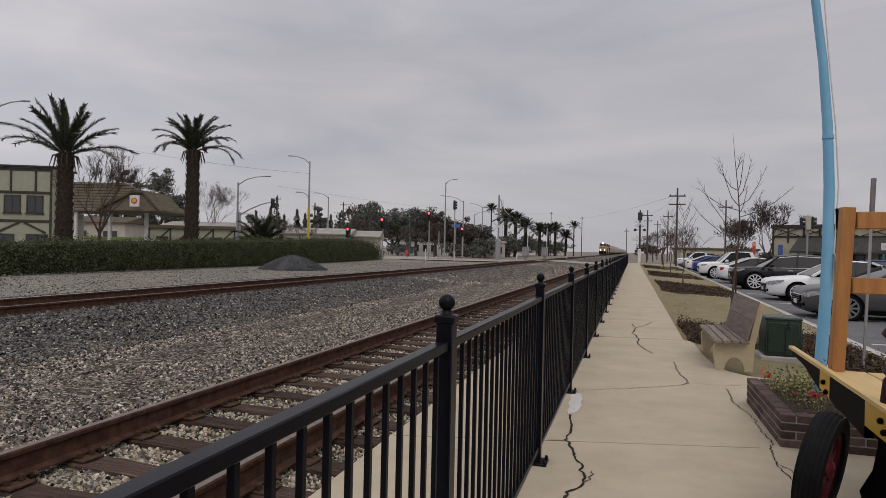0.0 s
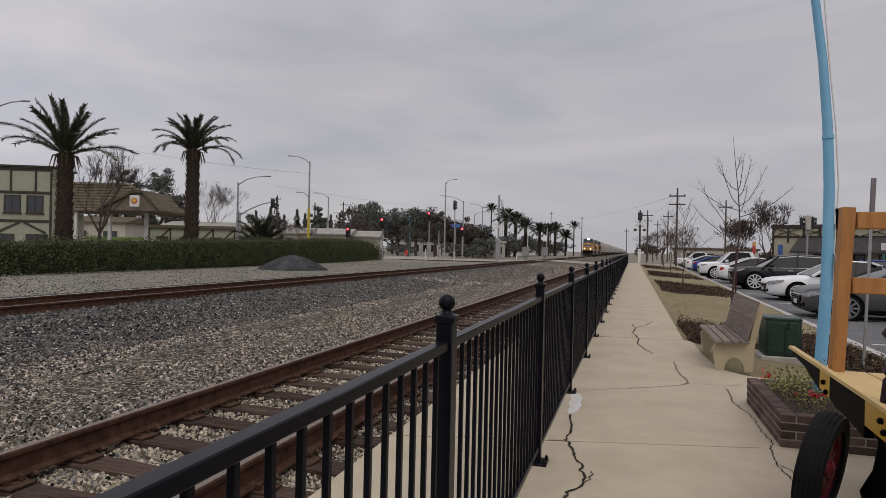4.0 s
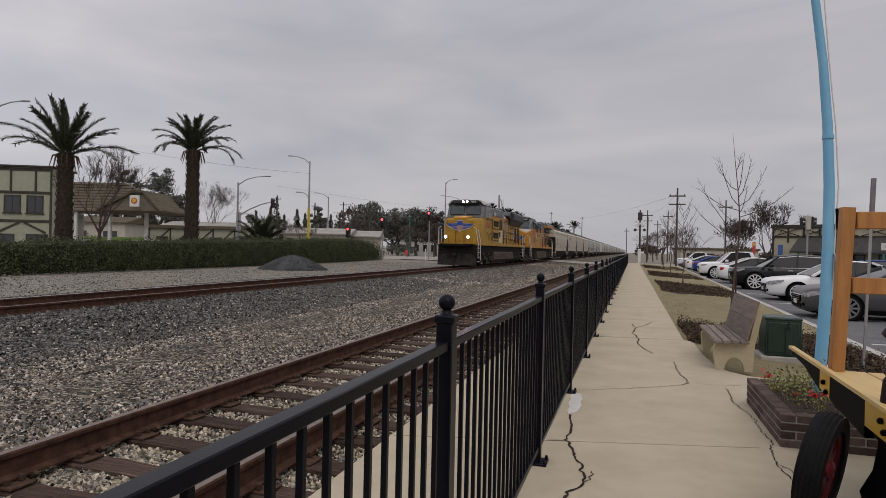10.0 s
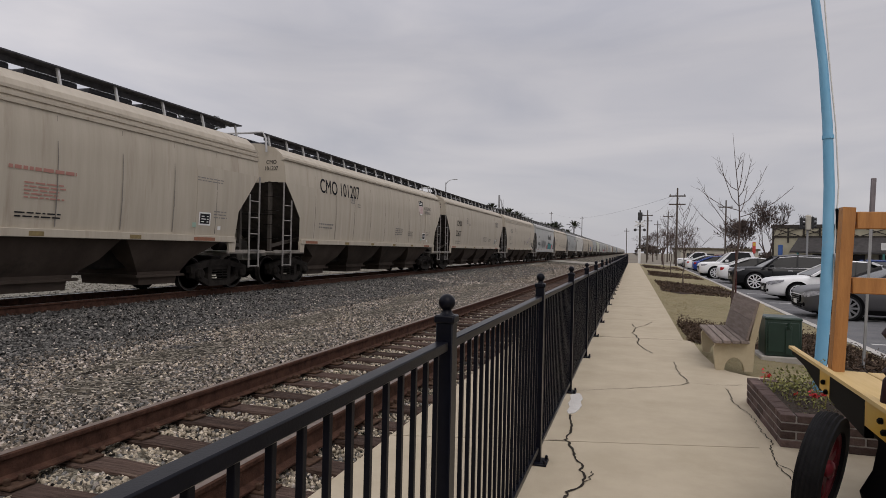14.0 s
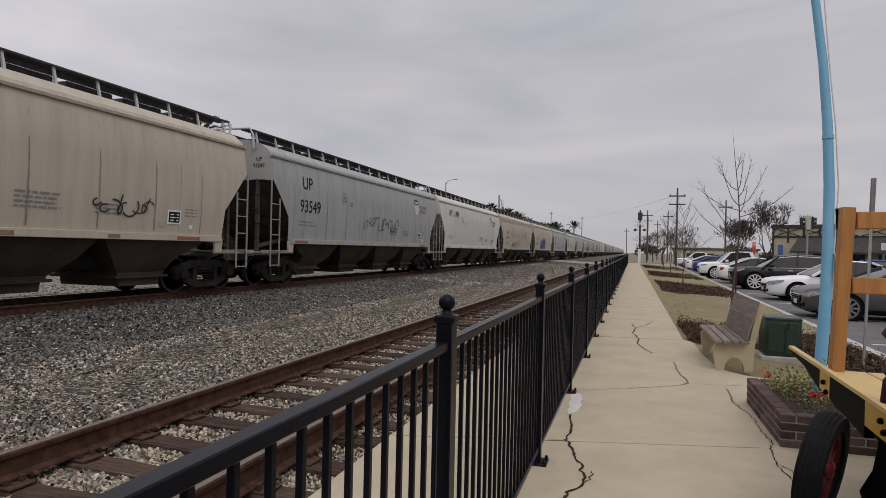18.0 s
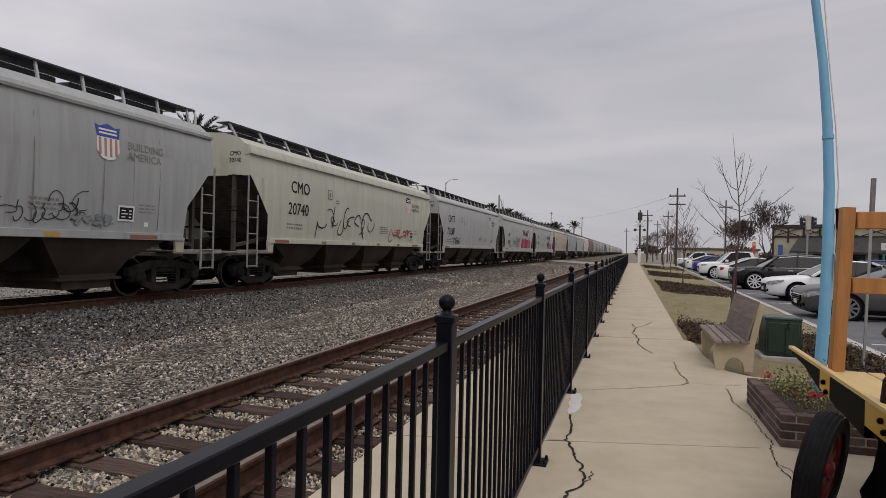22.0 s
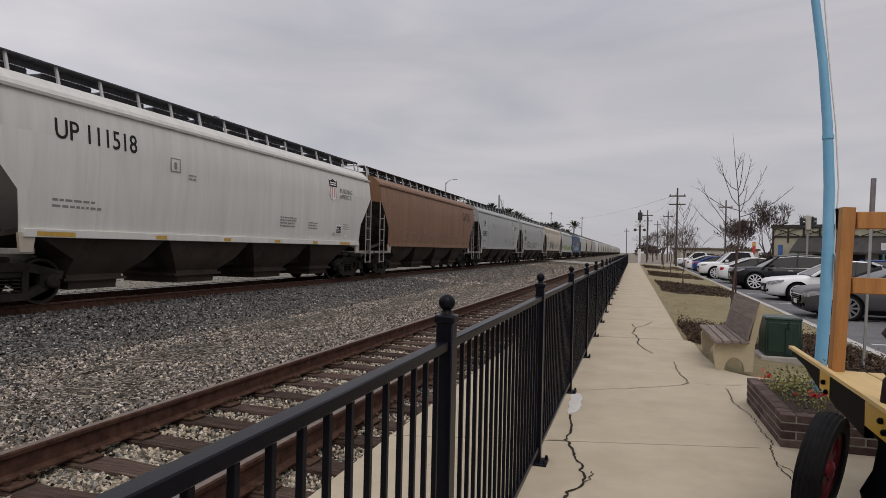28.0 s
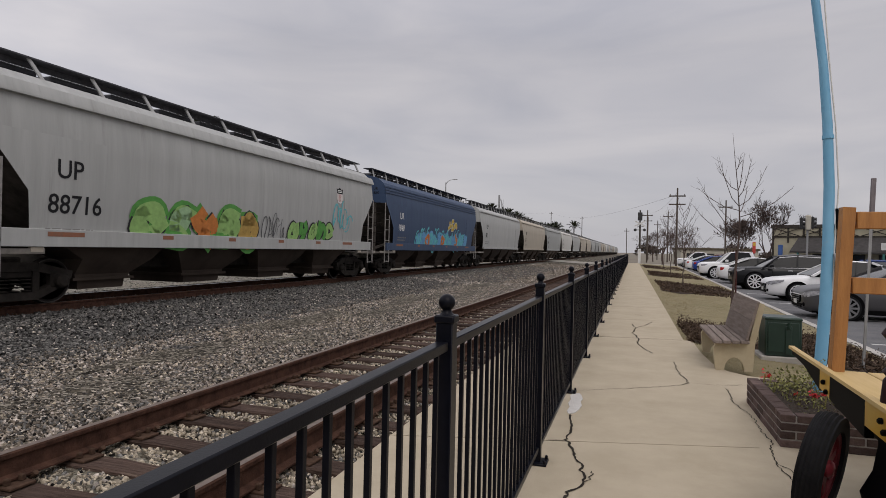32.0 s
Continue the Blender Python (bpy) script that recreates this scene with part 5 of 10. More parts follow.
marks(c, "UP", "95687", 2.0, 2.6, 0.46), usual(c, 170), throwup(c, 3.0, 5.9, 1.42, 2.05, 4, [spray("pale grey", (0.42, 0.42, 0.41))], S_BLACK, 171, 0.1), throwup(c, 6.2, 9.0, 1.42, 2.0, 4, [spray("pale grey", (0.42, 0.42, 0.41))], S_BLACK, 173, 0.1)
cars.append(c)
c = hopper_car("dusty tan ribbed hopper with grey and white pieces", P_TAN, "ribbed", 0)
marks(c, "CHTT", "720169", 1.7, 2.5, 0.35), throwup(c, 3.5, 8.0, 1.5, 2.62, 7, [spray("pale grey", (0.42, 0.42, 0.41)), S_GREY, spray("slate", (0.17, 0.2, 0.2))], spray("dark slate", (0.05, 0.06, 0.062)), 181, 0.07), throwup(c, 7.9, 13.4, 1.5, 2.5, 10, [spray("chalk grey", (0.5, 0.48, 0.46)), P_TAN], S_GREY, 182, 0.045), scribble(c, 3.4, 8.2, 2.2, 2.72, spray("dull teal", (0.16, 0.3, 0.29)), 183, 0.04, 14)
cars.append(c)
c = hopper_car("grey hopper marked 88716 with green and orange pieces", P_GREY, "ledge", None, True)
marks(c, "UP", "88716", 1.8, 2.12, 0.44), shield(c, 13.0, 2.9, 0.6), throwup(c, 3.4, 8.0, 1.2, 2.25, 5, [S_LIME, S_LIME, S_ORANGE, S_LIME, spray("amber", (0.5, 0.32, 0.08))], S_GREEN, 195, 0.12), throwup(c, 3.4, 8.0, 1.2, 2.25, 5, [S_LIME, spray("pale green", (0.35, 0.55, 0.3)), S_ORANGE, S_LIME, spray("amber", (0.5, 0.32, 0.08))], S_BLACK, 191, 0.05), throwup(c, 9.6, 12.6, 1.25, 2.3, 5, [S_LIME, S_GREEN], S_BLACK, 192, 0.05), scribble(c, 8.2, 9.5, 1.4, 2.2, S_GREY, 196, 0.03, 8)
scribble(c, 12.6, 14.0, 1.7, 2.9, S_AQUA, 193, 0.06, 6), scribble(c, 1.9, 3.2, 1.2, 1.45, S_BLACK, 194, 0.02, 8)
cars.append(c)
c = hopper_car("dark blue hopper with sprayed aqua shapes along its foot", P_BLUE, "ribbed", None, True)
marks(c, "UR", "1840", 2.0, 2.4, 0.36, M_LETW), throwup(c, 4.0, 13.6, 1.2, 2.2, 14, [S_AQUA, S_BLUE, S_ORANGE, S_AQUA], S_BLUE, 201, 0.09), scribble(c, 4.0, 13.6, 1.2, 2.4, S_AQUA, 203, 0.1, 30), scribble(c, 4.2, 13.4, 1.2, 2.0, S_BLUE, 204, 0.06, 30), throwup(c, 9.4, 11.2, 2.4, 3.0, 3, [spray("yellow", (0.6, 0.42, 0.05))], S_WHITE, 202, 0.04)
cars.append(c)
spare = []
for material, kind, label in ((P_TAN, "flat", "tan grain hopper in the far part of the train"), (P_GREY, "flat", "grey grain hopper in the far part of the train"), (P_STEEL, "ledge", "blue-grey grain hopper in the far part of the train"), (P_TAN, "ribbed", "tan ribbed hopper in the far part of the train"), (P_WHITE, "flat", "off-white grain hopper in the far part of the train")):
    c = hopper_car(label, material, kind, None, False, False, False)
    marks(c, "UP", "88", 2.2, 2.5)
    spare.append(c)
order = [1, 0, 2, 4, 1, 3, 0, 1, 2, 1, 0, 3, 4, 1, 0, 2, 1, 3, 0, 4, 2, 1, 0, 1]
used = set()
for k in order:
    cars.append(spare[k] if k not in used else copy_thing(spare[k], Matrix.Identity(4)))
    used.add(k)
for i, c in enumerate(cars):
    c.scale = (1, 1.047, 1)
    TRAIN.append((c, slot(i + 1)))

# ---- locomotives ----
LW = M()
LW.lathe([(0.52, -0.07), (0.535, -0.06), (0.52, -0.02), (0.51, 0.05), (0.44, 0.055), (0.4, 0.03), (0.2, 0.03), (0.15, 0.07)], 28, pose(0, 0, 0, 0, 90, 0))
LWHEEL_D = LW.mesh("wheel", 30)
LF = M()
LF.prism([(-2.75, 0.66), (-2.75, 0.9), (-2.3, 1.06), (-1.2, 1.06), (-1.0, 0.98), (1.0, 0.98), (1.2, 1.06), (2.3, 1.06), (2.75, 0.9), (2.75, 0.66), (2.25, 0.6), (2.1, 0.4), (1.6, 0.4), (1.4, 0.56), (0.5, 0.56), (0.3, 0.4), (-0.3, 0.4), (-0.5, 0.56), (-1.4, 0.56), (-1.6, 0.4), (-2.1, 0.4), (-2.25, 0.6)], -0.09, 0.09, "x")
for yy in (-1.85, 0, 1.85):
    LF.box(0.02, 0.2, yy - 0.24, yy + 0.24, 0.36, 0.78, 0.03)
    LF.lathe([(0.17, 0), (0.17, 0.1), (0.1, 0.14)], 14, pose(0.18, yy, 0.53, 0, 90, 0))
    LF.tube([(0.13, yy - 0.42, 0.5), (0.13, yy - 0.42, 0.95)], 0.085, 8)
    LF.tube([(0.13, yy + 0.42, 0.5), (0.13, yy + 0.42, 0.95)], 0.085, 8)
for yy in (-0.95, 0.95):
    LF.tube([(0.2, yy - 0.3, 0.9), (0.2, yy + 0.3, 0.9)], 0.13, 12)
    LF.box(0.05, 0.17, yy - 0.14, yy + 0.14, 0.3, 0.86, 0.02)
    LF.tube([(0.15, yy - 0.42, 0.32), (0.15, yy + 0.42, 0.32)], 0.035, 6)
LF.box(0.02, 0.16, -2.75, -2.45, 0.3, 0.8, 0.03).box(0.02, 0.16, 2.45, 2.75, 0.3, 0.8, 0.03)
LF.tube([(0.22, -2.4, 1.02), (0.22, 2.4, 1.02)], 0.03, 6)
LSIDE_D = LF.mesh("side_frame")
LBOL_D = M().box(-0.9, 0.9, -2.3, 2.3, 0.5, 1.0, 0.05).mesh("truck_frame")


def engine_truck(parent, y):
    t = part("truck", LBOL_D, M_UNDER, parent, "grimy three-axle engine truck", at=(0, y, 0))
    for s in (1, -1):
        part("side_frame", LSIDE_D, M_TRUCKG, t, at=pose(1.05 * s, 0, 0, 0, 0, 0 if s > 0 else 180))
    for dy in (-1.85, 0, 1.85):
        for s in (1, -1):
            part("wheel", LWHEEL_D, M_WHEEL, t, at=pose(0.76 * s, dy, 0.52, 0, 0, 0 if s > 0 else 180))


def plate(m, y0, y1, z0, z1, X, t=0.012):
    """A flat panel standing a little proud of a side wall."""
    return m.box(X - 0.02, X + t, y0, y1, z0, z1, min(0.005, t / 3))


def waving_flag(parent, y0, y1, z0, z1, X, slope, seed, cols):
    """A painted flag in the wind: canton, red and white bands that wave."""
    N = 26

    def edge(k, t):
        sag = 0.15 * math.sin(t * 9.0 + 0.6 + seed) * (0.3 + 0.7 * t) + slope * t
        lo, hi = z0 + 0.08 * math.sin(5 * t + seed), z1
        return hi + (lo - hi) * k / 13 + sag

    def curve(t, k):
        return y0 + (y1 - y0) * t - 0.035 * (k - 6) * (1 - t) * 0.9

    def band(k0, k1, off):
        vs = []
        for i in range(N + 1):
            for q in (k0, k1):
                vs.append((X + off, curve(i / N, q), edge(q, i / N)))
        return M().add(vs, [(2 * i + 1, 2 * i + 3, 2 * i + 2, 2 * i) for i in range(N)])

    fl = part("painted_flag", band(0, 13, 0.003), cols[1], parent, "waving striped flag painted on the hood", smooth=0)
    for k in range(0, 13, 2):
        part("red_band", band(k, k + 1, 0.006), cols[0], fl, smooth=0)
    m = M()
    vs = []
    K = 12
    for i in range(K + 1):
        t = 0.42 * i / K
        for q in (-0.4, 7):
            vs.append((X + 0.0085, curve(t, q), edge(q, t)))
    m.add(vs, [(2 * i + 1, 2 * i + 3, 2 * i + 2, 2 * i) for i in range(K)])
    part("canton", m, cols[2], fl, smooth=0)
    m = M()
    for r in range(6):
        for q in range(7):
            t = 0.03 + 0.055 * q + 0.027 * (r % 2)
            k = 0.4 + r * 1.1
            if t < 0.4:
                yy, zz, a = curve(t, k), edge(k, t), 0.035
                m.add([(X + 0.011, yy + a * math.cos(b) * (1 if j % 2 else 0.45), zz + a * math.sin(b) * (1 if j % 2 else 0.45)) for j, b in enumerate(np.linspace(0, 2 * math.pi, 11)[:-1])], [tuple(range(10))])
    tagged(part("canton_dots", m, cols[1], fl, smooth=0), kind="stuff")


def wing_emblem(parent, y, z, w, h):
    """Plain blue shield with striped wings on the front of the nose, facing forward."""
    m = M().add([(a * w * 0.16, y - 0.012, z + b * h) for a, b in ((-1.3, 1.1), (-1.4, 0.75), (-1.3, -0.05), (-0.65, -0.5), (0, -0.65), (0.65, -0.5), (1.3, -0.05), (1.4, 0.75), (1.3, 1.1), (0, 1.3))], [tuple(range(10))[::-1]])
    e = part("wing_emblem", m, P_FWHITE, parent, "blue and white winged shield emblem")
    m = M().add([(a * w * 0.15, y - 0.02, z + b * h) for a, b in ((-1.25, 0.42), (-1.25, 1.03), (0, 1.18), (1.25, 1.03), (1.25, 0.42))], [tuple(range(5))[::-1]])
    part("emblem_head", m, P_BLUEF, e)
    m = M()
    for k in range(-2, 3):
        m.add([(k * w * 0.055 + a * w * 0.014, y - 0.02, z + b * h) for a, b in ((-1, 0.4), (-1, -0.3), (1, -0.3), (1, 0.4))], [(0, 1, 2, 3)])
    part("emblem_bars", m, P_RED, e)
    for s in (-1, 1):
        m, n = M(), M()
        m.add([(s * w * a, y - 0.01, z + h * b) for a, b in ((0.16, 0.85), (1.0, 0.62), (0.9, 0.35), (0.62, -0.1), (0.3, -0.35), (0.16, -0.2))], [(0, 1, 2, 3, 4, 5)])
        for k, (a, b, l) in enumerate(((0.72, 0.5, 0.93), (0.45, 0.27, 0.82), (0.2, 0.05, 0.66), (-0.02, -0.16, 0.48))):
            n.add([(s * w * 0.17, y - 0.02, z + h * a), (s * w * l, y - 0.02, z + h * (a * 0.9 + 0.02)), (s * w * (l - 0.04), y - 0.02, z + h * (b * 0.9)), (s * w * 0.17, y - 0.02, z + h * b)], [(0, 1, 2, 3)])
        part("wing", m, P_FWHITE, e)
        part("wing_stripes", n, P_BLUEF, e)


def handrail(parent, pts, X, posts, zdeck, material, r=0.02):
    m = M()
    m.tube([(X, y, z) for y, z in pts], r, 6)
    part("handrail", m, material, parent)
    for y, z in posts:
        part("handrail_post", M().bar((X, y, zdeck), (X, y, z), 0.045, 0.05), M_UNDER, parent)


def stairwell(parent, y, flip=False):
    """Steps up to the deck at an engine's corner, with pale grab irons."""
    for s in (1, -1):
        m = M()
        m.box(min(1.0 * s, 1.1 * s), max(1.0 * s, 1.1 * s), y - 0.05, y + 0.75, 0.35, 1.6, 0.01)
        m.box(min(1.1 * s, 1.5 * s), max(1.1 * s, 1.5 * s), y + 0.7, y + 0.76, 0.35, 1.6, 0.01)
        st = part("steps", m, M_UNDER, parent, "dark step well at the corner")
        for k in range(4):
            a, b = sorted((1.1 * s, 1.5 * s))
            part("tread", M().box(a, b, y, y + 0.7, 0.36 + 0.33 * k, 0.4 + 0.33 * k, 0.008), M_GALV, st)
        g = M()
        d = -1 if not flip else 1
        g.tube([(1.5 * s, y + 0.72, 0.5), (1.5 * s, y + 0.72, 1.75), (1.42 * s, y + 0.72 - 0.42 * (1 if not flip else -1), 2.75)], 0.026, 8)
        g.tube([(1.5 * s, y + 0.08, 0.62), (1.5 * s, y - 0.02, 0.66), (1.5 * s, y - 0.02, 1.75), (1.4 * s, y - 0.36 * (1 if not flip else -1), 2.8), (1.2 * s, y - 0.4 * (1 if not flip else -1), 2.9)], 0.026, 8)
        part("grab_iron", g, M_HRAIL, parent, "white-painted grab iron")


def engine_base(e, LN, tank, trucks, tank_shape, deck_mat):
    part("frame", M().box(-1.3, 1.3, 0.7, LN - 0.4, 0.98, 1.6, 0.02), M_UNDER, e, "black underframe")
    part("deck_edge", M().box(-1.5, 1.5, 0.75, LN - 0.3, 1.58, 1.78, 0.012), deck_mat, e)
    for y in trucks:
        engine_truck(e, y)
    a, b = tank
    m = M().prism(tank_shape + [(-x, z) for x, z in tank_shape[::-1]], a, b)
    part("fuel_tank", m, M_TANK, e, "dusty dark fuel tank")
    m = M()
    for k in range(3):
        m.tube([(1.25, a + 0.2, 1.3 - 0.09 * k), (1.25, b - 0.3, 1.3 - 0.09 * k)], 0.03, 6)
    part("air_pipes", m, M_UNDER, e)
    # snow-plough pilot, front and back
    for y, s in ((0.0, 1), (LN, -1)):
        m = M()
        for sg in (1, -1):
            m.add([(0, y - 0.25 * s, 0.12), (1.45 * sg, y + 0.35 * s, 0.12), (1.45 * sg, y + 0.55 * s, 0.95), (0, y + 0.25 * s, 0.95),
                   (0, y + 0.1 * s, 0.12), (1.45 * sg, y + 0.6 * s, 0.12), (1.45 * sg, y + 0.7 * s, 0.95), (0, y + 0.5 * s, 0.95)],
                  [(0, 1, 2, 3), (7, 6, 5, 4), (0, 4, 5, 1), (1, 5, 6, 2), (2, 6, 7, 3), (3, 2, 1, 0)])
        part("pilot", m, M_PILOT, e, "black plough-shaped pilot")
        part("end_plate", M().box(-1.45, 1.45, min(y + 0.45 * s, y + 0.7 * s), max(y + 0.45 * s, y + 0.7 * s), 0.5, 1.62, 0.02), M_UNDER, e)
        part("anticlimber", M().box(-1.0, 1.0, min(y + 0.1 * s, y + 0.7 * s), max(y + 0.1 * s, y + 0.7 * s), 1.5, 1.64, 0.02), M_UNDER, e)
        part("coupler", M().box(-0.12, 0.12, min(y - 0.55 * s, y + 0.5 * s), max(y - 0.55 * s, y + 0.5 * s), 0.72, 0.98, 0.04), M_UNDER, e)
        h = M()
        for sg in (1, -1):
            for k in range(3):
                x = sg * (0.35 + 0.16 * k)
                h.tube([(x, y + 0.45 * s, 1.15), (x, y + 0.2 * s, 0.95), (x, y + 0.12 * s, 0.6), (x, y + 0.3 * s, 0.5)], 0.03, 6)
        part("air_hoses", h, M_UNDER, e)
    stairwell(e, 0.72)
    stairwell(e, LN - 1.45, True)


def ring_box(y, x, z0, z1, xt=None):
    xt = x if xt is None else xt
    return [(x, y, z0), (x, y, z0 + (z1 - z0) * 0.85), (xt, y, z1), (-xt, y, z1), (-x, y, z0 + (z1 - z0) * 0.85), (-x, y, z0)]


def nose(e, material, y0, y1, zt0, zt1, w0, w1):
    """The blunt, bevelled short hood in front of the cab."""
    m = M()
    m.loft([ring_box(y0, w0, 1.78, zt0 - 0.12, w0 - 0.12), ring_box(y0 + 0.12, w0 + 0.1, 1.78, zt0, w0 - 0.05), ring_box(y0 + 0.9, w1, 1.78, zt0 + 0.05, w1 - 0.12), ring_box(y1, w1, 1.78, zt1, w1 - 0.05)])
    return part("nose", m, material, e, "bevelled nose")


def lamp_pair(e, y, x, z, r, lit, sub="headlight"):
    for s in (1, -1):
        h = part(sub, M().lathe([(r * 1.25, 0), (r * 1.25, 0.05), (r, 0.05), (r, 0.03)], 16, pose(x * s, y, z, 90, 0, 0)), M_NUMB, e, "round headlamp")
        part("lens", M().lathe([(r, 0.03), (r * 0.8, 0.055), (0.01, 0.065)], 16, pose(x * s, y, z, 90, 0, 0)), M_HEAD if lit else M_GLASS, h, "lit lens" if lit else "unlit lens")


def windscreen(e, y, z0, z1, w, lean):
    for s in (1, -1):
        a, b = sorted((0.1 * s, w * s))
        m = M().add([(a, y, z0), (b, y, z0), (b, y + lean, z1), (a, y + lean, z1), (a, y + 0.05, z0), (b, y + 0.05, z0), (b, y + lean + 0.05, z1), (a, y + lean + 0.05, z1)], [(0, 1, 2, 3), (7, 6, 5, 4), (0, 4, 5, 1), (3, 2, 6, 7), (0, 3, 7, 4), (1, 5, 6, 2)])
        g = part("windscreen", m, M_SCREEN, e, "dark windscreen pane")
        q = [Vector((a, y - 0.012, z0)), Vector((b, y - 0.012, z0)), Vector((b, y + lean - 0.012, z1)), Vector((a, y + lean - 0.012, z1))]
        f = M()
        for k in range(4):
            f.tube([q[k], q[(k + 1) % 4]], 0.022, 6)
        part("rubber_seal", f, M_NUMB, g)
        part("wiper", M().bar(((a + b) / 2, y + lean - 0.03, z1), ((a + b) / 2 + 0.16, y + lean * 0.45 - 0.03, (z0 + z1) / 2), 0.014, 0.014), M_NUMB, g)


def side_windows(e, spans, z0, z1, X, frame_mat):
    for y0, y1 in spans:
        f = M()
        f.box(X - 0.03, X + 0.02, y0, y1, z1 - 0.05, z1), f.box(X - 0.03, X + 0.02, y0, y1, z0, z0 + 0.05)
        f.box(X - 0.03, X + 0.02, y0, y0 + 0.05, z0 + 0.05, z1 - 0.05), f.box(X - 0.03, X + 0.02, y1 - 0.05, y1, z0 + 0.05, z1 - 0.05)
        f.box(X + 0.001, X + 0.026, (y0 + y1) / 2 - 0.02, (y0 + y1) / 2 + 0.02, z0 + 0.05, z1 - 0.05)
        w = part("cab_window", f, frame_mat, e, "framed cab side window")
        part("pane", M().box(X - 0.02, X + 0.008, y0 + 0.05, y1 - 0.05, z0 + 0.05, z1 - 0.05), M_GLASS, w)


def louvre(e, y0, y1, z0, z1, X, n, name="grille", material=None):
    g = part(name, M().box(X - 0.02, X + 0.004, y0, y1, z0, z1), M_NUMB, e, "dark louvred grille")
    for k in range(n):
        z = z0 + (z1 - z0) * (k + 0.5) / n
        part("slat", M().box(X, X + 0.03, y0 + 0.02, y1 - 0.02, z - 0.02, z + 0.012), material or M_UNDER, g)


# the leading engine
e = thing("locomotive", (0, 0, 0), "yellow leading diesel locomotive, grey cab roof, lit headlights, numbered 8610", "locomotive")
engine_base(e, 21.2, (6.6, 15.0), (4.1, 17.3), [(0.5, 0.2), (1.05, 0.2), (1.42, 0.5), (1.42, 1.0), (1.25, 1.18), (0.5, 1.18)], P_Y)
nose(e, P_Y, 1.1, 3.0, 3.52, 3.74, 1.1, 1.44)
part("nose_hump", M().loft([ring_box(1.13, 0.5, 3.3, 3.58, 0.46), ring_box(1.3, 0.56, 3.4, 3.7, 0.5), ring_box(2.9, 0.62, 3.5, 3.84, 0.56)]), P_Y, e)
m = M().loft([ring_box(2.7, 1.46, 1.78, 3.7, 1.46), ring_box(5.1, 1.46, 1.78, 3.72, 1.46)])
part("cab", m, P_Y, e, "yellow lower half of the cab")
m = M().loft([ring_box(2.5, 1.42, 3.66, 3.8, 1.4), ring_box(2.85, 1.40, 3.68, 4.78, 1.2), ring_box(2.95, 1.42, 3.68, 4.94, 1.12), ring_box(5.1, 1.46, 3.68, 4.92, 1.15)])
part("cab_top", m, P_EG, e, "grey upper half of the cab")
part("cab_roof", M().prism([(-1.48, 4.66), (-1.15, 5.0), (1.15, 5.0), (1.48, 4.66), (1.42, 4.62), (1.1, 4.92), (-1.1, 4.92), (-1.42, 4.62)], 2.65, 5.2), M_GALV, e, "pale weathered cab roof edge")
windscreen(e, 2.47, 3.93, 4.68, 1.18, 0.28)
side_windows(e, ((3.3, 3.62), (3.68, 4.5), (4.56, 4.98)), 3.78, 4.52, 1.47, M_WORN)
part("window_ledge", M().box(1.45, 1.53, 3.3, 4.98, 3.68, 3.74, 0.01), P_Y, e)
part("worn_corner", M().box(1.445, 1.475, 2.75, 3.2, 3.62, 3.72, 0.008), M_WORN, e, "bare patch at the cab corner")
part("number_board", M().box(-1.0, -0.28, 2.5, 2.9, 4.76, 5.0, 0.01), M_NUMB, e)
part("number_board", M().box(0.28, 1.0, 2.5, 2.9, 4.76, 5.0, 0.01), M_NUMB, e)
lettering("lettering", "8610", 0.16, M_LETW, e, Matrix(((1, 0, 0, 0.64), (0, 0, -1, 2.495), (0, 1, 0, 4.88), (0, 0, 0, 1))), 0.8)
part("lamp_housing", M().box(-0.28, 0.28, 2.47, 2.9, 4.74, 5.04, 0.02), P_EG, e)
lamp_pair(e, 2.47, 0.14, 4.87, 0.09, True)
lamp_pair(e, 0.32, 0.84, 2.16, 0.1, True, "ditch_light")
for s in (1, -1):
    part("lamp_stand", M().box(min(0.68 * s, 0.96 * s), max(0.68 * s, 0.96 * s), 0.32, 0.6, 1.6, 2.32, 0.02), P_Y, e)
wing_emblem(e, 1.08, 2.84, 1.1, 0.46)
part("nose_door", M().box(-0.3, 0.3, 1.085, 1.12, 1.85, 2.75, 0.01), P_Y, e)
for x in (-0.33, 0.31):
    part("nose_seam", M().box(x, x + 0.02, 1.08, 1.12, 1.82, 2.8), M_HOPGRIME, e)
part("front_walk", M().box(-1.25, 1.25, 0.1, 0.8, 1.6, 1.66, 0.01), M_UNDER, e)
side_text(e, "8610", 0.48, P_RED, 3.35, 2.95, 1.0, 0.04, flat_x=1.462)
m = M()
plate(m, 3.4, 4.9, 1.95, 2.75, 1.46)
part("access_panel", m, P_Y, e)
louvre(e, 3.9, 4.5, 2.02, 2.55, 1.475, 8, "vent", P_Y)
for y in (3.55, 4.75):
    part("latch", M().box(1.46, 1.5, y - 0.06, y + 0.06, 2.45, 2.6, 0.01), M_LATCH, e)
m = M().loft([ring_box(5.1, 1.46, 1.78, 4.0, 1.46), ring_box(9.9, 1.46, 1.78, 4.0, 1.46)])
part("equipment_hood", m, P_Y, e, "wide yellow hood behind the cab")
m = M().loft([ring_box(5.12, 1.45, 3.98, 4.68, 1.25), ring_box(9.95, 1.45, 3.98, 4.68, 1.25)])
up = part("upper_hood", m, P_EG, e, "grey upper hood panels")
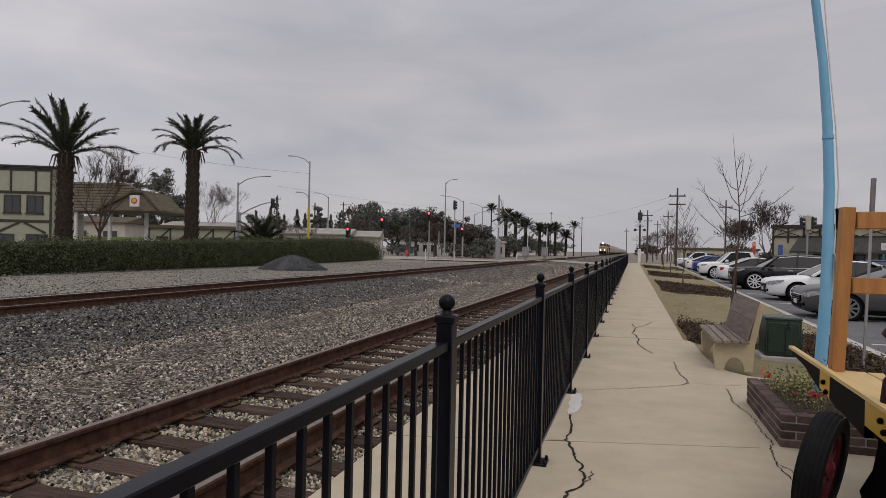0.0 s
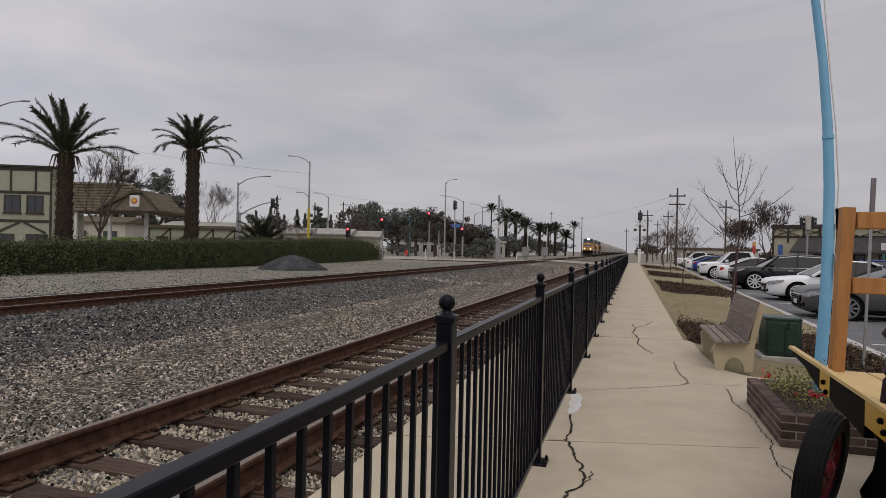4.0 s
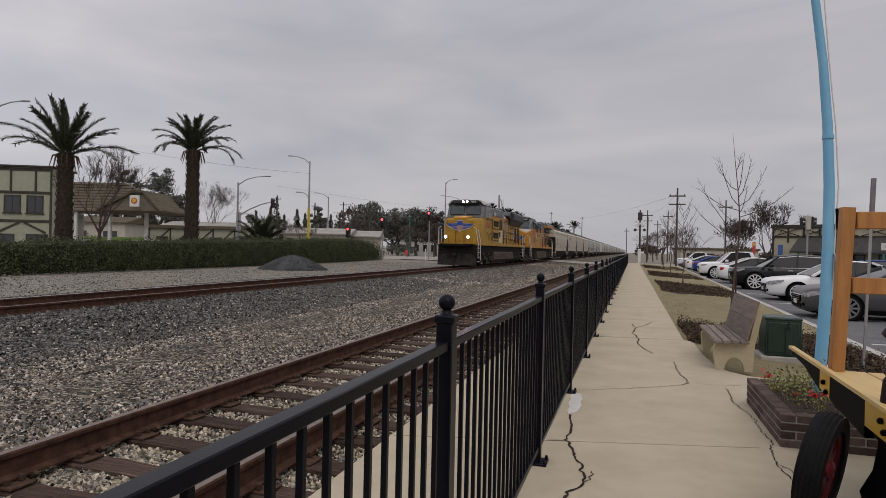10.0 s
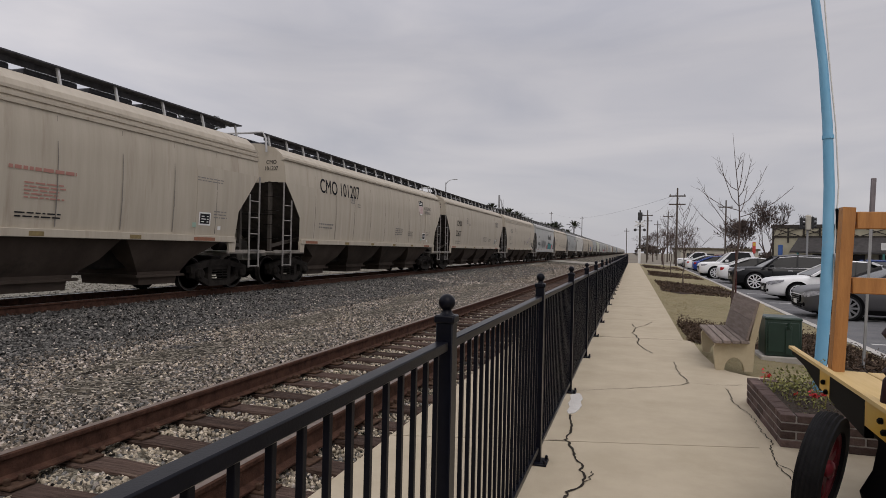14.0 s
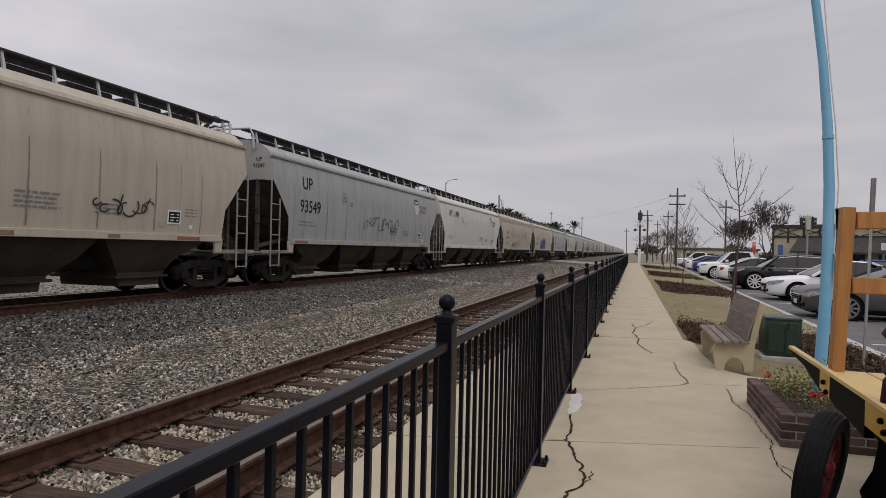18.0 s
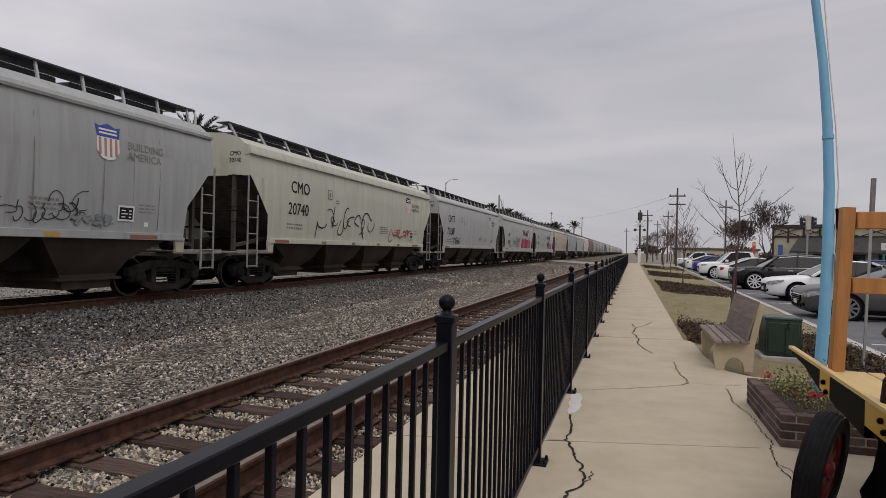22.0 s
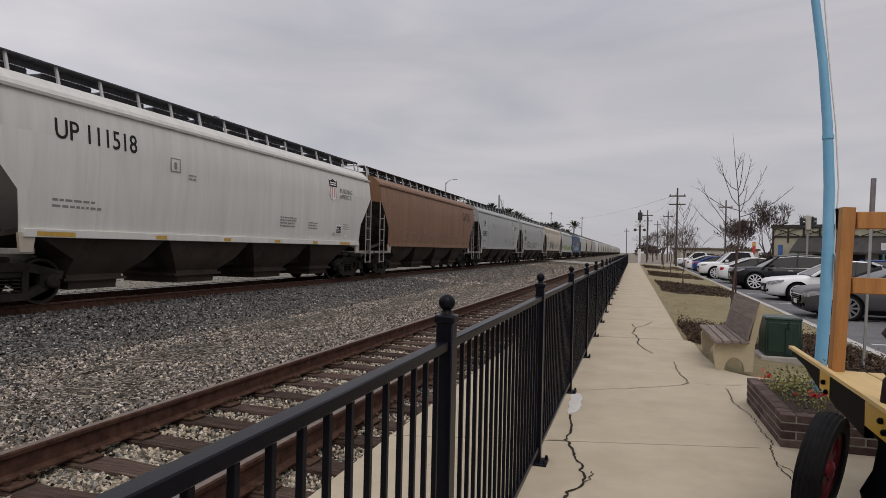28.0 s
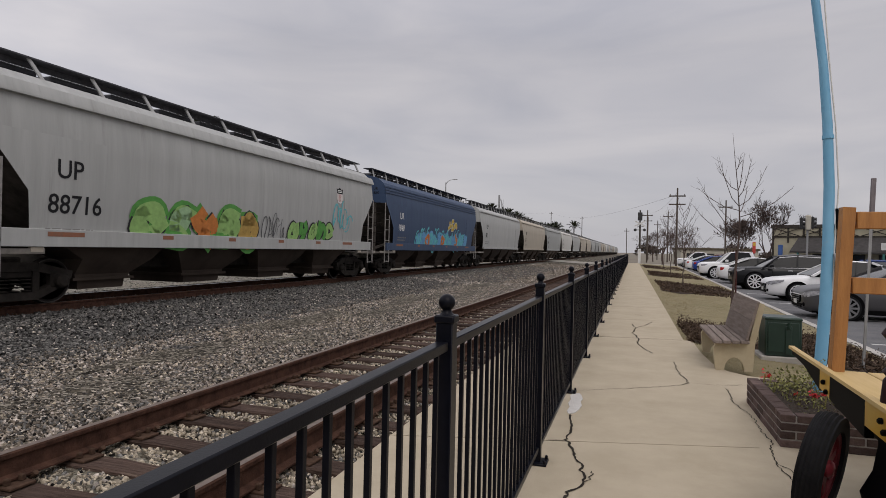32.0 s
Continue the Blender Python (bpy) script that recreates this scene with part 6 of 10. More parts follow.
for a, b, z0, z1, mt in ((5.25, 5.55, 4.0, 4.6, P_EG), (5.62, 5.98, 4.0, 4.6, P_ROOF), (6.05, 6.62, 4.02, 4.62, M_WORN), (6.7, 7.12, 4.02, 4.62, P_EG), (7.2, 7.62, 4.02, 4.6, M_NUMB), (7.68, 8.25, 4.02, 4.6, M_NUMB), (8.32, 8.62, 4.02, 4.6, P_EG), (8.98, 9.9, 4.1, 4.62, P_EG)):
    m = M().loft([[(1.458, a, z0), (1.458, b, z0), (1.418, b, z1 - 0.12), (1.418, a, z1 - 0.12)], [(1.476, a + 0.02, z0 + 0.02), (1.476, b - 0.02, z0 + 0.02), (1.436, b - 0.02, z1 - 0.14), (1.436, a + 0.02, z1 - 0.14)]])
    part("panel", m, mt, up)
for y in (5.58, 6.01, 6.66, 7.16, 8.28, 8.66, 8.94):
    part("panel_seam", M().bar((1.462, y, 4.0), (1.432, y, 4.5), 0.02, 0.03), M_NUMB, up)
part("rust_flash", M().add([(1.474, 8.7, 3.99), (1.474, 8.88, 3.99), (1.442, 8.86, 4.42), (1.442, 8.78, 4.42)], [(0, 1, 2, 3)]), P_RED, up, "red stripe turning upwards")
part("hood_antenna", M().tube([(1.1, 9.9, 4.6), (1.1, 10.2, 4.62)], 0.06, 8), M_NUMB, up)
part("red_stripe", M().box(1.44, 1.468, 5.1, 9.95, 3.93, 3.99), P_RED, e)
for a, b, c0, c1 in ((5.35, 7.75, 3.0, 3.72), (5.35, 7.75, 2.06, 2.78)):
    fr = M()
    fr.box(1.45, 1.55, a, b, c0, c0 + 0.13, 0.01), fr.box(1.45, 1.55, a, b, c1 - 0.13, c1, 0.01)
    fr.box(1.45, 1.549, a, a + 0.15, c0 + 0.131, c1 - 0.131), fr.box(1.45, 1.549, b - 0.12, b, c0 + 0.131, c1 - 0.131)
    q = part("intake_frame", fr, P_Y, e)
    part("intake_mesh", M().box(1.44, 1.475, a + 0.14, b - 0.11, c0 + 0.12, c1 - 0.12), M_TRUCKG, q, "dirty dark intake mesh")
    # brown strip painted in for the shadow line beside the intake frame
    part("frame_shadow_gap", M().box(1.455, 1.5, a - 0.02, a - 0.004, c0 - 0.03, c1 + 0.03), M_LATCH, q, "rust-brown strip for the shadow line beside the frame")
part("cabinet_seam", M().box(1.455, 1.47, 5.2, 5.22, 1.82, 3.9), M_LATCH, e)
part("cabinet_seam", M().box(1.455, 1.47, 2.9, 5.05, 3.58, 3.6), M_LATCH, e)
part("filter_door", plate(M(), 7.95, 9.35, 1.85, 2.86, 1.46), mat("cream primer", (0.5, 0.46, 0.33), 0.7), e, "unpainted cream access door")
part("filter_grille", plate(M(), 7.95, 9.35, 2.95, 3.8, 1.46), M_HOPGRIME, e)
part("door_screen", plate(M(), 8.05, 8.55, 2.35, 2.8, 1.474), M_TRUCKG, e, "small brown screen")
m = M().prism([(-0.95, 1.78), (-0.95, 4.15), (-0.8, 4.35), (-0.4, 4.45), (0.4, 4.45), (0.8, 4.35), (0.95, 4.15), (0.95, 1.78)], 9.9, 20.5)
part("long_hood", m, P_Y, e, "yellow engine hood with many doors")
part("hood_roof", M().prism([(-0.97, 4.12), (-0.81, 4.37), (-0.4, 4.47), (0.4, 4.47), (0.81, 4.37), (0.97, 4.12), (0.93, 4.1), (-0.93, 4.1)], 9.92, 14.2), M_GALV, e, "pale grey hood roof")
part("hood_box", M().box(-1.0, 1.0, 9.96, 11.45, 4.12, 4.68, 0.03), P_EG, e, "grey housing on the hood")
part("hood_stripe", M().box(0.955, 0.985, 9.96, 14.65, 4.04, 4.11), P_RED, e)
for k in range(11):
    part("hood_door", plate(M(), 10.15 + 0.92 * k, 10.98 + 0.92 * k, 1.95, 3.55 if k > 3 else 3.95, 0.95, 0.02), P_Y, e)
m = M().prism([(-1.5, 4.15), (-1.5, 4.65), (-1.25, 4.86), (1.25, 4.86), (1.5, 4.65), (1.5, 4.15), (0.97, 3.6), (-0.97, 3.6)], 14.7, 20.4)
part("radiator_housing", m, P_ROOF, e, "flared charcoal radiator housing")
# black sheet laid over the slanted, set-back underside
part("radiator_screen", M().add([(1.508, 14.85, 4.147), (0.976, 14.95, 3.594), (0.976, 18.9, 3.594), (1.508, 19.6, 4.147)], [(0, 1, 2, 3)]), M_NUMB, e, "black sheet on the slanted underside of the housing")
part("radiator_cowl", M().prism([(14.7, 4.86), (14.7, 4.1), (13.6, 4.4), (13.6, 4.48)], -1.2, 1.2, "x"), P_ROOF, e)
part("dark_door", plate(M(), 17.8, 18.6, 2.0, 3.4, 0.975), mat("brown-black screen", (0.04, 0.028, 0.02), 0.8), e)
part("dark_screen", plate(M(), 19.2, 20.35, 2.0, 3.3, 0.975), M_HOPGRIME, e)
part("rear_end_panel", M().add([(1.3, 20.42, 4.0), (0.98, 20.42, 3.55), (0.98, 19.5, 3.55), (1.02, 19.6, 3.62), (1.5, 20.3, 4.16)], [(0, 1, 2, 3, 4)]), P_Y, e, "yellow corner panel under the radiator")
for k in range(12):
    part("door_seam", M().box(0.95, 0.976, 10.09 + 0.92 * k, 10.12 + 0.92 * k, 1.9, 3.95 if k < 5 else 3.55), M_HOPGRIME, e)
part("bare_patch", M().add([(0.995, 11.43, 2.99), (0.995, 11.78, 2.99), (0.995, 11.8, 3.74), (0.995, 11.62, 3.8), (0.995, 11.43, 3.7)], [(0, 1, 2, 3, 4)]), M_LETW, e, "pale patch where the paint has come off")
waving_flag(e, 10.75, 13.9, 2.22, 3.84, 0.98, 0.0, 0.0, (P_OLDRED, P_OLDWHITE, P_OLDBLUE))
for k in range(11):
    y = 10.22 + 0.92 * k
    for z in ((2.3, 3.75) if k < 5 else (2.2, 3.35)):
        part("latch", M().box(0.965, 1.0, y, y + 0.07, z, z + 0.13, 0.006), M_LATCH, e)
        part("hinge", M().box(0.965, 0.995, y + 0.55, y + 0.6, z - 0.1, z + 0.12, 0.006), M_LATCH, e)
side_text(e, "BUILDING AMERICA", 0.17, M_LET, 14.85, 2.78, 0.85, 0.01, flat_x=0.975)
shield(e, 17.35, 2.3, 0.85, 0.975)
handrail(e, [(9.9, 3.3), (10.2, 2.9), (15, 2.85), (20.9, 2.75)], 1.42, [(10.2 + 1.52 * k, 2.88 - 0.02 * k) for k in range(8)], 1.75, M_UNDER)
m = M()
for k in range(3):
    m.lathe([(0.03, -0.3), (0.04, 0.1), (0.12, 0.32)], 10, pose(0.15 * (k - 1), 12.9, 4.72, 90 if k != 1 else -90, 0, 0))
m.box(-0.3, 0.3, 12.8, 13.0, 4.44, 4.72, 0.02)
part("air_horn", m, M_NUMB, e, "cluster of black air horns")
part("antenna", M().tube([(0.3, 4.2, 4.86), (0.3, 4.2, 5.0), (0.25, 4.3, 5.03)], 0.03, 6).lathe([(0.12, 4.88), (0.12, 4.95), (0.02, 4.98)], 12, pose(-0.3, 3.6, 0)), M_NUMB, e)
TRAIN.append((e, 0.0))

# the second engine
e = thing("locomotive", (0, 0, 0), "orange-yellow second diesel locomotive, unlit headlights, numbered 2609", "locomotive")
engine_base(e, 21.2, (6.4, 14.2), (3.5, 17.5), [(0.5, 0.25), (1.25, 0.25), (1.45, 0.45), (1.45, 1.25), (0.5, 1.25)], P_Y2)


def ridged(y, w, zs, zr):
    """A nose section with a raised middle."""
    return [(w, y, 1.78), (w, y, zs), (0.32, y, zr), (-0.32, y, zr), (-w, y, zs), (-w, y, 1.78)]


part("nose", M().loft([ridged(0.62, 0.95, 3.12, 3.45), ridged(0.8, 1.12, 3.2, 3.56), ridged(1.35, 1.44, 3.42, 3.62), ridged(2.3, 1.46, 3.74, 3.76)]), P_Y2, e, "ridged orange-yellow nose")
# the sky's pale reflection on the nose top is put into this sheet's colour
part("nose_top", M().add([(1.0, 0.83, 3.27), (0.3, 0.83, 3.585), (-0.3, 0.83, 3.585), (-1.0, 0.83, 3.27), (-1.38, 1.38, 3.45), (-0.3, 1.38, 3.645), (0.3, 1.38, 3.645), (1.38, 1.38, 3.45), (1.42, 1.74, 3.61), (0.3, 1.74, 3.69), (-0.3, 1.74, 3.69), (-1.42, 1.74, 3.61)], [(0, 7, 6, 1), (1, 6, 5, 2), (2, 5, 4, 3), (7, 8, 9, 6), (6, 9, 10, 5), (5, 10, 11, 4)]), M_WORN, e, "nose top with the sky reflection painted pale")
part("lamp_plate", M().box(-0.16, 0.16, 0.56, 0.7, 3.0, 3.5, 0.02), M_NUMB, e, "black headlamp plate")
m = M().loft([ring_box(2.0, 1.46, 1.78, 3.75, 1.46), ring_box(4.6, 1.48, 1.78, 3.78, 1.48)])
part("cab", m, P_Y2, e)
m = M().loft([ring_box(1.75, 1.3, 3.55, 3.68, 1.25), ring_box(2.3, 1.38, 3.6, 4.72, 1.1), ring_box(2.5, 1.4, 3.7, 4.9, 1.1), ring_box(4.6, 1.48, 3.74, 4.92, 1.18)])
part("cab_top", m, P_EG, e, "grey upper half of the cab")
part("cab_stripe", M().box(1.46, 1.492, 2.5, 2.85, 3.7, 3.8), P_RED, e)
part("cab_roof", M().prism([(-1.3, 4.8), (-1.1, 4.97), (1.1, 4.97), (1.3, 4.8), (1.1, 4.9), (-1.1, 4.9)], 2.3, 4.7), P_EG, e)
part("cab_brow", M().loft([ring_box(2.28, 1.12, 4.5, 4.74, 1.0), ring_box(2.52, 1.3, 4.56, 4.92, 1.1), ring_box(4.62, 1.36, 4.62, 4.94, 1.15)]), P_EG, e, "grey cab roof")
windscreen(e, 1.735, 3.8, 4.46, 1.12, 0.355)
side_windows(e, ((2.75, 3.05), (3.15, 3.95), (4.05, 4.4)), 3.72, 4.45, 1.48, P_ROOF)
part("sun_visor", M().add([(1.49, 2.95, 4.5), (1.49, 4.05, 4.5), (1.78, 4.0, 4.22), (1.78, 3.1, 4.22), (1.49, 2.95, 4.53), (1.49, 4.05, 4.53), (1.79, 4.0, 4.25), (1.79, 3.1, 4.25)], [(0, 1, 2, 3), (7, 6, 5, 4), (0, 4, 5, 1), (1, 5, 6, 2), (2, 6, 7, 3), (3, 7, 4, 0)]), P_EG, e, "grey sun visor over the cab window")
part("number_board", M().box(-1.05, -0.35, 2.1, 2.4, 4.62, 4.86, 0.01), M_NUMB, e)
part("number_board", M().box(0.35, 1.05, 2.1, 2.4, 4.62, 4.86, 0.01), M_NUMB, e)
lettering("lettering", "2609", 0.16, M_LETW, e, Matrix(((1, 0, 0, 0.7), (0, 0, -1, 2.095), (0, 1, 0, 4.74), (0, 0, 0, 1))), 0.8)
for z in (3.37, 3.13):
    part("headlight", M().lathe([(0.07, 0), (0.07, 0.04), (0.06, 0.05), (0.01, 0.06)], 16, pose(0, 0.56, z, 90, 0, 0)), M_HRAIL, e, "round unlit headlamp")
lamp_pair(e, 0.62, 0.85, 2.0, 0.11, False, "ditch_light")
wing_emblem(e, 0.6, 2.5, 0.98, 0.42)
side_text(e, "2609", 0.48, P_RED, 2.45, 3.05, 1.0, 0.04, flat_x=1.48)
m = M().loft([ring_box(4.6, 1.48, 1.78, 3.8, 1.48), ring_box(9.0, 1.48, 1.78, 3.8, 1.48)])
part("equipment_hood", m, P_Y2, e, "wide orange-yellow hood behind the cab")
m = M().loft([ring_box(4.62, 1.47, 3.78, 4.68, 1.2), ring_box(8.3, 1.47, 3.78, 4.68, 1.2)])
up = part("upper_hood", m, P_EG, e, "grey upper hood with black louvres")
part("rear_upper_hood", M().loft([ring_box(8.3, 1.472, 3.78, 4.685, 1.2), ring_box(9.3, 1.472, 3.78, 4.685, 1.2)]), P_EG, e, "grey upper hood")
for a, b in ((4.8, 5.7), (5.9, 6.8), (7.0, 7.9)):
    louvre(up, a, b, 3.9, 4.48, 1.468, 6, "hood_grille")
part("hood_window", M().box(1.46, 1.482, 8.55, 9.1, 3.85, 4.4), M_NUMB, e, "dark opening")
for y in (4.75, 5.85, 7.0, 8.4):
    part("strap", M().bar((1.52, y, 3.4), (1.52, y, 4.45), 0.08, 0.12), M_NUMB, e)
part("red_stripe", M().box(1.45, 1.485, 4.62, 9.3, 3.72, 3.79), P_RED, e)
part("side_rail", M().tube([(1.55, 4.7, 4.25), (1.55, 9.4, 4.05)], 0.02, 6), M_GALV, e)
part("seam", M().box(1.47, 1.488, 4.7, 7.6, 2.42, 2.45), M_LATCH, e)
part("seam", M().box(1.47, 1.488, 2.2, 4.6, 2.78, 2.81), M_LATCH, e)
part("seam", M().box(1.47, 1.488, 4.62, 4.64, 1.8, 3.7), M_LATCH, e)
for y in (5.4, 5.8, 6.5, 6.8, 7.4):
    part("bare_spot", M().box(1.475, 1.487, y, y + 0.1, 2.02, 2.12, 0.004), M_WORN, e)
part("dark_vent", plate(M(), 3.3, 3.75, 2.1, 2.65, 1.48), M_HOPGRIME, e)
shield(e, 5.0, 2.7, 0.8, 1.485)
side_text(e, "BUILDING AMERICA", 0.19, M_LET, 5.6, 2.98, 0.85, 0.01, flat_x=1.482)
m = M().prism([(-1.0, 1.78), (-1.0, 4.2), (-0.85, 4.3), (0.85, 4.3), (1.0, 4.2), (1.0, 1.78)], 9.0, 20.6)
part("long_hood", m, P_Y2, e, "orange-yellow engine hood")
part("grey_hood_top", M().prism([(-1.02, 4.0), (-1.02, 4.55), (-0.85, 4.68), (0.85, 4.68), (1.02, 4.55), (1.02, 4.0)], 9.0, 14.7), P_EG, e)
part("hood_stripe", M().box(1.0, 1.03, 9.05, 14.7, 3.93, 4.02), P_RED, e)
part("exhaust_housing", M().box(-0.9, 0.9, 12.3, 14.4, 4.6, 4.95, 0.05), P_EG, e)
for k in range(11):
    part("hood_door", plate(M(), 9.2 + 0.95 * k, 10.05 + 0.95 * k, 1.95, 3.8 if k < 5 else 3.3, 1.0, 0.02), P_Y2, e)
m = M().prism([(-1.52, 4.55), (-1.52, 4.68), (-1.3, 4.88), (1.3, 4.88), (1.52, 4.68), (1.52, 4.55)], 14.7, 21.0)
part("radiator_roof", m, P_EG, e, "overhanging grey radiator roof with a red stripe")
part("roof_lip", M().prism([(-1.52, 4.34), (-1.52, 4.548), (1.52, 4.548), (1.52, 4.34), (1.35, 4.28), (-1.35, 4.28)], 14.7, 21.0), P_Y2, e, "orange-yellow lip under the radiator roof")
part("roof_stripe", M().box(1.5, 1.535, 14.7, 21.0, 4.52, 4.62), P_RED, e)
part("radiator_core", M().box(-1.02, 1.02, 14.6, 20.6, 3.6, 4.3), M_NUMB, e)
louvre(e, 14.9, 16.3, 3.72, 4.12, 1.03, 4, "side_louvre")
louvre(e, 14.9, 16.3, 3.12, 3.5, 1.03, 4, "side_louvre")
for k in range(12):
    part("door_seam", M().box(1.0, 1.026, 9.115 + 0.95 * k, 9.145 + 0.95 * k, 1.9, 3.85 if k < 6 else 3.35), M_HOPGRIME, e)
for k in range(6):
    part("roof_brace", M().bar((1.4, 14.8 + k, 4.3), (1.02, 14.8 + k, 3.6), 0.06, 0.06), M_NUMB, e)
for a, b in ((15.6, 16.3), (16.7, 17.4), (17.7, 18.4), (18.7, 19.3), (19.6, 20.3)):
    part("dark_door", plate(M(), a, b, 2.1, 3.3, 1.02), M_HOPGRIME, e)
waving_flag(e, 11.1, 14.15, 2.42, 3.75, 1.03, -0.3, 1.3, (P_FRED, P_FWHITE, P_FBLUE))
handrail(e, [(9.2, 3.0), (14, 2.85), (20.9, 2.75)], 1.42, [(9.4 + 1.42 * k, 2.95 - 0.02 * k) for k in range(9)], 1.75, M_UNDER)
TRAIN.append((e, 23.8))

# ---- beyond the main line ----
M_LEAF = mat("hedge leaf", (0.055, 0.064, 0.03), 0.75, 0, (0.105, 0.112, 0.056), 3, per=0.5, island=True, spec=0.2, grime=(0.1, 0.085, 0.05), gscale=0.8, gpos=0.56)
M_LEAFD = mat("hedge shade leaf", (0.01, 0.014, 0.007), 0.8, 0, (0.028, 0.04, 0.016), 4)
M_OAK = mat("grey-green foliage", (0.085, 0.089, 0.077), 0.8, 0, (0.15, 0.154, 0.135), 0.4, per=0.45, island=True)
M_RUST = mat("winter foliage", (0.07, 0.055, 0.047), 0.85, 0, (0.105, 0.085, 0.072), 0.4, per=0.4, island=True)
M_FROND = mat("palm frond", (0.035, 0.042, 0.024), 0.6, 0, (0.07, 0.075, 0.048), 1.5, per=0.5, island=True, spec=0.25)
M_DRYF = mat("dry palm skirt", (0.06, 0.04, 0.024), 0.9, 0, (0.1, 0.068, 0.04), 4, per=0.4, island=True)
M_PTRUNK = mat("palm trunk", (0.03, 0.023, 0.018), 0.95, 0, (0.075, 0.058, 0.045), 9, 0.9, 14, per=0.3)
M_BARK = mat("bark", (0.06, 0.048, 0.042), 0.95, 0, (0.11, 0.09, 0.08), 12, 0.5, 40)
M_TWIG = mat("twigs", (0.078, 0.057, 0.05), 0.95, 0, (0.11, 0.082, 0.072), 12)
M_STUCCO = mat("pale green stucco", (0.30, 0.31, 0.235), 0.95, 0, (0.36, 0.37, 0.28), 2, 0.2, 60)
M_BEAM = mat("dark timber", (0.045, 0.04, 0.034), 0.8, 0, (0.075, 0.065, 0.055), 5)
M_WIN = mat("dark window glass", (0.03, 0.035, 0.042), 0.1, spec=0.7)
M_SHING = mat("brown shingles", (0.085, 0.072, 0.05), 0.95, 0, (0.145, 0.122, 0.088), 1.5, 0.5, 14, stretch=(0.4, 0.4, 4))
M_WHITE = mat("white paint", (0.68, 0.67, 0.64), 0.7, 0, (0.6, 0.59, 0.56), 2)
M_CREAM = mat("cream wall", (0.48, 0.45, 0.38), 0.9, 0, (0.4, 0.38, 0.32), 1)
M_POLE = mat("galvanised pole", (0.28, 0.28, 0.28), 0.5, 0.4, (0.34, 0.34, 0.34), 3)
M_YPOLE = mat("yellow-painted pole", (0.5, 0.38, 0.03), 0.6, 0, (0.42, 0.31, 0.03), 3)
M_TEAL = mat("teal pole", (0.04, 0.17, 0.16), 0.6)
M_WOODP = mat("weathered utility pole", (0.07, 0.055, 0.045), 0.95, 0, (0.12, 0.1, 0.085), 6, 0.4, 30)
M_REDL = mat("red signal lens", (0.6, 0.03, 0.03), 0.3, emit=((1.0, 0.05, 0.06), 5.0))
M_DARKL = mat("dark signal lens", (0.03, 0.03, 0.03), 0.3)
M_GABLE = mat("brown gable boards", (0.16, 0.135, 0.105), 0.9, 0, (0.2, 0.17, 0.135), 3)
M_BANK = mat("green bank", (0.06, 0.1, 0.02), 0.9, 0, (0.1, 0.14, 0.04), 2)
M_PALEROOF = mat("pale weathered roof", (0.26, 0.245, 0.22), 0.85, 0, (0.36, 0.345, 0.31), 0.8, 0.1, 30, grime=(0.2, 0.18, 0.15), gscale=0.7)
M_SIGRED = mat("red panel", (0.5, 0.05, 0.04), 0.6)
M_SIGYEL = mat("yellow panel", (0.6, 0.42, 0.05), 0.6)
M_SIGBLUE = mat("blue panel", (0.06, 0.14, 0.38), 0.6)


def leaf_cards(name, pos, size, material, parent, narrow=1.0, kind="stuff"):
    """Many small bent leaf clumps."""
    base = M().add([(-0.5, 0, 0.0), (0, -0.5 * narrow, 0.12), (0.5, 0, 0.0), (0, 0.5 * narrow, 0.12)], [(0, 1, 2, 3)])
    ob = strew(name, base, spin_mats(pos, size), material, parent)
    return tagged(ob, kind=kind)


# clipped hedge along the street
def hedge_line(y):
    return float(np.interp(y, [0, 30, 55, 85], [-29.5, -29.0, -30.6, -34.0]))


def hedge_end(y):
    """The hedge grows lower and rounder towards its far end."""
    return float(np.interp(y, [0, 64, 70, 75, 78], [1, 1, 0.9, 0.72, 0.3]))


hedge = thing("hedge", (0, 0, 0), "long dense dark green hedge with an uneven top", "hedge")
core, rings = M(), []
for y in np.arange(0, 78, 1.0):
    x, h = hedge_line(y), (0.55 + 0.0225 * y) * hedge_end(y) + 0.16 * noise.noise((y * 0.5, 3, 0))
    b = 0.15 * noise.noise((y * 0.7, 7, 0))
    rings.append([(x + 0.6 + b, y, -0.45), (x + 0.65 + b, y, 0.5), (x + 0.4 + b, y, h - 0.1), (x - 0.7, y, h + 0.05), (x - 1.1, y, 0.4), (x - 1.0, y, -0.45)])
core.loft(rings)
# the core is near-black: shade among the leaves put into its colour
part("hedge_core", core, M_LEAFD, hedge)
n = 60000
yy = rs.uniform(0, 78, n)
xx = np.array([hedge_line(y) for y in yy])
side = rs.uniform(0, 1, n)
hh = (0.55 + 0.0225 * yy) * np.array([hedge_end(y) for y in yy]) + 0.48 * np.array([noise.noise((y * 0.5, 3, 0)) for y in yy]) + 0.3 * np.array([noise.noise((y * 2.2, 9, 0)) for y in yy])
px_ = np.where(side < 0.68, xx + 1.0 + rs.normal(0, 0.1, n) - 0.25 * rs.uniform(0, 1, n), xx + rs.uniform(-0.8, 0.9, n))
pz_ = np.where(side < 0.68, -0.4 + (hh + 0.45) * rs.uniform(0, 1, n), hh + rs.normal(0.03, 0.09, n))
px_ = px_ + np.array([0.34 * noise.noise((y * 0.85, z * 1.1, 4.0)) + 0.16 * noise.noise((y * 2.4, z * 2.4, 8.0)) for y, z in zip(yy, pz_)]) * (side < 0.68)
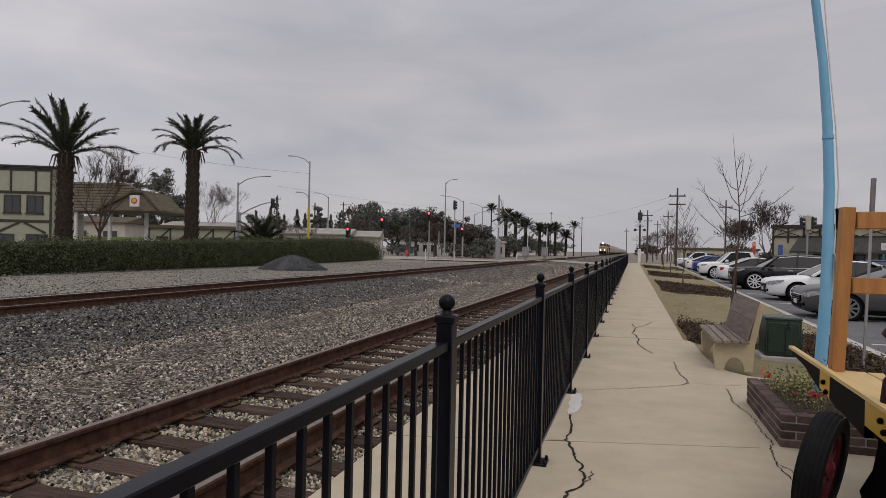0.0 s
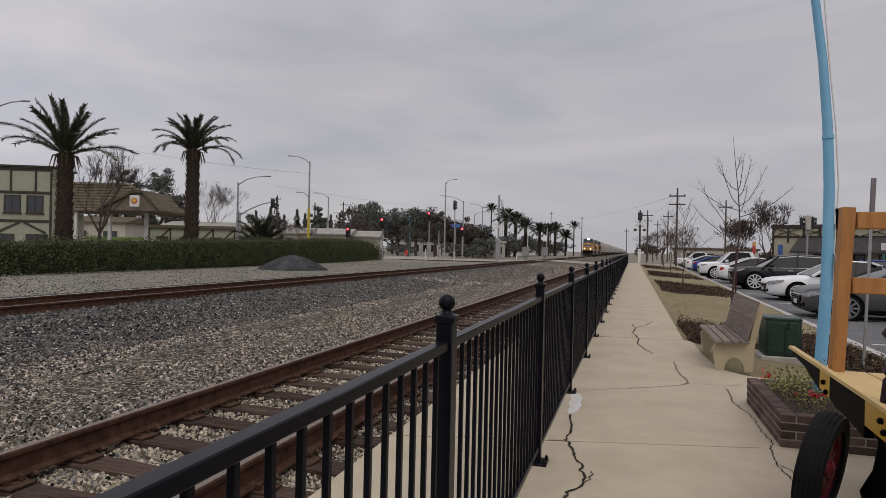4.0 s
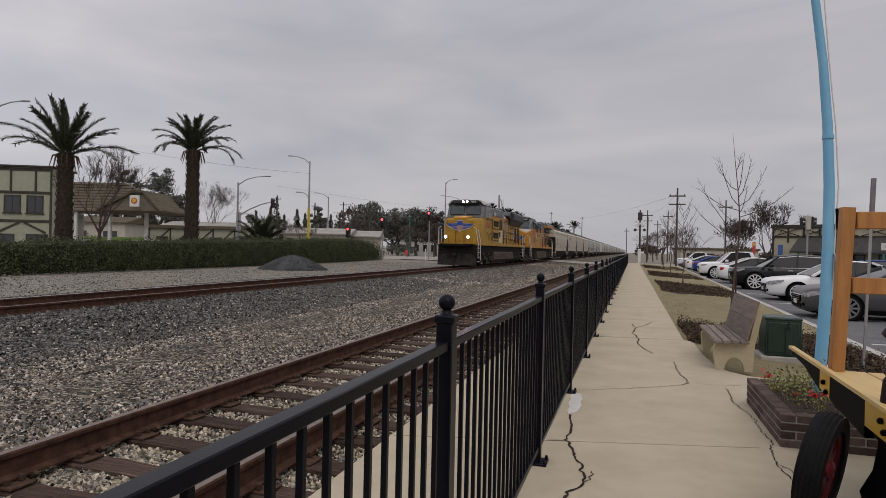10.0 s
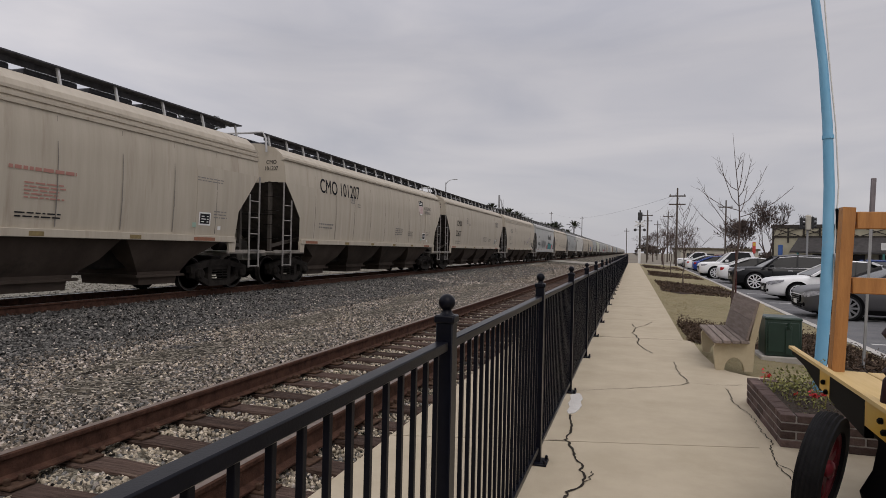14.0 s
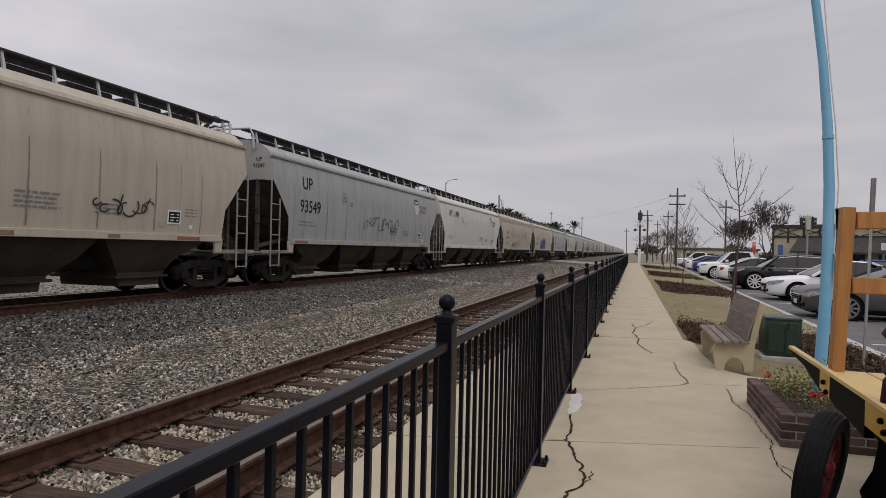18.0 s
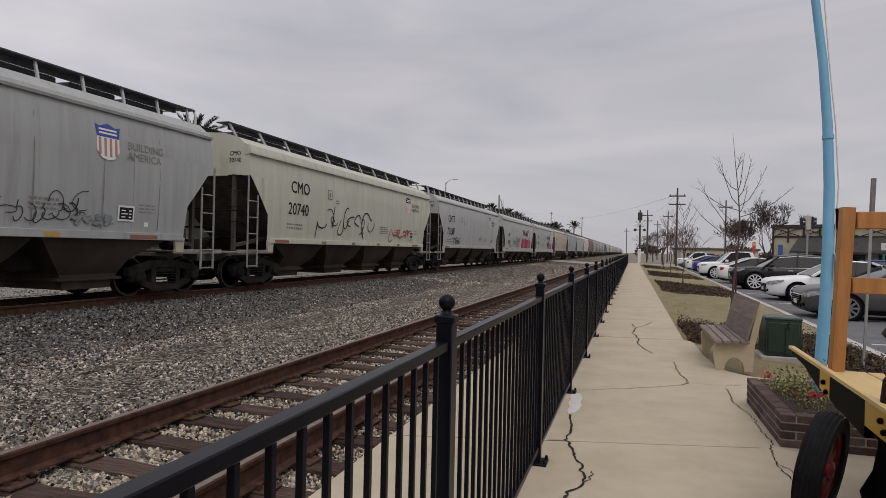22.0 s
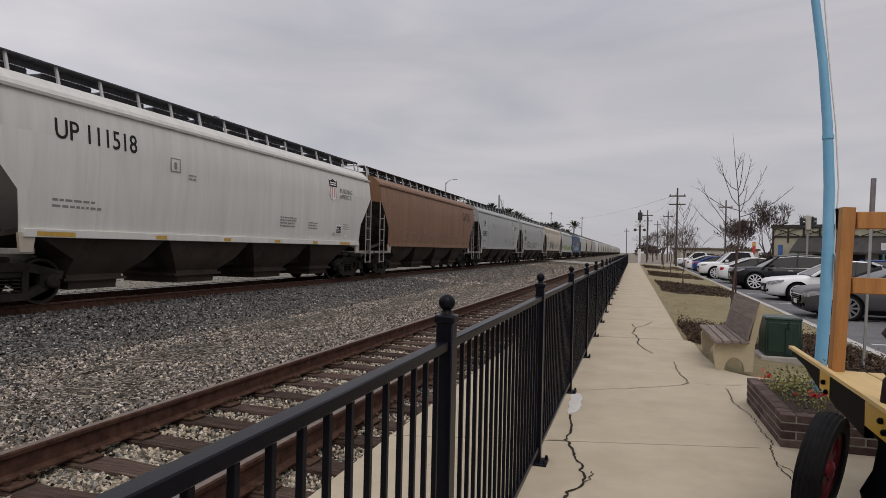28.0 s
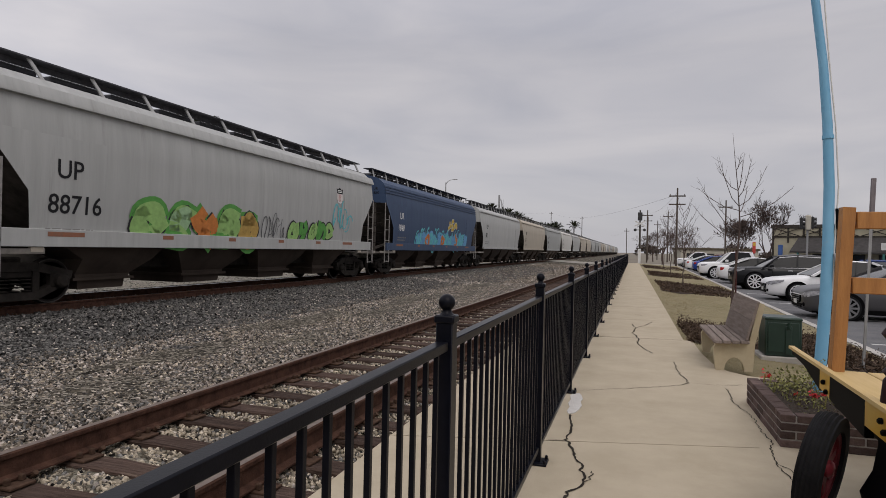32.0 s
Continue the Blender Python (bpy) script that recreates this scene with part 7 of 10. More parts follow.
leaf_cards("leaves", np.stack([px_, yy, pz_], 1), rs.uniform(0.05, 0.15, n), M_LEAF, hedge, 0.6)

# a heap of dark gravel before the hedge
m = M()
R, A = 9, 26
vs = [(0, 0, 1.0)]
for i in range(1, R + 1):
    for k in range(A):
        a = 2 * math.pi * k / A
        t = i / R
        q = 1 + 0.16 * noise.noise((math.cos(a) * 2, math.sin(a) * 2, 1.7))
        vs.append((2.45 * t * q * math.cos(a), 2.2 * t * q * math.sin(a), 1.0 * max(0, 1 - t ** 1.5) + 0.06 * noise.noise((i * 0.9, k * 0.9, 0)) * (1 - t) - (0.1 if i == R else 0)))
fs = [(0, 1 + k, 1 + (k + 1) % A) for k in range(A)] + [(1 + (i - 1) * A + k, 1 + i * A + k, 1 + i * A + (k + 1) % A, 1 + (i - 1) * A + (k + 1) % A) for i in range(1, R) for k in range(A)]
m.add(vs, fs)
heap = thing("gravel_heap", (-22.4, 38.0, -0.42), "low heap of dark gravel before the hedge", "gravel heap")
M_HEAP = mat("dark heap gravel", (0.045, 0.048, 0.05), 0.9, 0, (0.1, 0.104, 0.106), 14, 0.8, 30)
M_HEAPS = mat("dark heap stone", (0.05, 0.053, 0.055), 0.9, 0, (0.12, 0.124, 0.126), 20, 0.3, 60, per=0.5, island=True)
part("heap", m, M_HEAP, heap)
a_, r_ = rs.uniform(0, 2 * math.pi, 2500), np.sqrt(rs.uniform(0, 1, 2500))
tagged(strew("heap_stones", STONE, spin_mats(np.stack([2.45 * r_ * np.cos(a_), 2.2 * r_ * np.sin(a_), 1.0 * np.clip(1 - r_ ** 1.5, 0, 1)], 1), rs.uniform(0.02, 0.045, 2500)), M_HEAPS, heap), kind="stuff")
# stones on the pale yard
P = np.stack([rs.uniform(-28, -17.3, 9000), 8 + 60 * rs.uniform(0, 1, 9000) ** 1.5, np.full(9000, -0.41)], 1)
tagged(strew("yard_stones", STONE, spin_mats(P, rs.uniform(0.018, 0.042, 9000)), M_STONE5), "loose pale stones on the gravel yard", "gravel", kind="stuff")


def frond(m, base, yaw, lift, length, droop, rr, leaf=0.62):
    """One feather-leaf: a bent midrib with two close rows of leaflets that stand up in a narrow V."""
    N = 18
    pts, dirs, ang = [], [], lift
    p = Vector(base)
    yaw2 = rr.uniform(-0.25, 0.25)
    for i in range(N + 1):
        h = Vector((math.cos(yaw + yaw2 * i / N), math.sin(yaw + yaw2 * i / N), 0))
        pts.append(p.copy())
        d = h * math.cos(ang) + Vector((0, 0, math.sin(ang)))
        dirs.append(d)
        p = p + d * (length / N)
        ang -= droop / N * (0.25 + 1.5 * i / N)
    m.tube(pts, [0.05 * (1 - 0.85 * i / N) for i in range(N + 1)], 4, False)
    sidev = Vector((-math.sin(yaw), math.cos(yaw), 0))
    for i in range(2, N + 1):
        ax = dirs[i - 1]
        up = sidev.cross(ax) * -1
        wide = leaf * (0.5 + 0.5 * math.sin(math.pi * min(1.0, 0.15 + 0.8 * i / N)))
        for s in (1, -1):
            for q in range(6):
                c = pts[i - 1].lerp(pts[i], q / 6)
                L = wide * rr.uniform(0.8, 1.1)
                tip = c + sidev * s * L * rr.uniform(0.3, 0.6) + up * L * rr.uniform(-0.1, 0.35) + ax * L * 0.8 - Vector((0, 0, L * rr.uniform(0.0, 0.3)))
                m.add([c - ax * 0.035, c + ax * 0.05, tip + ax * 0.03, tip - ax * 0.015], [(0, 1, 2, 3)])


def palm(x, y, z, trunk_h, r, n, length, seed, label, skirt=True, group="palms along the street", leaf=0.62, lo=0.2, bend=1.1):
    rr = random.Random(seed)
    e = thing("palm_tree", (x, y, z), label, "palm tree", group)
    m, N = M(), 40
    prof = []
    for i in range(N + 1):
        t = i / N
        rad = r * (1.0 - 0.22 * t) * (1.05 if i % 2 else 0.93) + (0.12 * r * max(0, 0.12 - t) / 0.12)
        if t > 0.86:
            rad *= 1 + (t - 0.86) * 1.6
        prof.append((rad, trunk_h * t))
    m.lathe(prof, 14)
    t_ = part("trunk", m, M_PTRUNK, e, "thick rough palm trunk")
    if r > 0.3:
        sc = M()
        for k in range(220):
            a, zz = k * 2.399, trunk_h * (0.03 + 0.95 * k / 220)
            rad = r * (1.0 - 0.2 * zz / trunk_h)
            c = Vector((math.cos(a) * rad, math.sin(a) * rad, zz))
            o = Vector((math.cos(a), math.sin(a), 0))
            s = Vector((-math.sin(a), math.cos(a), 0)) * 0.12
            sc.add([c - s, c + s, c + o * 0.09 + Vector((0, 0, 0.2)) + s * 0.4, c + o * 0.09 + Vector((0, 0, 0.2)) - s * 0.4], [(0, 1, 2, 3)])
        tagged(part("leaf_scars", sc, M_PTRUNK, t_, smooth=0), kind="stuff")
    for k in range(n):
        t = k / (n - 1)
        yaw = k * 2.39996 + rr.uniform(-0.15, 0.15)
        lift = lo + (1.36 - lo) * t ** 0.85
        m = M()
        frond(m, (0.15 * math.cos(yaw), 0.15 * math.sin(yaw), trunk_h - 0.1 + 0.35 * t), yaw, lift, length * rr.uniform(0.88, 1.08) * (1 - 0.26 * t), bend * (0.35 + 0.75 * (1 - t)), rr, leaf)
        part("frond", m, M_FROND, e, smooth=0)
    if skirt:
        m = M()
        for k in range(14):
            yaw = k * 2.4 + 0.5
            m.tube([(0.2 * math.cos(yaw), 0.2 * math.sin(yaw), trunk_h), (0.65 * math.cos(yaw), 0.65 * math.sin(yaw), trunk_h - 0.15), (0.85 * math.cos(yaw), 0.85 * math.sin(yaw), trunk_h - 0.75 - rr.uniform(0, 0.3))], [0.05, 0.04, 0.015], 4)
        part("dry_skirt", m, M_DRYF, e, "brown dead frond stubs")
    return e


palm(-31.75, 28.2, -0.45, 6.75, 0.48, 24, 3.75, 1, "large date palm with a thick trunk behind the hedge", leaf=0.5, lo=0.26, bend=1.0)
palm(-30.9, 38.1, -0.45, 8.5, 0.54, 27, 3.5, 2, "date palm with a full crown behind the hedge", leaf=0.46, lo=0.3, bend=1.6)
palm(-32.4, 49.4, -0.45, 1.7, 0.24, 30, 3.1, 3, "short bushy palm behind the hedge", False, lo=0.1)
for k, (x, y, h, L) in enumerate(((-29.5, 148.2, 9.2, 3.6), (-28.9, 158.0, 9.0, 3.4), (-28.2, 169.3, 8.0, 3.6), (-27.4, 190.5, 7.6, 3.8), (-26.4, 203.0, 8.0, 3.8), (-25.2, 212.0, 8.6, 3.8), (-23.0, 226.0, 6.8, 3.6))):
    palm(x, y, -0.45, h, 0.46, 26, L * 0.95, 10 + k, "distant date palm in a street row", False, "far palms", 1.0, -0.2)
palm(-37.2, 166.4, -0.45, 12.6, 0.2, 14, 2.2, 30, "tall slender fan palm far down the street", True, "far palms", 0.7)
palm(-21.0, 234.0, -0.45, 10.8, 0.25, 14, 2.8, 31, "tall slender fan palm far down the line", True, "far palms", 0.8)


def limb(m, tips, p, d, L, r, depth, rr, spread, up=0.12, seg=5):
    """Branching limbs; ends are gathered in tips."""
    n = 3
    path, rads = [p.copy()], [r]
    for i in range(n):
        d = (d + Vector((rr.gauss(0, 0.1), rr.gauss(0, 0.1), rr.gauss(up * 0.4, 0.06)))).normalized()
        p = p + d * (L / n)
        path.append(p.copy())
        rads.append(max(0.014, r * (1 - 0.38 * (i + 1) / n)))
    m.tube(path, rads, seg, False)
    if depth == 0:
        tips.append(p)
        return
    for k in range(rr.choice((2, 3)) if depth > 1 else 3):
        a = rr.uniform(0, 2 * math.pi)
        side_ = d.orthogonal().normalized()
        side_ = Matrix.Rotation(a, 3, d) @ side_
        nd = (d * rr.uniform(0.75, 1.1) + side_ * spread * rr.uniform(0.6, 1.3) + Vector((0, 0, up))).normalized()
        limb(m, tips, path[rr.choice((2, 3, 3))], nd, L * rr.uniform(0.62, 0.85), rads[-1] * 0.72, depth - 1, rr, spread, up, max(3, seg - 1))


def bare_tree(x, y, z, h, r, depth, seed, label, spread=0.6, material=None, group="", first=0.33, up=0.18, haze=0):
    rr = random.Random(seed)
    e = thing("bare_tree", (x, y, z), label, "tree", group)
    tr = M()
    p0 = Vector((rr.uniform(-0.02, 0.02), 0, -0.05))
    p1 = Vector((rr.uniform(-0.03, 0.03) * h, rr.uniform(-0.03, 0.03) * h, h * first))
    tr.tube([p0, p0.lerp(p1, 0.1), p0.lerp(p1, 0.5) + Vector((0.02 * h * rr.uniform(-1, 1), 0, 0)), p1], [r * 1.35, r * 1.05, r * 0.95, r * 0.85], 9)
    part("trunk", tr, material or M_BARK, e)
    br, tips = M(), []
    for k in range(4):
        a = k * 1.7 + rr.uniform(-0.4, 0.4)
        limb(br, tips, p1, Vector((math.cos(a) * spread, math.sin(a) * spread, 1)).normalized(), h * 0.25, r * 0.6, depth, rr, spread, up)
    part("branch_crown", br, material or M_BARK, e)
    if haze:
        q = np.random.RandomState(seed)
        P = np.array([tuple(t) for t in tips])[q.randint(0, len(tips), haze)] + q.normal(0, h * 0.016, (haze, 3))
        leaf_cards("fine_twigs", P, q.uniform(h * 0.05, h * 0.12, haze), material or M_BARK, e, 0.022)
    return e, tips


def leafy_tree(x, y, z, h, w, seed, label, material=None, n=900, size=0.55, group="far trees", first=0.3):
    rr = random.Random(seed)
    e, tips = bare_tree(x, y, z, h * 0.85, 0.03 * h, 2, seed, label, 0.75 * w / h * 1.6, M_BARK, group, first)
    q = np.random.RandomState(seed)
    # clumps on an uneven dome, each a loose ball of small sprays
    K = 46
    th, ph = q.uniform(0, 6.28, K), np.arccos(q.uniform(-0.5, 1, K))
    rad = q.uniform(0.45, 1.0, K)
    C = np.stack([w * 0.46 * rad * np.sin(ph) * np.cos(th), w * 0.46 * rad * np.sin(ph) * np.sin(th), h * (0.5 + 0.44 * rad * np.cos(ph))], 1)
    s = w * q.uniform(0.045, 0.1, K)
    i_ = q.randint(0, K, n)
    d = q.normal(size=(n, 3))
    d *= (q.uniform(0.3, 1.25, n) / np.linalg.norm(d, axis=1))[:, None]
    d[:, 2] *= 0.75
    leaf_cards("crown", C[i_] + d * s[i_][:, None] * 1.6, q.uniform(size * 0.5, size * 1.3, n), material or M_OAK, e, 0.6)
    return e


bare_tree(-52.0, 68.0, -0.45, 8.6, 0.16, 5, 6, "leafless reddish tree behind the low roofs", 0.7, M_TWIG, "", 0.3, haze=1600)
bare_tree(-33.3, 32.0, -0.45, 7.2, 0.13, 5, 5, "leafless street tree between the palms", 0.5, M_TWIG, "", 0.3, haze=900)
for k, (x, y, h, w) in enumerate(((-65.4, 73.5, 14.2, 6.0), (-63.0, 74.5, 10.0, 4.6), (-71.0, 73.0, 13.0, 5.0), (-74.5, 73.0, 11.2, 4.5), (-73, 60.0, 11.5, 6))):
    leafy_tree(x, y, -0.45, h, w, 40 + k, "grey-green broadleaf tree behind the buildings", None, 7000, 0.34)
for k, (x, y, h, w) in enumerate(((-53.2, 119.8, 11.9, 9), (-47.0, 121.5, 10.6, 7), (-43.5, 123.0, 10.8, 7), (-39.5, 124.0, 9.8, 8), (-35.5, 123.5, 7.6, 7), (-53.8, 99.5, 9.2, 3.6), (-62.0, 97.0, 7.0, 4), (-66, 97.0, 7.4, 5), (-32, 126, 6.6, 7), (-58, 116, 6.5, 6), (-70, 110, 8, 9))):
    leafy_tree(x, y, -0.45, h, w, 60 + k, "dark tree in the row beyond the crossing", M_OAK if k not in (3, 4, 8) else M_RUST, 5000, 0.4)
for k, (x, y, h, w) in enumerate(((-51.5, 112, 6.8, 6), (-47.0, 108, 6.0, 6), (-40.5, 110, 6.4, 7), (-36.0, 112, 6.2, 6), (-46.5, 76.0, 5.4, 5), (-41.0, 72.0, 4.6, 3.6))):
    e_, _ = bare_tree(x, y, -0.45, h, 0.14, 4, 90 + k, "leafless tree with reddish twigs by the street", 0.8, M_TWIG, "leafless street trees", haze=1200)
for k, (x, y) in enumerate(((-57.0, 112.0), (-51.0, 114.5), (-44.0, 116.0), (-33.0, 117.0), (-28.5, 118.0), (-62.0, 108.0))):
    leafy_tree(x, y, -0.45, 2.6 + 0.5 * (k % 2), 6.5, 300 + k, "low dark bush at the foot of the far trees", M_OAK, 1500, 0.4, "far bushes", 0.1)
for k in range(14):
    leafy_tree(-28 - 2.0 * (k % 3) - 0.05 * k, 120 + 9 * k, -0.45, 4.2 + (k % 4) * 0.7, 6, 120 + k, "low dark bush in the far street row", M_OAK, 1600, 0.5, "far bushes", 0.1)
for k, (x, y, h) in enumerate(((-60.4, 96.5, 10.2), (-57.0, 98.0, 6.2), (-62.8, 95, 6.0), (-54.5, 99, 5.6))):
    e_ = thing("cypress", (x, y, -0.45), "narrow dark cypress behind the roofs", "tree", "cypresses")
    q = np.random.RandomState(k)
    t = q.uniform(0.05, 1, 500)
    a, rad = q.uniform(0, 6.28, 500), 0.55 * np.sqrt(np.clip(np.sin(np.pi * np.clip(t, 0, 1) ** 0.8), 0, 1)) * q.uniform(0.6, 1.1, 500)
    part("trunk", M().tube([(0, 0, 0), (0, 0, h * 0.9)], [0.15, 0.02], 6), M_BARK, e_)
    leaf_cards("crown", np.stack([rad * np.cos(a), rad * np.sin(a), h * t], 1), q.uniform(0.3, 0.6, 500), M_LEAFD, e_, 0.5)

# the tall far row beyond the crossing, broad crowns and pointed conifers
for k, (x, y, h, w) in enumerate(((-64.5, 137, 12.2, 10), (-61.0, 139, 13.4, 9), (-56.0, 141, 11.6, 11), (-51.5, 142, 12.6, 9), (-48.0, 143, 12.0, 8), (-44.5, 144, 11.0, 9), (-40.0, 146, 10.2, 9), (-36.0, 148, 8.8, 8))):
    leafy_tree(x, y, -0.45, h, w, 180 + k, "tall hazy tree in the far row", M_OAK if k % 3 else M_TWIG, 3600, 0.6, "far trees", 0.2)
for k, (x, y, h, r) in enumerate(((-72.5, 134, 11.0, 1.6), (-75.4, 133, 9.4, 1.4), (-77.6, 133, 10.4, 1.8), (-80.5, 132, 9.0, 1.5), (-83.6, 131, 10.8, 1.9), (-87.0, 130, 9.8, 1.7), (-69.6, 135, 9.2, 1.5))):
    e_ = thing("conifer", (x, y, -0.45), "dark pointed conifer in the far row", "tree", "far conifers")
    q = np.random.RandomState(200 + k)
    t = q.uniform(0.08, 1, 1500)
    a, rad = q.uniform(0, 6.28, 1500), 1.7 * r * (1.04 - t) * (0.75 + 0.25 * np.sin(t * 34)) * np.sqrt(q.uniform(0.1, 1.1, 1500))
    part("trunk", M().tube([(0, 0, 0), (0, 0, h * 0.95)], [0.22, 0.02], 6), M_BARK, e_)
    leaf_cards("crown", np.stack([rad * np.cos(a), rad * np.sin(a), h * t], 1), q.uniform(0.3, 0.65, 1500), M_OAK, e_, 0.5)


# ---- buildings across the street ----
def window(parent, x0, x1, z0, z1, y=-0.02, glass=None):
    f = M()
    f.box(x0, x1, y - 0.04, y + 0.03, z1 - 0.08, z1), f.box(x0, x1, y - 0.04, y + 0.03, z0, z0 + 0.08)
    f.box(x0, x0 + 0.08, y - 0.04, y + 0.03, z0 + 0.08, z1 - 0.08), f.box(x1 - 0.08, x1, y - 0.04, y + 0.03, z0 + 0.08, z1 - 0.08)
    f.box((x0 + x1) / 2 - 0.03, (x0 + x1) / 2 + 0.03, y - 0.03, y + 0.03, z0 + 0.08, z1 - 0.08)
    w = part("window", f, M_BEAM, parent, "dark-framed window")
    part("pane", M().box(x0 + 0.06, x1 - 0.06, y - 0.01, y + 0.02, z0 + 0.06, z1 - 0.06), M_WIN, w)
    part("sill", M().box(x0 - 0.08, x1 + 0.08, y - 0.1, y + 0.02, z0 - 0.08, z0), M_BEAM, w)


b = thing("timbered_building", pose(-40.7, 35.66, -0.45, 0, 0, 24), "two-storey pale green building with dark timber framing", "building")
part("wall", M().box(-16, -0.45, 0, 3.4, 0, 7.0), M_STUCCO, b, "pale green stucco wall")
part("roof", M().box(-16.2, -0.3, -0.2, 3.6, 7.0, 7.15, 0.03), M_BEAM, b, "flat roof with a dark edge")
for z in (0.1, 3.05, 5.15, 6.85):
    part("beam", M().box(-16, -0.45, -0.05, 0.0, z - 0.1, z + 0.1, 0.01), M_BEAM, b)
for x in (-15.6, -14, -12.2, -10.4, -8.6, -6.8, -5.0, -3.3, -1.6, -0.53):
    part("beam", M().box(x - 0.07, x + 0.07, -0.06, 0.0, 5.25, 6.75, 0.01), M_BEAM, b)
for x in (-8.6, -4.9, -0.53):
    part("beam", M().box(x - 0.08, x + 0.08, -0.06, 0.0, 0.2, 5.05, 0.01), M_BEAM, b)
for x0 in (-3.75, -2.2, -6.4, -7.9):
    window(b, x0, x0 + 1.15, 3.65, 4.95)
for x0 in (-4.5, -2.2, -7.2):
    window(b, x0, x0 + 1.5, 0.6, 2.1)
for x, s in ((-3.4, 1), (-1.6, -1), (-6.8, 1), (-5.2, -1)):
    part("brace", M().bar((x - 0.75 * s, -0.03, 2.2), (x + 0.75 * s, -0.03, 2.95), 0.06, 0.14), M_BEAM, b)

b = thing("filling_station", pose(-49.0, 49.6, -0.45, 0, 0, 17), "filling station with a brown shingled hip roof on pale posts", "building")
hip = [[(-9.5, -4.0, 4.7), (6.5, -4.0, 4.7), (6.5, 2.0, 4.7), (-9.5, 2.0, 4.7)], [(-6.5, -0.6, 7.45), (1.0, -0.6, 7.45), (1.0, 0.0, 7.45), (-6.5, 0.0, 7.45)]]
part("roof", M().loft(hip), M_SHING, b, "brown shingled hip roof")
for k in range(9):
    z = 4.8 + 0.3 * k
    t = (z - 4.7) / 2.8
    part("shingle_course", M().box(-9.45 + 3 * t, 6.45 - 5.4 * t, -4.06 + 3.4 * t, -3.9 + 3.4 * t, z - 0.03, z + 0.03, 0.01), M_SHING, b)
part("fascia", M().box(-9.6, 6.6, -4.1, 2.1, 4.45, 4.7, 0.03), M_GABLE, b)
gb = part("gable", M().prism([(1.6, 4.5), (6.7, 4.5), (5.6, 5.9), (5.0, 6.1), (4.4, 6.0)], -6.0, -1.0), M_GABLE, b, "small cream gable over the drive")
part("gable_roof", M().prism([(1.3, 4.42), (4.6, 6.1), (5.4, 6.1), (7.0, 4.42), (7.0, 4.6), (5.5, 6.3), (4.5, 6.3), (1.3, 4.6)], -6.3, -1.0), M_SHING, gb)
for x in (-9.0, -5.5, -2.0, 1.2, 4.6):
    part("post", M().box(x - 0.14, x + 0.14, -3.8, -3.5, 0, 4.4, 0.02), M_WHITE, b)
part("shop_wall", M().box(-9, -4.5, 1.0, 2.0, 0, 4.4), M_CREAM, b)
part("shop_window", M().box(-8.4, -5.0, 0.96, 1.0, 0.9, 2.8), M_WIN, b)
part("grass_bank", M().prism([(6, 0), (9, 0), (9, 2.2), (8, 2.0)], -9, 0, "x"), M_BANK, b, "green bank behind the pumps")
for k, x in enumerate((-6.0, -2.6, 2.2)):
    p_ = part("fuel_pump", M().box(x - 0.35, x + 0.35, -1.0, -0.4, 0, 1.9, 0.05), M_WHITE if k else M_SIGYEL, b, "fuel pump")
    part("pump_head", M().box(x - 0.3, x + 0.3, -1.04, -1.0, 1.1, 1.6), M_SIGRED if k != 1 else M_LET, p_)
s_ = thing("square_sign", pose(-42.15, 44.45, 4.35, 0, 0, 17), "white square sign with a plain orange-red round shape on the gable", "sign")
part("panel", M().box(-0.42, 0.42, 0, 0.12, 0, 1.0, 0.02), M_WHITE, s_)
part("round_shape", M().lathe([(0.27, 0), (0.27, 0.02), (0.2, 0.03)], 20, pose(0, 0, 0.52, 90, 0, 0)), M_SIGRED, s_)
part("inner_shape", M().lathe([(0.18, 0.02), (0.18, 0.04), (0.1, 0.045)], 16, pose(0, 0, 0.54, 90, 0, 0)), M_SIGYEL, s_)
part("bracket", M().bar((0, 0.1, 0.5), (0.1, 0.7, 0.6), 0.1, 0.1), M_BEAM, s_)


def low_building(x, y, w, dep, h, wall, roof, label, rz=17, gable=True, wins=4):
    b = thing("low_building", pose(x, y, -0.45, 0, 0, rz), label, "building", "low buildings across the street")
    part("wall", M().box(0, w, 0, dep, 0, h), wall, b)
    if gable:
        part("roof", M().prism([(-0.4, h), (dep * 0.5, h + 0.85), (dep + 0.4, h), (dep + 0.4, h - 0.15), (-0.4, h - 0.15)], -0.4, w + 0.4, "x"), roof, b)
    else:
        part("roof", M().box(-0.3, w + 0.3, -0.3, dep + 0.3, h, h + 0.35, 0.03), roof, b)
    for k in range(wins):
        x0 = w * (k + 0.3) / wins
        window(b, x0, x0 + w / wins * 0.45, h * 0.3, h * 0.72)
    return b


low_building(-55.0, 62.0, 11.5, 9, 3.6, M_CREAM, M_PALEROOF, "low cream building with a pale metal roof")
low_building(-46.0, 75.2, 9.0, 8, 3.4, M_CREAM, M_PALEROOF, "low white building with a white gabled roof", 17, True, 5)
low_building(-38.0, 80.5, 3.5, 6, 3.2, M_CREAM, M_PALEROOF, "small white shed with a pale roof", 17, True, 1)
low_building(-50.5, 130.0, 9.0, 8, 3.4, M_WHITE, M_CREAM, "pale shop beyond the crossing", 10, False, 5)
low_building(-36.5, 131.0, 10.0, 8, 3.2, M_CREAM, M_CREAM, "cream shop with an open front beyond the crossing", 10, False, 5)
low_building(-66, 85.0, 10.0, 8, 3.6, M_CREAM, M_SHING, "cream house with a brown roof", 17, True, 3)
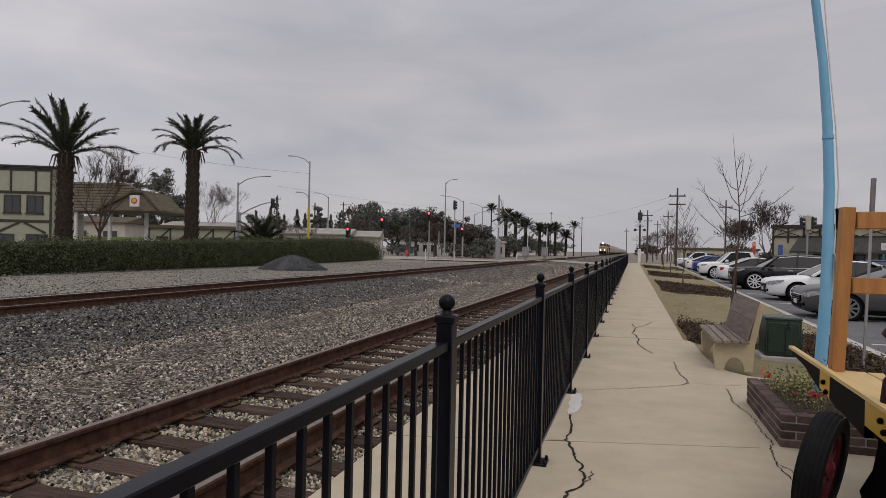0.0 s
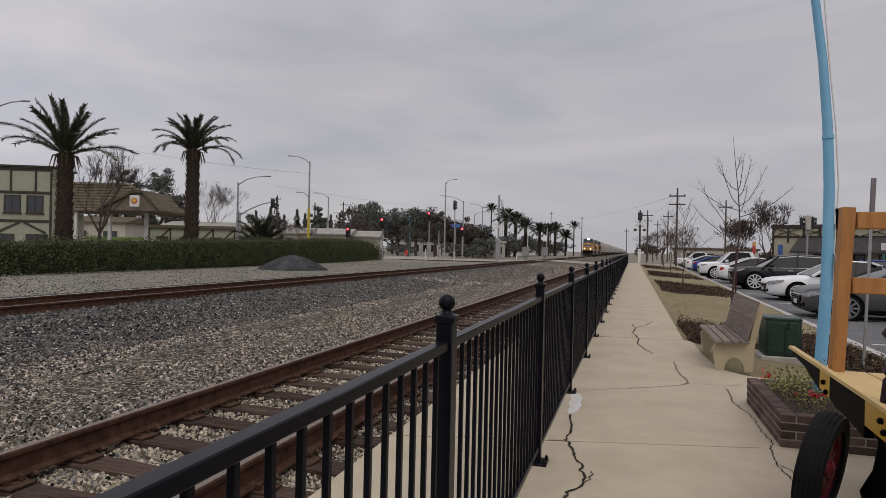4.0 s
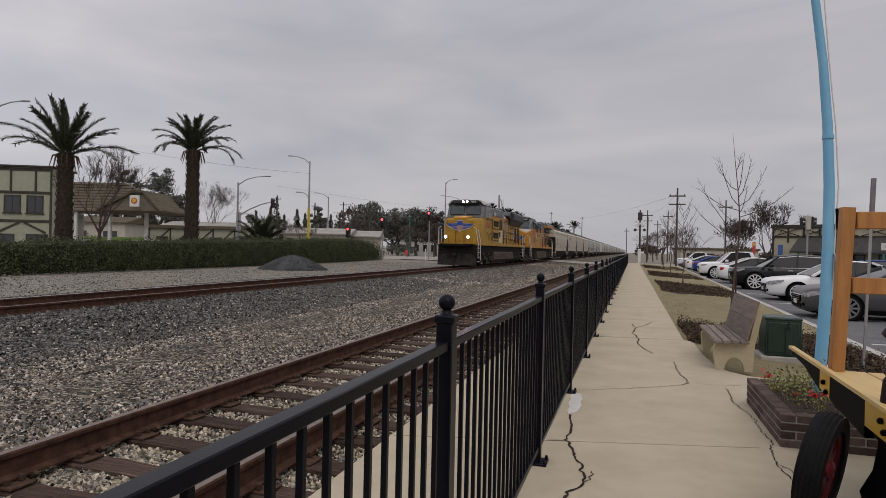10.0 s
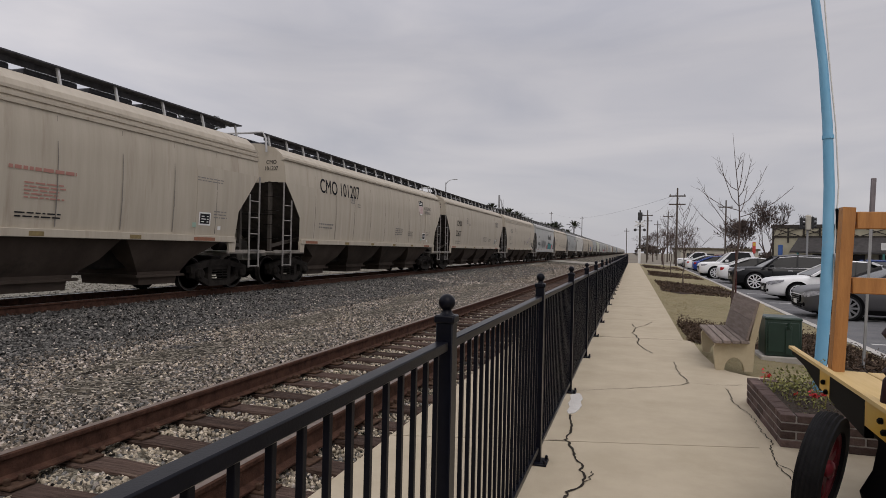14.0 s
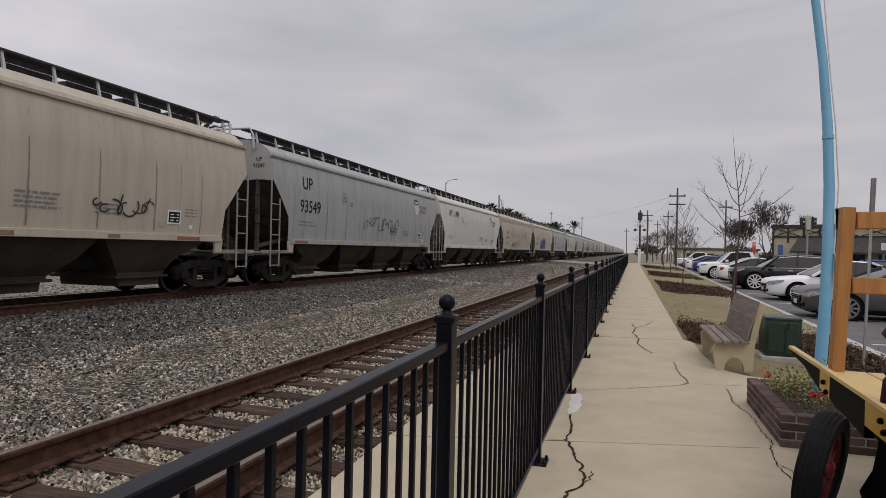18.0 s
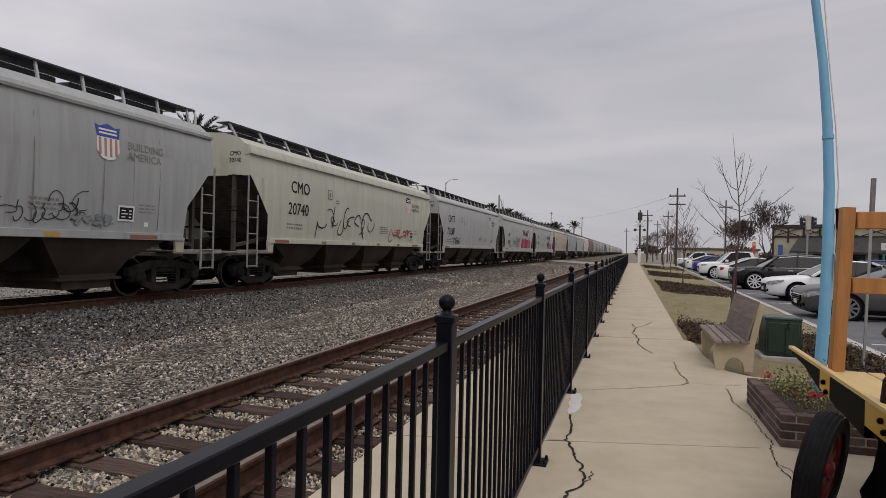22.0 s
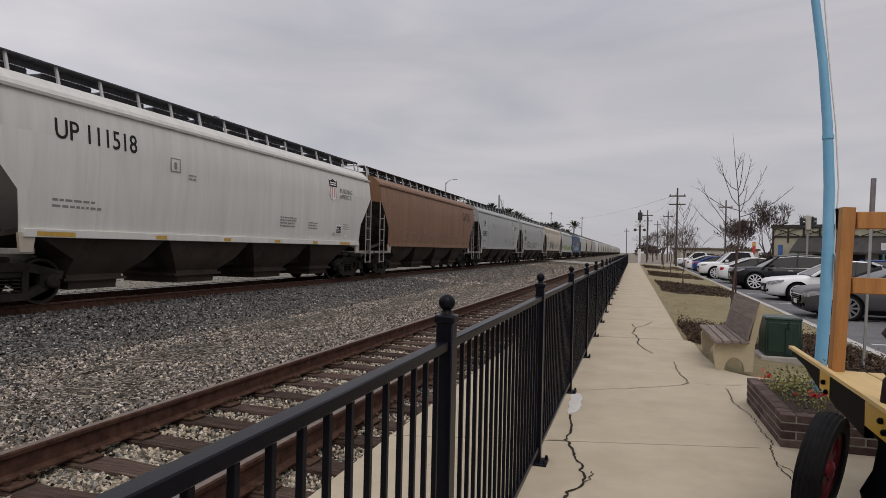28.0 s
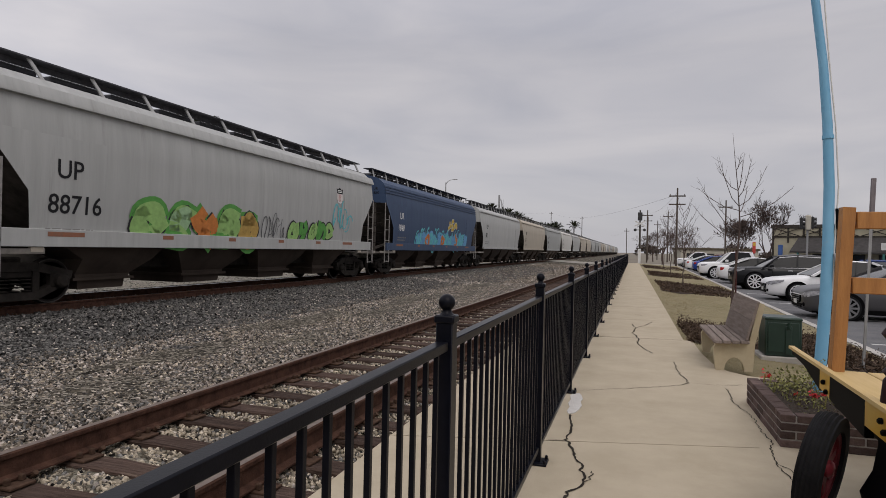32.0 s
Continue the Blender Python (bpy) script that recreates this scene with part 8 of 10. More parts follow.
low_building(-75, 62.0, 12.0, 8, 4.2, M_CREAM, M_SHING, "cream building with a brown roof", 17, True, 3)


b = low_building(-52.0, 57.0, 12.0, 6, 3.3, M_STUCCO, M_SHING, "low half-timbered range with a flat brown roof", 17, False, 4)
for k in range(5):
    part("brace", M().bar((0.2 + 2.4 * k, -0.04, 1.2), (2.4 + 2.4 * k, -0.04, 3.2), 0.06, 0.16), M_BEAM, b)
    part("beam", M().box(2.4 * k, 2.4 * k + 0.16, -0.06, 0, 0, 3.3), M_BEAM, b)


# ---- street furniture ----
def street_lamp(x, y, h, reach, label, rz=0.0, pole_mat=None, base=-0.45, second=None, yellow=0.0, group="street lamps"):
    """A tapered pole; its curved arm reaches along +x, turned by rz."""
    e = thing("street_lamp", pose(x, y, base, 0, 0, rz), label, "street lamp", group)
    h0 = h - base
    part("pole", M().tube([(0, 0, 0), (0, 0, h0 * 0.5), (0, 0, h0)], [0.14, 0.11, 0.08], 10), pole_mat or M_POLE, e)
    part("base_collar", M().lathe([(0.24, 0), (0.24, 0.12), (0.16, 0.2)], 12), M_CONC2, e)
    if yellow:
        part("yellow_sleeve", M().tube([(0, 0, 0.3), (0, 0, yellow)], 0.15, 10), M_YPOLE, e, "yellow-painted lower pole")
    for hh_, rc in [(h0, reach)] + ([second] if second else []):
        dz = 0.12 * abs(rc) + 0.35
        arm = part("arm", M().tube([(0, 0, hh_ - 0.25), (rc * 0.3, 0, hh_ + dz * 0.45), (rc * 0.65, 0, hh_ + dz * 0.85), (rc, 0, hh_ + dz)], [0.06, 0.05, 0.045, 0.04], 8), pole_mat or M_POLE, e)
        s = 1 if rc > 0 else -1
        part("lamp_head", M().loft([[(rc + s * a, w, hh_ + dz + c) for w, c in ((-b, 0.01), (-b * 0.7, -0.05), (b * 0.7, -0.05), (b, 0.01), (b * 0.6, 0.055), (-b * 0.6, 0.055))] for a, b in ((-0.1, 0.04), (0.1, 0.12), (0.42, 0.13), (0.56, 0.04))]), pole_mat or M_POLE, arm, "cobra-head lamp")
    return e


def signal_head(e, x, y, z, lit, rz=0.0, size=1.0):
    """Three stacked lenses in a black housing, facing -y."""
    h = part("signal_head", M().box(-0.22, 0.22, -0.15, 0.15, -0.62, 0.62, 0.04), M_NUMB, e, "black traffic signal head", at=pose(x, y, z, 0, 0, rz) @ Matrix.Diagonal((size, size, size, 1)))
    part("backplate", M().box(-0.34, 0.34, 0.0, 0.03, -0.75, 0.75), M_NUMB, h)
    for k in range(3):
        zz = 0.4 - 0.4 * k
        part("visor", M().tube([(0, -0.14, zz), (0, -0.38, zz)], 0.17, 14, False), M_NUMB, h)
        part("lens", M().lathe([(0.155, 0), (0.12, 0.03), (0.02, 0.05)], 14, pose(0, -0.15, zz, 90, 0, 0)), M_REDL if (k == 0 and lit) else M_DARKL, h, "glowing red lens" if (k == 0 and lit) else "dark lens")


street_lamp(-41.6, 31.2, 10.0, 2.0, "tall street lamp with a curved arm behind the timbered building", 17)
street_lamp(-37.8, 53.3, 7.4, 2.7, "grey street lamp with a long curved arm", 17)
street_lamp(-36.0, 64.3, 11.0, -2.0, "tall street lamp with two arms and a yellow lower pole", 17, None, -0.45, (7.4, -1.0), 6.0)
street_lamp(-29.0, 95.7, 11.9, 1.3, "tall grey street lamp beside the crossing", 17)
street_lamp(-26.2, 96.5, 9.0, -3.2, "signal pole with a lamp arm over the street", 17)
street_lamp(-31.0, 130.0, 10.4, -2.2, "street lamp beyond the crossing", 10)
street_lamp(-33.5, 133.0, 9.0, 2.8, "street lamp beyond the crossing, long arm", 10)
street_lamp(-49.5, 95.0, 9.6, -2.0, "far street lamp behind the roofs", 17)
for k, (x, y, z, base) in enumerate(((-30.9, 74.2, 4.4, True), (-29.9, 90.2, 6.2, False), (-25.0, 91.7, 3.9, True), (-37.3, 77.5, 3.2, True), (-28.5, 90.8, 4.6, False), (-26.5, 92.4, 8.0, False))):
    e = thing("traffic_signal", (x, y, -0.45), "black traffic signal showing red on a grey pole" if k != 4 and k != 5 else "black traffic signal head seen from the side on a pole", "traffic signal", "traffic signals at the crossing")
    signal_head(e, 0, 0, z + 0.45, k not in (4, 5), 8 if k not in (4, 5) else 80)
    if k == 0:
        signal_head(e, 0.75, 0, z + 0.1, False, 80)
    part("pole", M().tube([(0, 0.2, 0), (0, 0.2, z + 1.2)], [0.1, 0.07], 8), M_POLE, e)
e = thing("mast_arm_signal", (-37.6, 53.4, -0.45), "curved signal mast arm on a grey pole", "traffic signal")
part("pole", M().tube([(0, 0, 0), (0, 0, 4.9)], 0.12, 8), M_POLE, e)
part("mast_arm", M().tube([(0, 0, 4.6), (0.9, 0.3, 5.2), (2.0, 0.6, 5.7), (3.1, 0.9, 6.0)], [0.09, 0.07, 0.06, 0.05], 8), M_POLE, e)
signal_head(e, 3.1, 0.95, 5.85, False, 75, 0.65)

# crossing signal with lamps, bungalow and gate posts
e = thing("crossing_signal", (-19.7, 93.3, -0.3), "tall railway crossing mast with lamps and a gate mechanism", "crossing signal")
part("mast", M().tube([(0, 0, 0), (0, 0, 9.9)], 0.14, 10), M_POLE, e)
part("ladder", M().tube([(0.35, 0.1, 0.5), (0.35, 0.1, 9.2)], 0.03, 6).tube([(0.6, 0.1, 0.5), (0.6, 0.1, 9.2)], 0.03, 6), M_POLE, e)
part("walkway", M().tube([(0.1, 0, 9.4), (0.9, 0, 7.6), (1.8, 0, 6.6)], 0.05, 6), M_POLE, e)
for dx, z in ((0.95, 7.0), (1.7, 6.6), (0.0, 6.2)):
    l_ = part("lamp_hood", M().lathe([(0.32, 0), (0.32, 0.03), (0.12, 0.05), (0.12, 0.25)], 14, pose(dx, -0.1, z, 90, 0, 0)), M_NUMB, e, "black round lamp background")
    part("lens", M().lathe([(0.13, 0.05), (0.05, 0.28)], 12, pose(dx, -0.1, z, 90, 0, 0)), M_DARKL, l_)
part("bell_box", M().box(-0.35, 0.35, -0.3, 0.3, 0, 2.6, 0.03), M_POLE, e)
part("crossbuck", M().bar((-0.8, -0.2, 4.6), (0.8, -0.2, 5.6), 0.04, 0.2).bar((-0.8, -0.24, 5.6), (0.8, -0.24, 4.6), 0.04, 0.2), M_WHITE, e, "white crossbuck boards")
for x, y in ((-17.9, 108.0), (-15.9, 118.0)):
    e = thing("signal_cabinet", (x, y, -0.4), "pale steel signal cabinet on legs beside the track", "cabinet", "signal cabinets")
    part("body", M().box(-0.55, 0.55, -0.4, 0.4, 0.7, 2.2, 0.03), M_POLE, e)
    part("legs", M().box(-0.3, 0.3, -0.2, 0.2, 0, 0.7), M_POLE, e)
    part("hood", M().box(-0.6, 0.6, -0.5, 0.45, 2.2, 2.28, 0.02), M_POLE, e)
    part("mast", M().tube([(0.3, 0.2, 0.6), (0.3, 0.2, 6.0)], 0.06, 8), M_WHITE, e)
for x, y, h in ((-26.7, 79.4, 1.55), (-24.0, 84.0, 1.3), (-15.5, 86.0, 1.2), (-12.0, 120.0, 1.6)):
    e = thing("bollard", (x, y, -0.42), "white marker post in the gravel", "marker post", "marker posts")
    part("post", M().tube([(0, 0, 0), (0, 0, h)], 0.07, 10), M_WHITE, e)
    part("cap", M().lathe([(0.08, h - 0.02), (0.08, h + 0.04), (0.03, h + 0.07)], 10), M_POLE, e)
e = thing("street_sign", (-33.5, 118.0, -0.45), "plain blue direction sign on a pole", "sign")
part("pole", M().tube([(0, 0, 0), (0, 0, 7.2)], 0.08, 8), M_POLE, e)
part("panel", M().box(-0.85, 0.85, -0.1, -0.05, 5.9, 6.6, 0.02), M_SIGBLUE, e)
e = thing("teal_pole", (-41.0, 112.0, -0.45), "slim teal lamp pole by the street", "pole")
part("pole", M().tube([(0, 0, 0), (0, 0, 7.6)], [0.12, 0.08], 8), M_TEAL, e)
part("lamp_head", M().lathe([(0.1, 7.5), (0.35, 7.6), (0.3, 7.75), (0.05, 7.9)], 10), M_TEAL, e)
e = thing("red_box", (-34.5, 93.0, -0.45), "red upright sign box by the street", "sign")
part("panel", M().box(-0.25, 0.25, -0.1, 0.1, 0.5, 1.3, 0.03), M_SIGRED, e)
part("post", M().tube([(0, 0, 0), (0, 0, 0.55)], 0.06, 8), M_POLE, e)
for k, (x, y, h) in enumerate(((-33.0, 262.0, 18.0), (-19.0, 245.0, 15.2), (-58.0, 118.0, 11.0), (-60.0, 96.0, 10.4), (-57.5, 105.0, 9.8))):
    e = thing("utility_pole", (x, y, -0.45), "wooden utility pole with a crossarm in the distance", "utility pole", "utility poles")
    part("pole", M().tube([(0, 0, 0), (0, 0, h)], [0.17, 0.11], 8), M_WOODP, e)
    part("crossarm", M().box(-0.75, 0.75, -0.05, 0.05, h - 0.7, h - 0.58), M_WOODP, e)
    for x_ in (-0.62, 0.62):
        part("insulator", M().lathe([(0.04, h - 0.58), (0.05, h - 0.46), (0.02, h - 0.42)], 8, pose(x_, 0, 0)), M_POLE, e)


def sagging(a, b, sag, r=0.02, n=14):
    a, b = Vector(a), Vector(b)
    return M().tube([a.lerp(b, i / n) - Vector((0, 0, sag * 4 * (i / n) * (1 - i / n))) for i in range(n + 1)], r, 4)


for a, b, s in (((-60, 96, 11.6), (-33, 262, 17.3), 2.0), ((-33, 262, 17.3), (5, 80, 8.4), 2.5), ((-60, 30, 13.4), (-36.0, 64.3, 9.6), 1.2)):
    solo("overhead_cable", sagging(a, b, s, 0.013), M_NUMB, "thin dark overhead cable across the street", "cable", "overhead cables")

# the street that crosses the tracks, and the one behind the hedge
strip("road", [-70, -32], [-0.4, -0.4], -20, 420, M_STREET, "grey street behind the hedge", 2, 30, 0, "road", -0.6)
strip("crossing_road", [-32, -17.2, -13.8, -10.6, -6.4, -4.6, -1.54, 40], [-0.4, -0.36, -0.12, -0.12, -0.32, -0.3, -0.3, -0.34], 84, 97, M_STREET, "worn grey street crossing the tracks", 3, 6, 0, "road", -0.6)

# ---- beside the walkway ----
M_BRICK = mat("dark brown brick", (0.075, 0.05, 0.045), 0.85, 0, (0.12, 0.085, 0.075), 14, 0.4, 60, per=0.35)
M_MORTAR = mat("grey mortar", (0.3, 0.28, 0.26), 0.95, 0, (0.38, 0.36, 0.33), 12, 0.3, 80)
M_SLAT = mat("weathered bench slat", (0.17, 0.135, 0.115), 0.9, 0, (0.27, 0.225, 0.2), 5, 0.4, 25, stretch=(6, 0.5, 6), per=0.15)
M_BCONC = mat("buff cast concrete", (0.42, 0.35, 0.235), 0.9, 0, (0.48, 0.41, 0.28), 8, 0.3, 120)
M_GREENBOX = mat("dark green enamel", (0.006, 0.024, 0.016), 0.38, 0, (0.012, 0.034, 0.023), 4)
M_BLUEP = mat("sky blue pole paint", (0.14, 0.38, 0.58), 0.5, 0, (0.19, 0.44, 0.64), 3, 0.05, 40, grime=(0.3, 0.42, 0.5), gscale=4, gpos=0.66)
M_OAKW = mat("varnished orange timber", (0.3, 0.125, 0.032), 0.55, 0, (0.44, 0.2, 0.055), 2.6, 0.2, 40, stretch=(8, 8, 0.8), grime=(0.16, 0.06, 0.02), gscale=1.6, gpos=0.6)
M_DECK = mat("pale yellow deck timber", (0.52, 0.36, 0.14), 0.6, 0, (0.6, 0.43, 0.19), 3, 0.1, 40, stretch=(7, 0.6, 7))
M_CARTY = mat("yellow cart paint", (0.55, 0.33, 0.04), 0.5, 0, (0.48, 0.28, 0.04), 5)
M_CARTK = mat("black cart iron", (0.0025, 0.0025, 0.003), 0.6, spec=0.05)
M_CARTR = mat("deep red wheel paint", (0.16, 0.012, 0.022), 0.5, 0, (0.2, 0.02, 0.03), 6)
M_MAROON = mat("dark maroon iron", (0.02, 0.007, 0.008), 0.5, spec=0.15)
M_RUBBER = mat("tyre rubber", (0.008, 0.008, 0.009), 0.75, 0, (0.015, 0.015, 0.016), 10, spec=0.12)
M_KERB = mat("kerb concrete", (0.38, 0.36, 0.33), 0.9, 0, (0.48, 0.46, 0.43), 2, 0.2, 60)
M_LINE = mat("worn white paint line", (0.6, 0.6, 0.58), 0.8, 0, (0.45, 0.45, 0.44), 4)
M_BLUELINE = mat("worn blue paint line", (0.12, 0.33, 0.6), 0.8, 0, (0.2, 0.36, 0.55), 4)
M_FLOWER = mat("red geranium", (0.5, 0.02, 0.025), 0.6, per=0.3, island=True)
M_PLEAF = mat("planter leaf", (0.13, 0.135, 0.035), 0.6, 0, (0.24, 0.23, 0.07), 5, per=0.5, island=True)
M_SHRUB = mat("brown winter shrub", (0.058, 0.038, 0.026), 0.9, 0, (0.1, 0.07, 0.05), 5, per=0.5, island=True)
M_SOIL = mat("dark soil", (0.035, 0.028, 0.022), 0.95, 0, (0.07, 0.055, 0.045), 30, 0.8, 60)
M_SLEEVE = mat("brown-grey coating", (0.15, 0.13, 0.14), 0.6, 0, (0.2, 0.175, 0.18), 6)
M_STAKE = mat("dark red-brown stake", (0.07, 0.025, 0.022), 0.8)


def kx(y):
    return 3.35 + 0.022 * y


# lawn that falls towards the car park, kerb, asphalt
m = M()
ys = [7.0, 7.6, 8.6, 9.54, 9.58, 9.8] + list(np.arange(11, 80, 1.5))
rows = []
for y in ys:
    x0 = 0.742 if y > 9.55 else 0.862
    rows.append([(x0 + (kx(y) - x0) * t, y, -0.02 - 0.2 * t + 0.012 * noise.noise((t * 6, y, 2))) for t in np.linspace(0, 1, 9)])
c_ = 9
m.add([p for r in rows for p in r], [(j * c_ + i, j * c_ + i + 1, (j + 1) * c_ + i + 1, (j + 1) * c_ + i) for j in range(len(ys) - 1) for i in range(c_ - 1)])
m.add([(2.0, 6.0, -0.03), (7.0, 4.0, -0.05), (7.0, 7.02, -0.2), (0.9, 7.02, -0.022)], [(0, 1, 2, 3)])
m.add([(3.4, 7.0, -0.21), (7.0, 7.0, -0.21), (7.0, 9.5, -0.22), (3.4, 9.5, -0.22)], [(0, 1, 2, 3)])
setting("lawn", m, M_GRASS, "yellowed dormant lawn between the walkway and the car park", "lawn")
kerb = thing("kerb", (0, 0, 0), "pale concrete kerb along the car park", "kerb", kind="structure")
for k in range(24):
    a, b = 9.6 + 3 * k, 12.58 + 3 * k
    part("kerb_stone", M().add([(kx(a), a, -0.5), (kx(a) + 0.16, a, -0.5), (kx(b) + 0.16, b, -0.5), (kx(b), b, -0.5), (kx(a), a, -0.2), (kx(a) + 0.15, a, -0.2), (kx(b) + 0.15, b, -0.2), (kx(b), b, -0.2)],
                               [(0, 3, 2, 1), (4, 5, 6, 7), (0, 1, 5, 4), (1, 2, 6, 5), (2, 3, 7, 6), (3, 0, 4, 7)]), M_KERB, kerb)
part("kerb_stone", M().box(3.6, 26, 9.4, 9.56, -0.5, -0.2, 0.01), M_KERB, kerb)
m = M().add([(3.4, 9.5, -0.36), (60, 9.5, -0.36), (60, 84, -0.36), (4.6, 84, -0.36)], [(0, 1, 2, 3)])
setting("car_park", m, M_ASPH, "dark asphalt car park with worn bay lines", "car park", smooth=0)
for k in range(11):
    y = 13.6 + 2.95 * 2 * k / 2 + k * 2.2
    setting("bay_line", M().box(kx(y) + 0.7, kx(y) + 5.6, y - 0.05, y + 0.05, -0.36, -0.355), M_LINE, "worn white parking line", "road marking", smooth=0)
setting("bay_line", M().box(4.4, 9.0, 10.9, 11.02, -0.36, -0.355), M_BLUELINE, "worn blue parking line", "road marking", smooth=0)
setting("bay_line", M().box(4.4, 9.0, 10.2, 10.3, -0.36, -0.355), M_BLUELINE, "worn blue parking line", "road marking", smooth=0)

# grass blades on the lawn
base = M().add([(-0.3, 0, 0), (0.3, 0, 0), (0.1, 0.3, 1)], [(0, 1, 2)])
n = 40000
y_ = 7.4 + 26 * rs.uniform(0, 1, n) ** 1.7
x0_ = np.where(y_ > 9.57, 0.75, 0.87)
x_ = x0_ + (np.array([kx(v) for v in y_]) - x0_ - 0.03) * rs.uniform(0, 1, n)
tt = (x_ - 0.86) / (np.array([kx(v) for v in y_]) - 0.86)
mm_ = np.zeros((n, 4, 4))
a_ = rs.uniform(0, 6.28, n)
s_ = rs.uniform(0.009, 0.022, n)
mm_[:, 0, 0], mm_[:, 0, 1], mm_[:, 1, 0], mm_[:, 1, 1] = np.cos(a_) * s_, -np.sin(a_) * s_, np.sin(a_) * s_, np.cos(a_) * s_
mm_[:, 2, 2], mm_[:, 3, 3] = s_ * rs.uniform(0.5, 1.3, n), 1
mm_[:, 0, 3], mm_[:, 1, 3], mm_[:, 2, 3] = x_, y_, -0.03 - 0.2 * tt
tagged(strew("lawn_grass", base, mm_, mat("straw and green grass", (0.24, 0.2, 0.108), 0.9, 0, (0.33, 0.272, 0.16), 1.1, per=0.3, island=True)), "short straw-coloured grass with green tufts", "grass", kind="stuff")


def mulch_bed(x0, x1, y0, y1, seed, shrubs=0.0):
    q = np.random.RandomState(seed)
    e = thing("mulch_bed", (0, 0, 0), "ragged bed of dark bark mulch in the lawn", "flower bed", "mulch beds")
    vs, N = [((x0 + x1) / 2, (y0 + y1) / 2, 0.05)], 26
    for k in range(N):
        a = 2 * math.pi * k / N
        w = 1 + 0.16 * math.sin(3 * a + seed) + q.uniform(-0.12, 0.12)
        vs.append(((x0 + x1) / 2 + (x1 - x0) / 2 * w * math.copysign(abs(math.cos(a)) ** 0.7, math.cos(a)), (y0 + y1) / 2 + (y1 - y0) / 2 * w * math.copysign(abs(math.sin(a)) ** 0.7, math.sin(a)), 0.0))
    f = lambda p, up: (p[0], p[1], -0.02 - 0.2 * min(1, max(0, (p[0] - 0.86) / 2.6)) + up)
    part("mulch", M().add([f(vs[0], 0.05)] + [f(v, 0.012) for v in vs[1:]], [(0, 1 + k, 1 + (k + 1) % N) for k in range(N)]), M_MULCH, e)
    n = int(2000 * (x1 - x0) * (y1 - y0) / 5)
    n = min(n, 4000)
    X, Y = q.uniform(x0, x1, n), q.uniform(y0, y1, n)
    Z = np.array([f((a, b, 0), 0.02)[2] for a, b in zip(X, Y)]) + q.uniform(0, 0.05, n)
    chip = M().add([(-1, -0.4, 0), (1, -0.4, 0), (1, 0.4, 0.1), (-1, 0.4, 0.1)], [(0, 1, 2, 3)])
    tagged(strew("bark_litter", chip, spin_mats(np.stack([X, Y, Z], 1), q.uniform(0.02, 0.05, n)), M_SHRUB, e), kind="stuff")
    if shrubs:
        n = int(900 * shrubs)
        X, Y = q.uniform(x0, x1, n), q.uniform(y0, y1, n)
        Z = np.array([f((a, b, 0), 0.02)[2] for a, b in zip(X, Y)]) + q.uniform(0, 0.22, n) * (0.6 + 0.4 * np.sin(X * 5 + Y * 3))
        leaf_cards("low_shrub", np.stack([X, Y, Z], 1), q.uniform(0.03, 0.06, n), M_SHRUB, e, 0.4)


mulch_bed(0.8, 1.8, 9.7, 12.2, 1, 2.6)
mulch_bed(1.0, 3.75, 22.6, 30.5, 2, 0.4)
mulch_bed(1.0, 3.9, 37.5, 47.5, 3, 0.3)
mulch_bed(2.25, 3.4, 8.9, 12.6, 5, 2.2)
mulch_bed(1.0, 4.4, 56.0, 70.0, 6)

# brick planter
PX0, PX1, PY0, PY1, PH = 0.965, 1.69, 4.62, 5.9, 0.225
pl = thing("brick_planter", (0, 0, 0), "low dark brick planter with red flowers", "planter")
w_ = 0.1
part("mortar_bed", M().box(PX0 + 0.006, PX1 - 0.006, PY0 + 0.006, PY0 + w_, 0, PH - 0.02).box(PX0 + 0.006, PX1 - 0.006, PY1 - w_, PY1 - 0.006, 0, PH - 0.02).box(PX0 + 0.006, PX0 + w_, PY0 + w_, PY1 - w_, 0, PH - 0.02).box(PX1 - w_, PX1 - 0.006, PY0 + w_, PY1 - w_, 0, PH - 0.02), M_MORTAR, pl)
ch = PH / 4
BR_D = {}


def brick(x0, x1, y0, y1, z):
    key = (round(x1 - x0, 3), round(y1 - y0, 3))
    if key not in BR_D:
        BR_D[key] = M().box(0, x1 - x0, 0, y1 - y0, 0, ch - 0.009, 0.004).mesh("brick", 0)
    part("brick", BR_D[key], M_BRICK, pl, at=(x0, y0, z))


for k in range(4):
    z = k * ch + 0.001
    off = 0.1 if k % 2 else 0.0
    for side in (PY0, PY1 - 0.095):
        x = PX0 - off
        while x < PX1 - 0.03:
            a, b = max(x, PX0), min(x + 0.19, PX1)
            if b - a > 0.03:
                brick(a, b, side, side + 0.095, z)
            x += 0.2
    for side in (PX0, PX1 - 0.095):
        y = PY0 + 0.105 - off
        while y < PY1 - 0.13:
            a, b = max(y, PY0 + 0.105), min(y + 0.19, PY1 - 0.105)
            if b - a > 0.03:
                brick(side, side + 0.095, a, b, z)
            y += 0.2
part("soil", M().box(PX0 + 0.1, PX1 - 0.1, PY0 + 0.1, PY1 - 0.1, 0, PH - 0.03), M_SOIL, pl, "dark planting soil")
n = 900
X, Y = rs.uniform(PX0 + 0.1, PX0 + 0.5, n), rs.uniform(PY0 + 0.5, PY1 - 0.1, n)
clump = 0.5 + 0.5 * np.sin(X * 9 + 1) * np.sin(Y * 7 + 0.5)
leaf_cards("planter_leaves", np.stack([X, Y, PH - 0.03 + rs.uniform(0, 0.22, n) * (0.25 + clump)], 1), rs.uniform(0.015, 0.035, n), M_PLEAF, pl, 0.7)
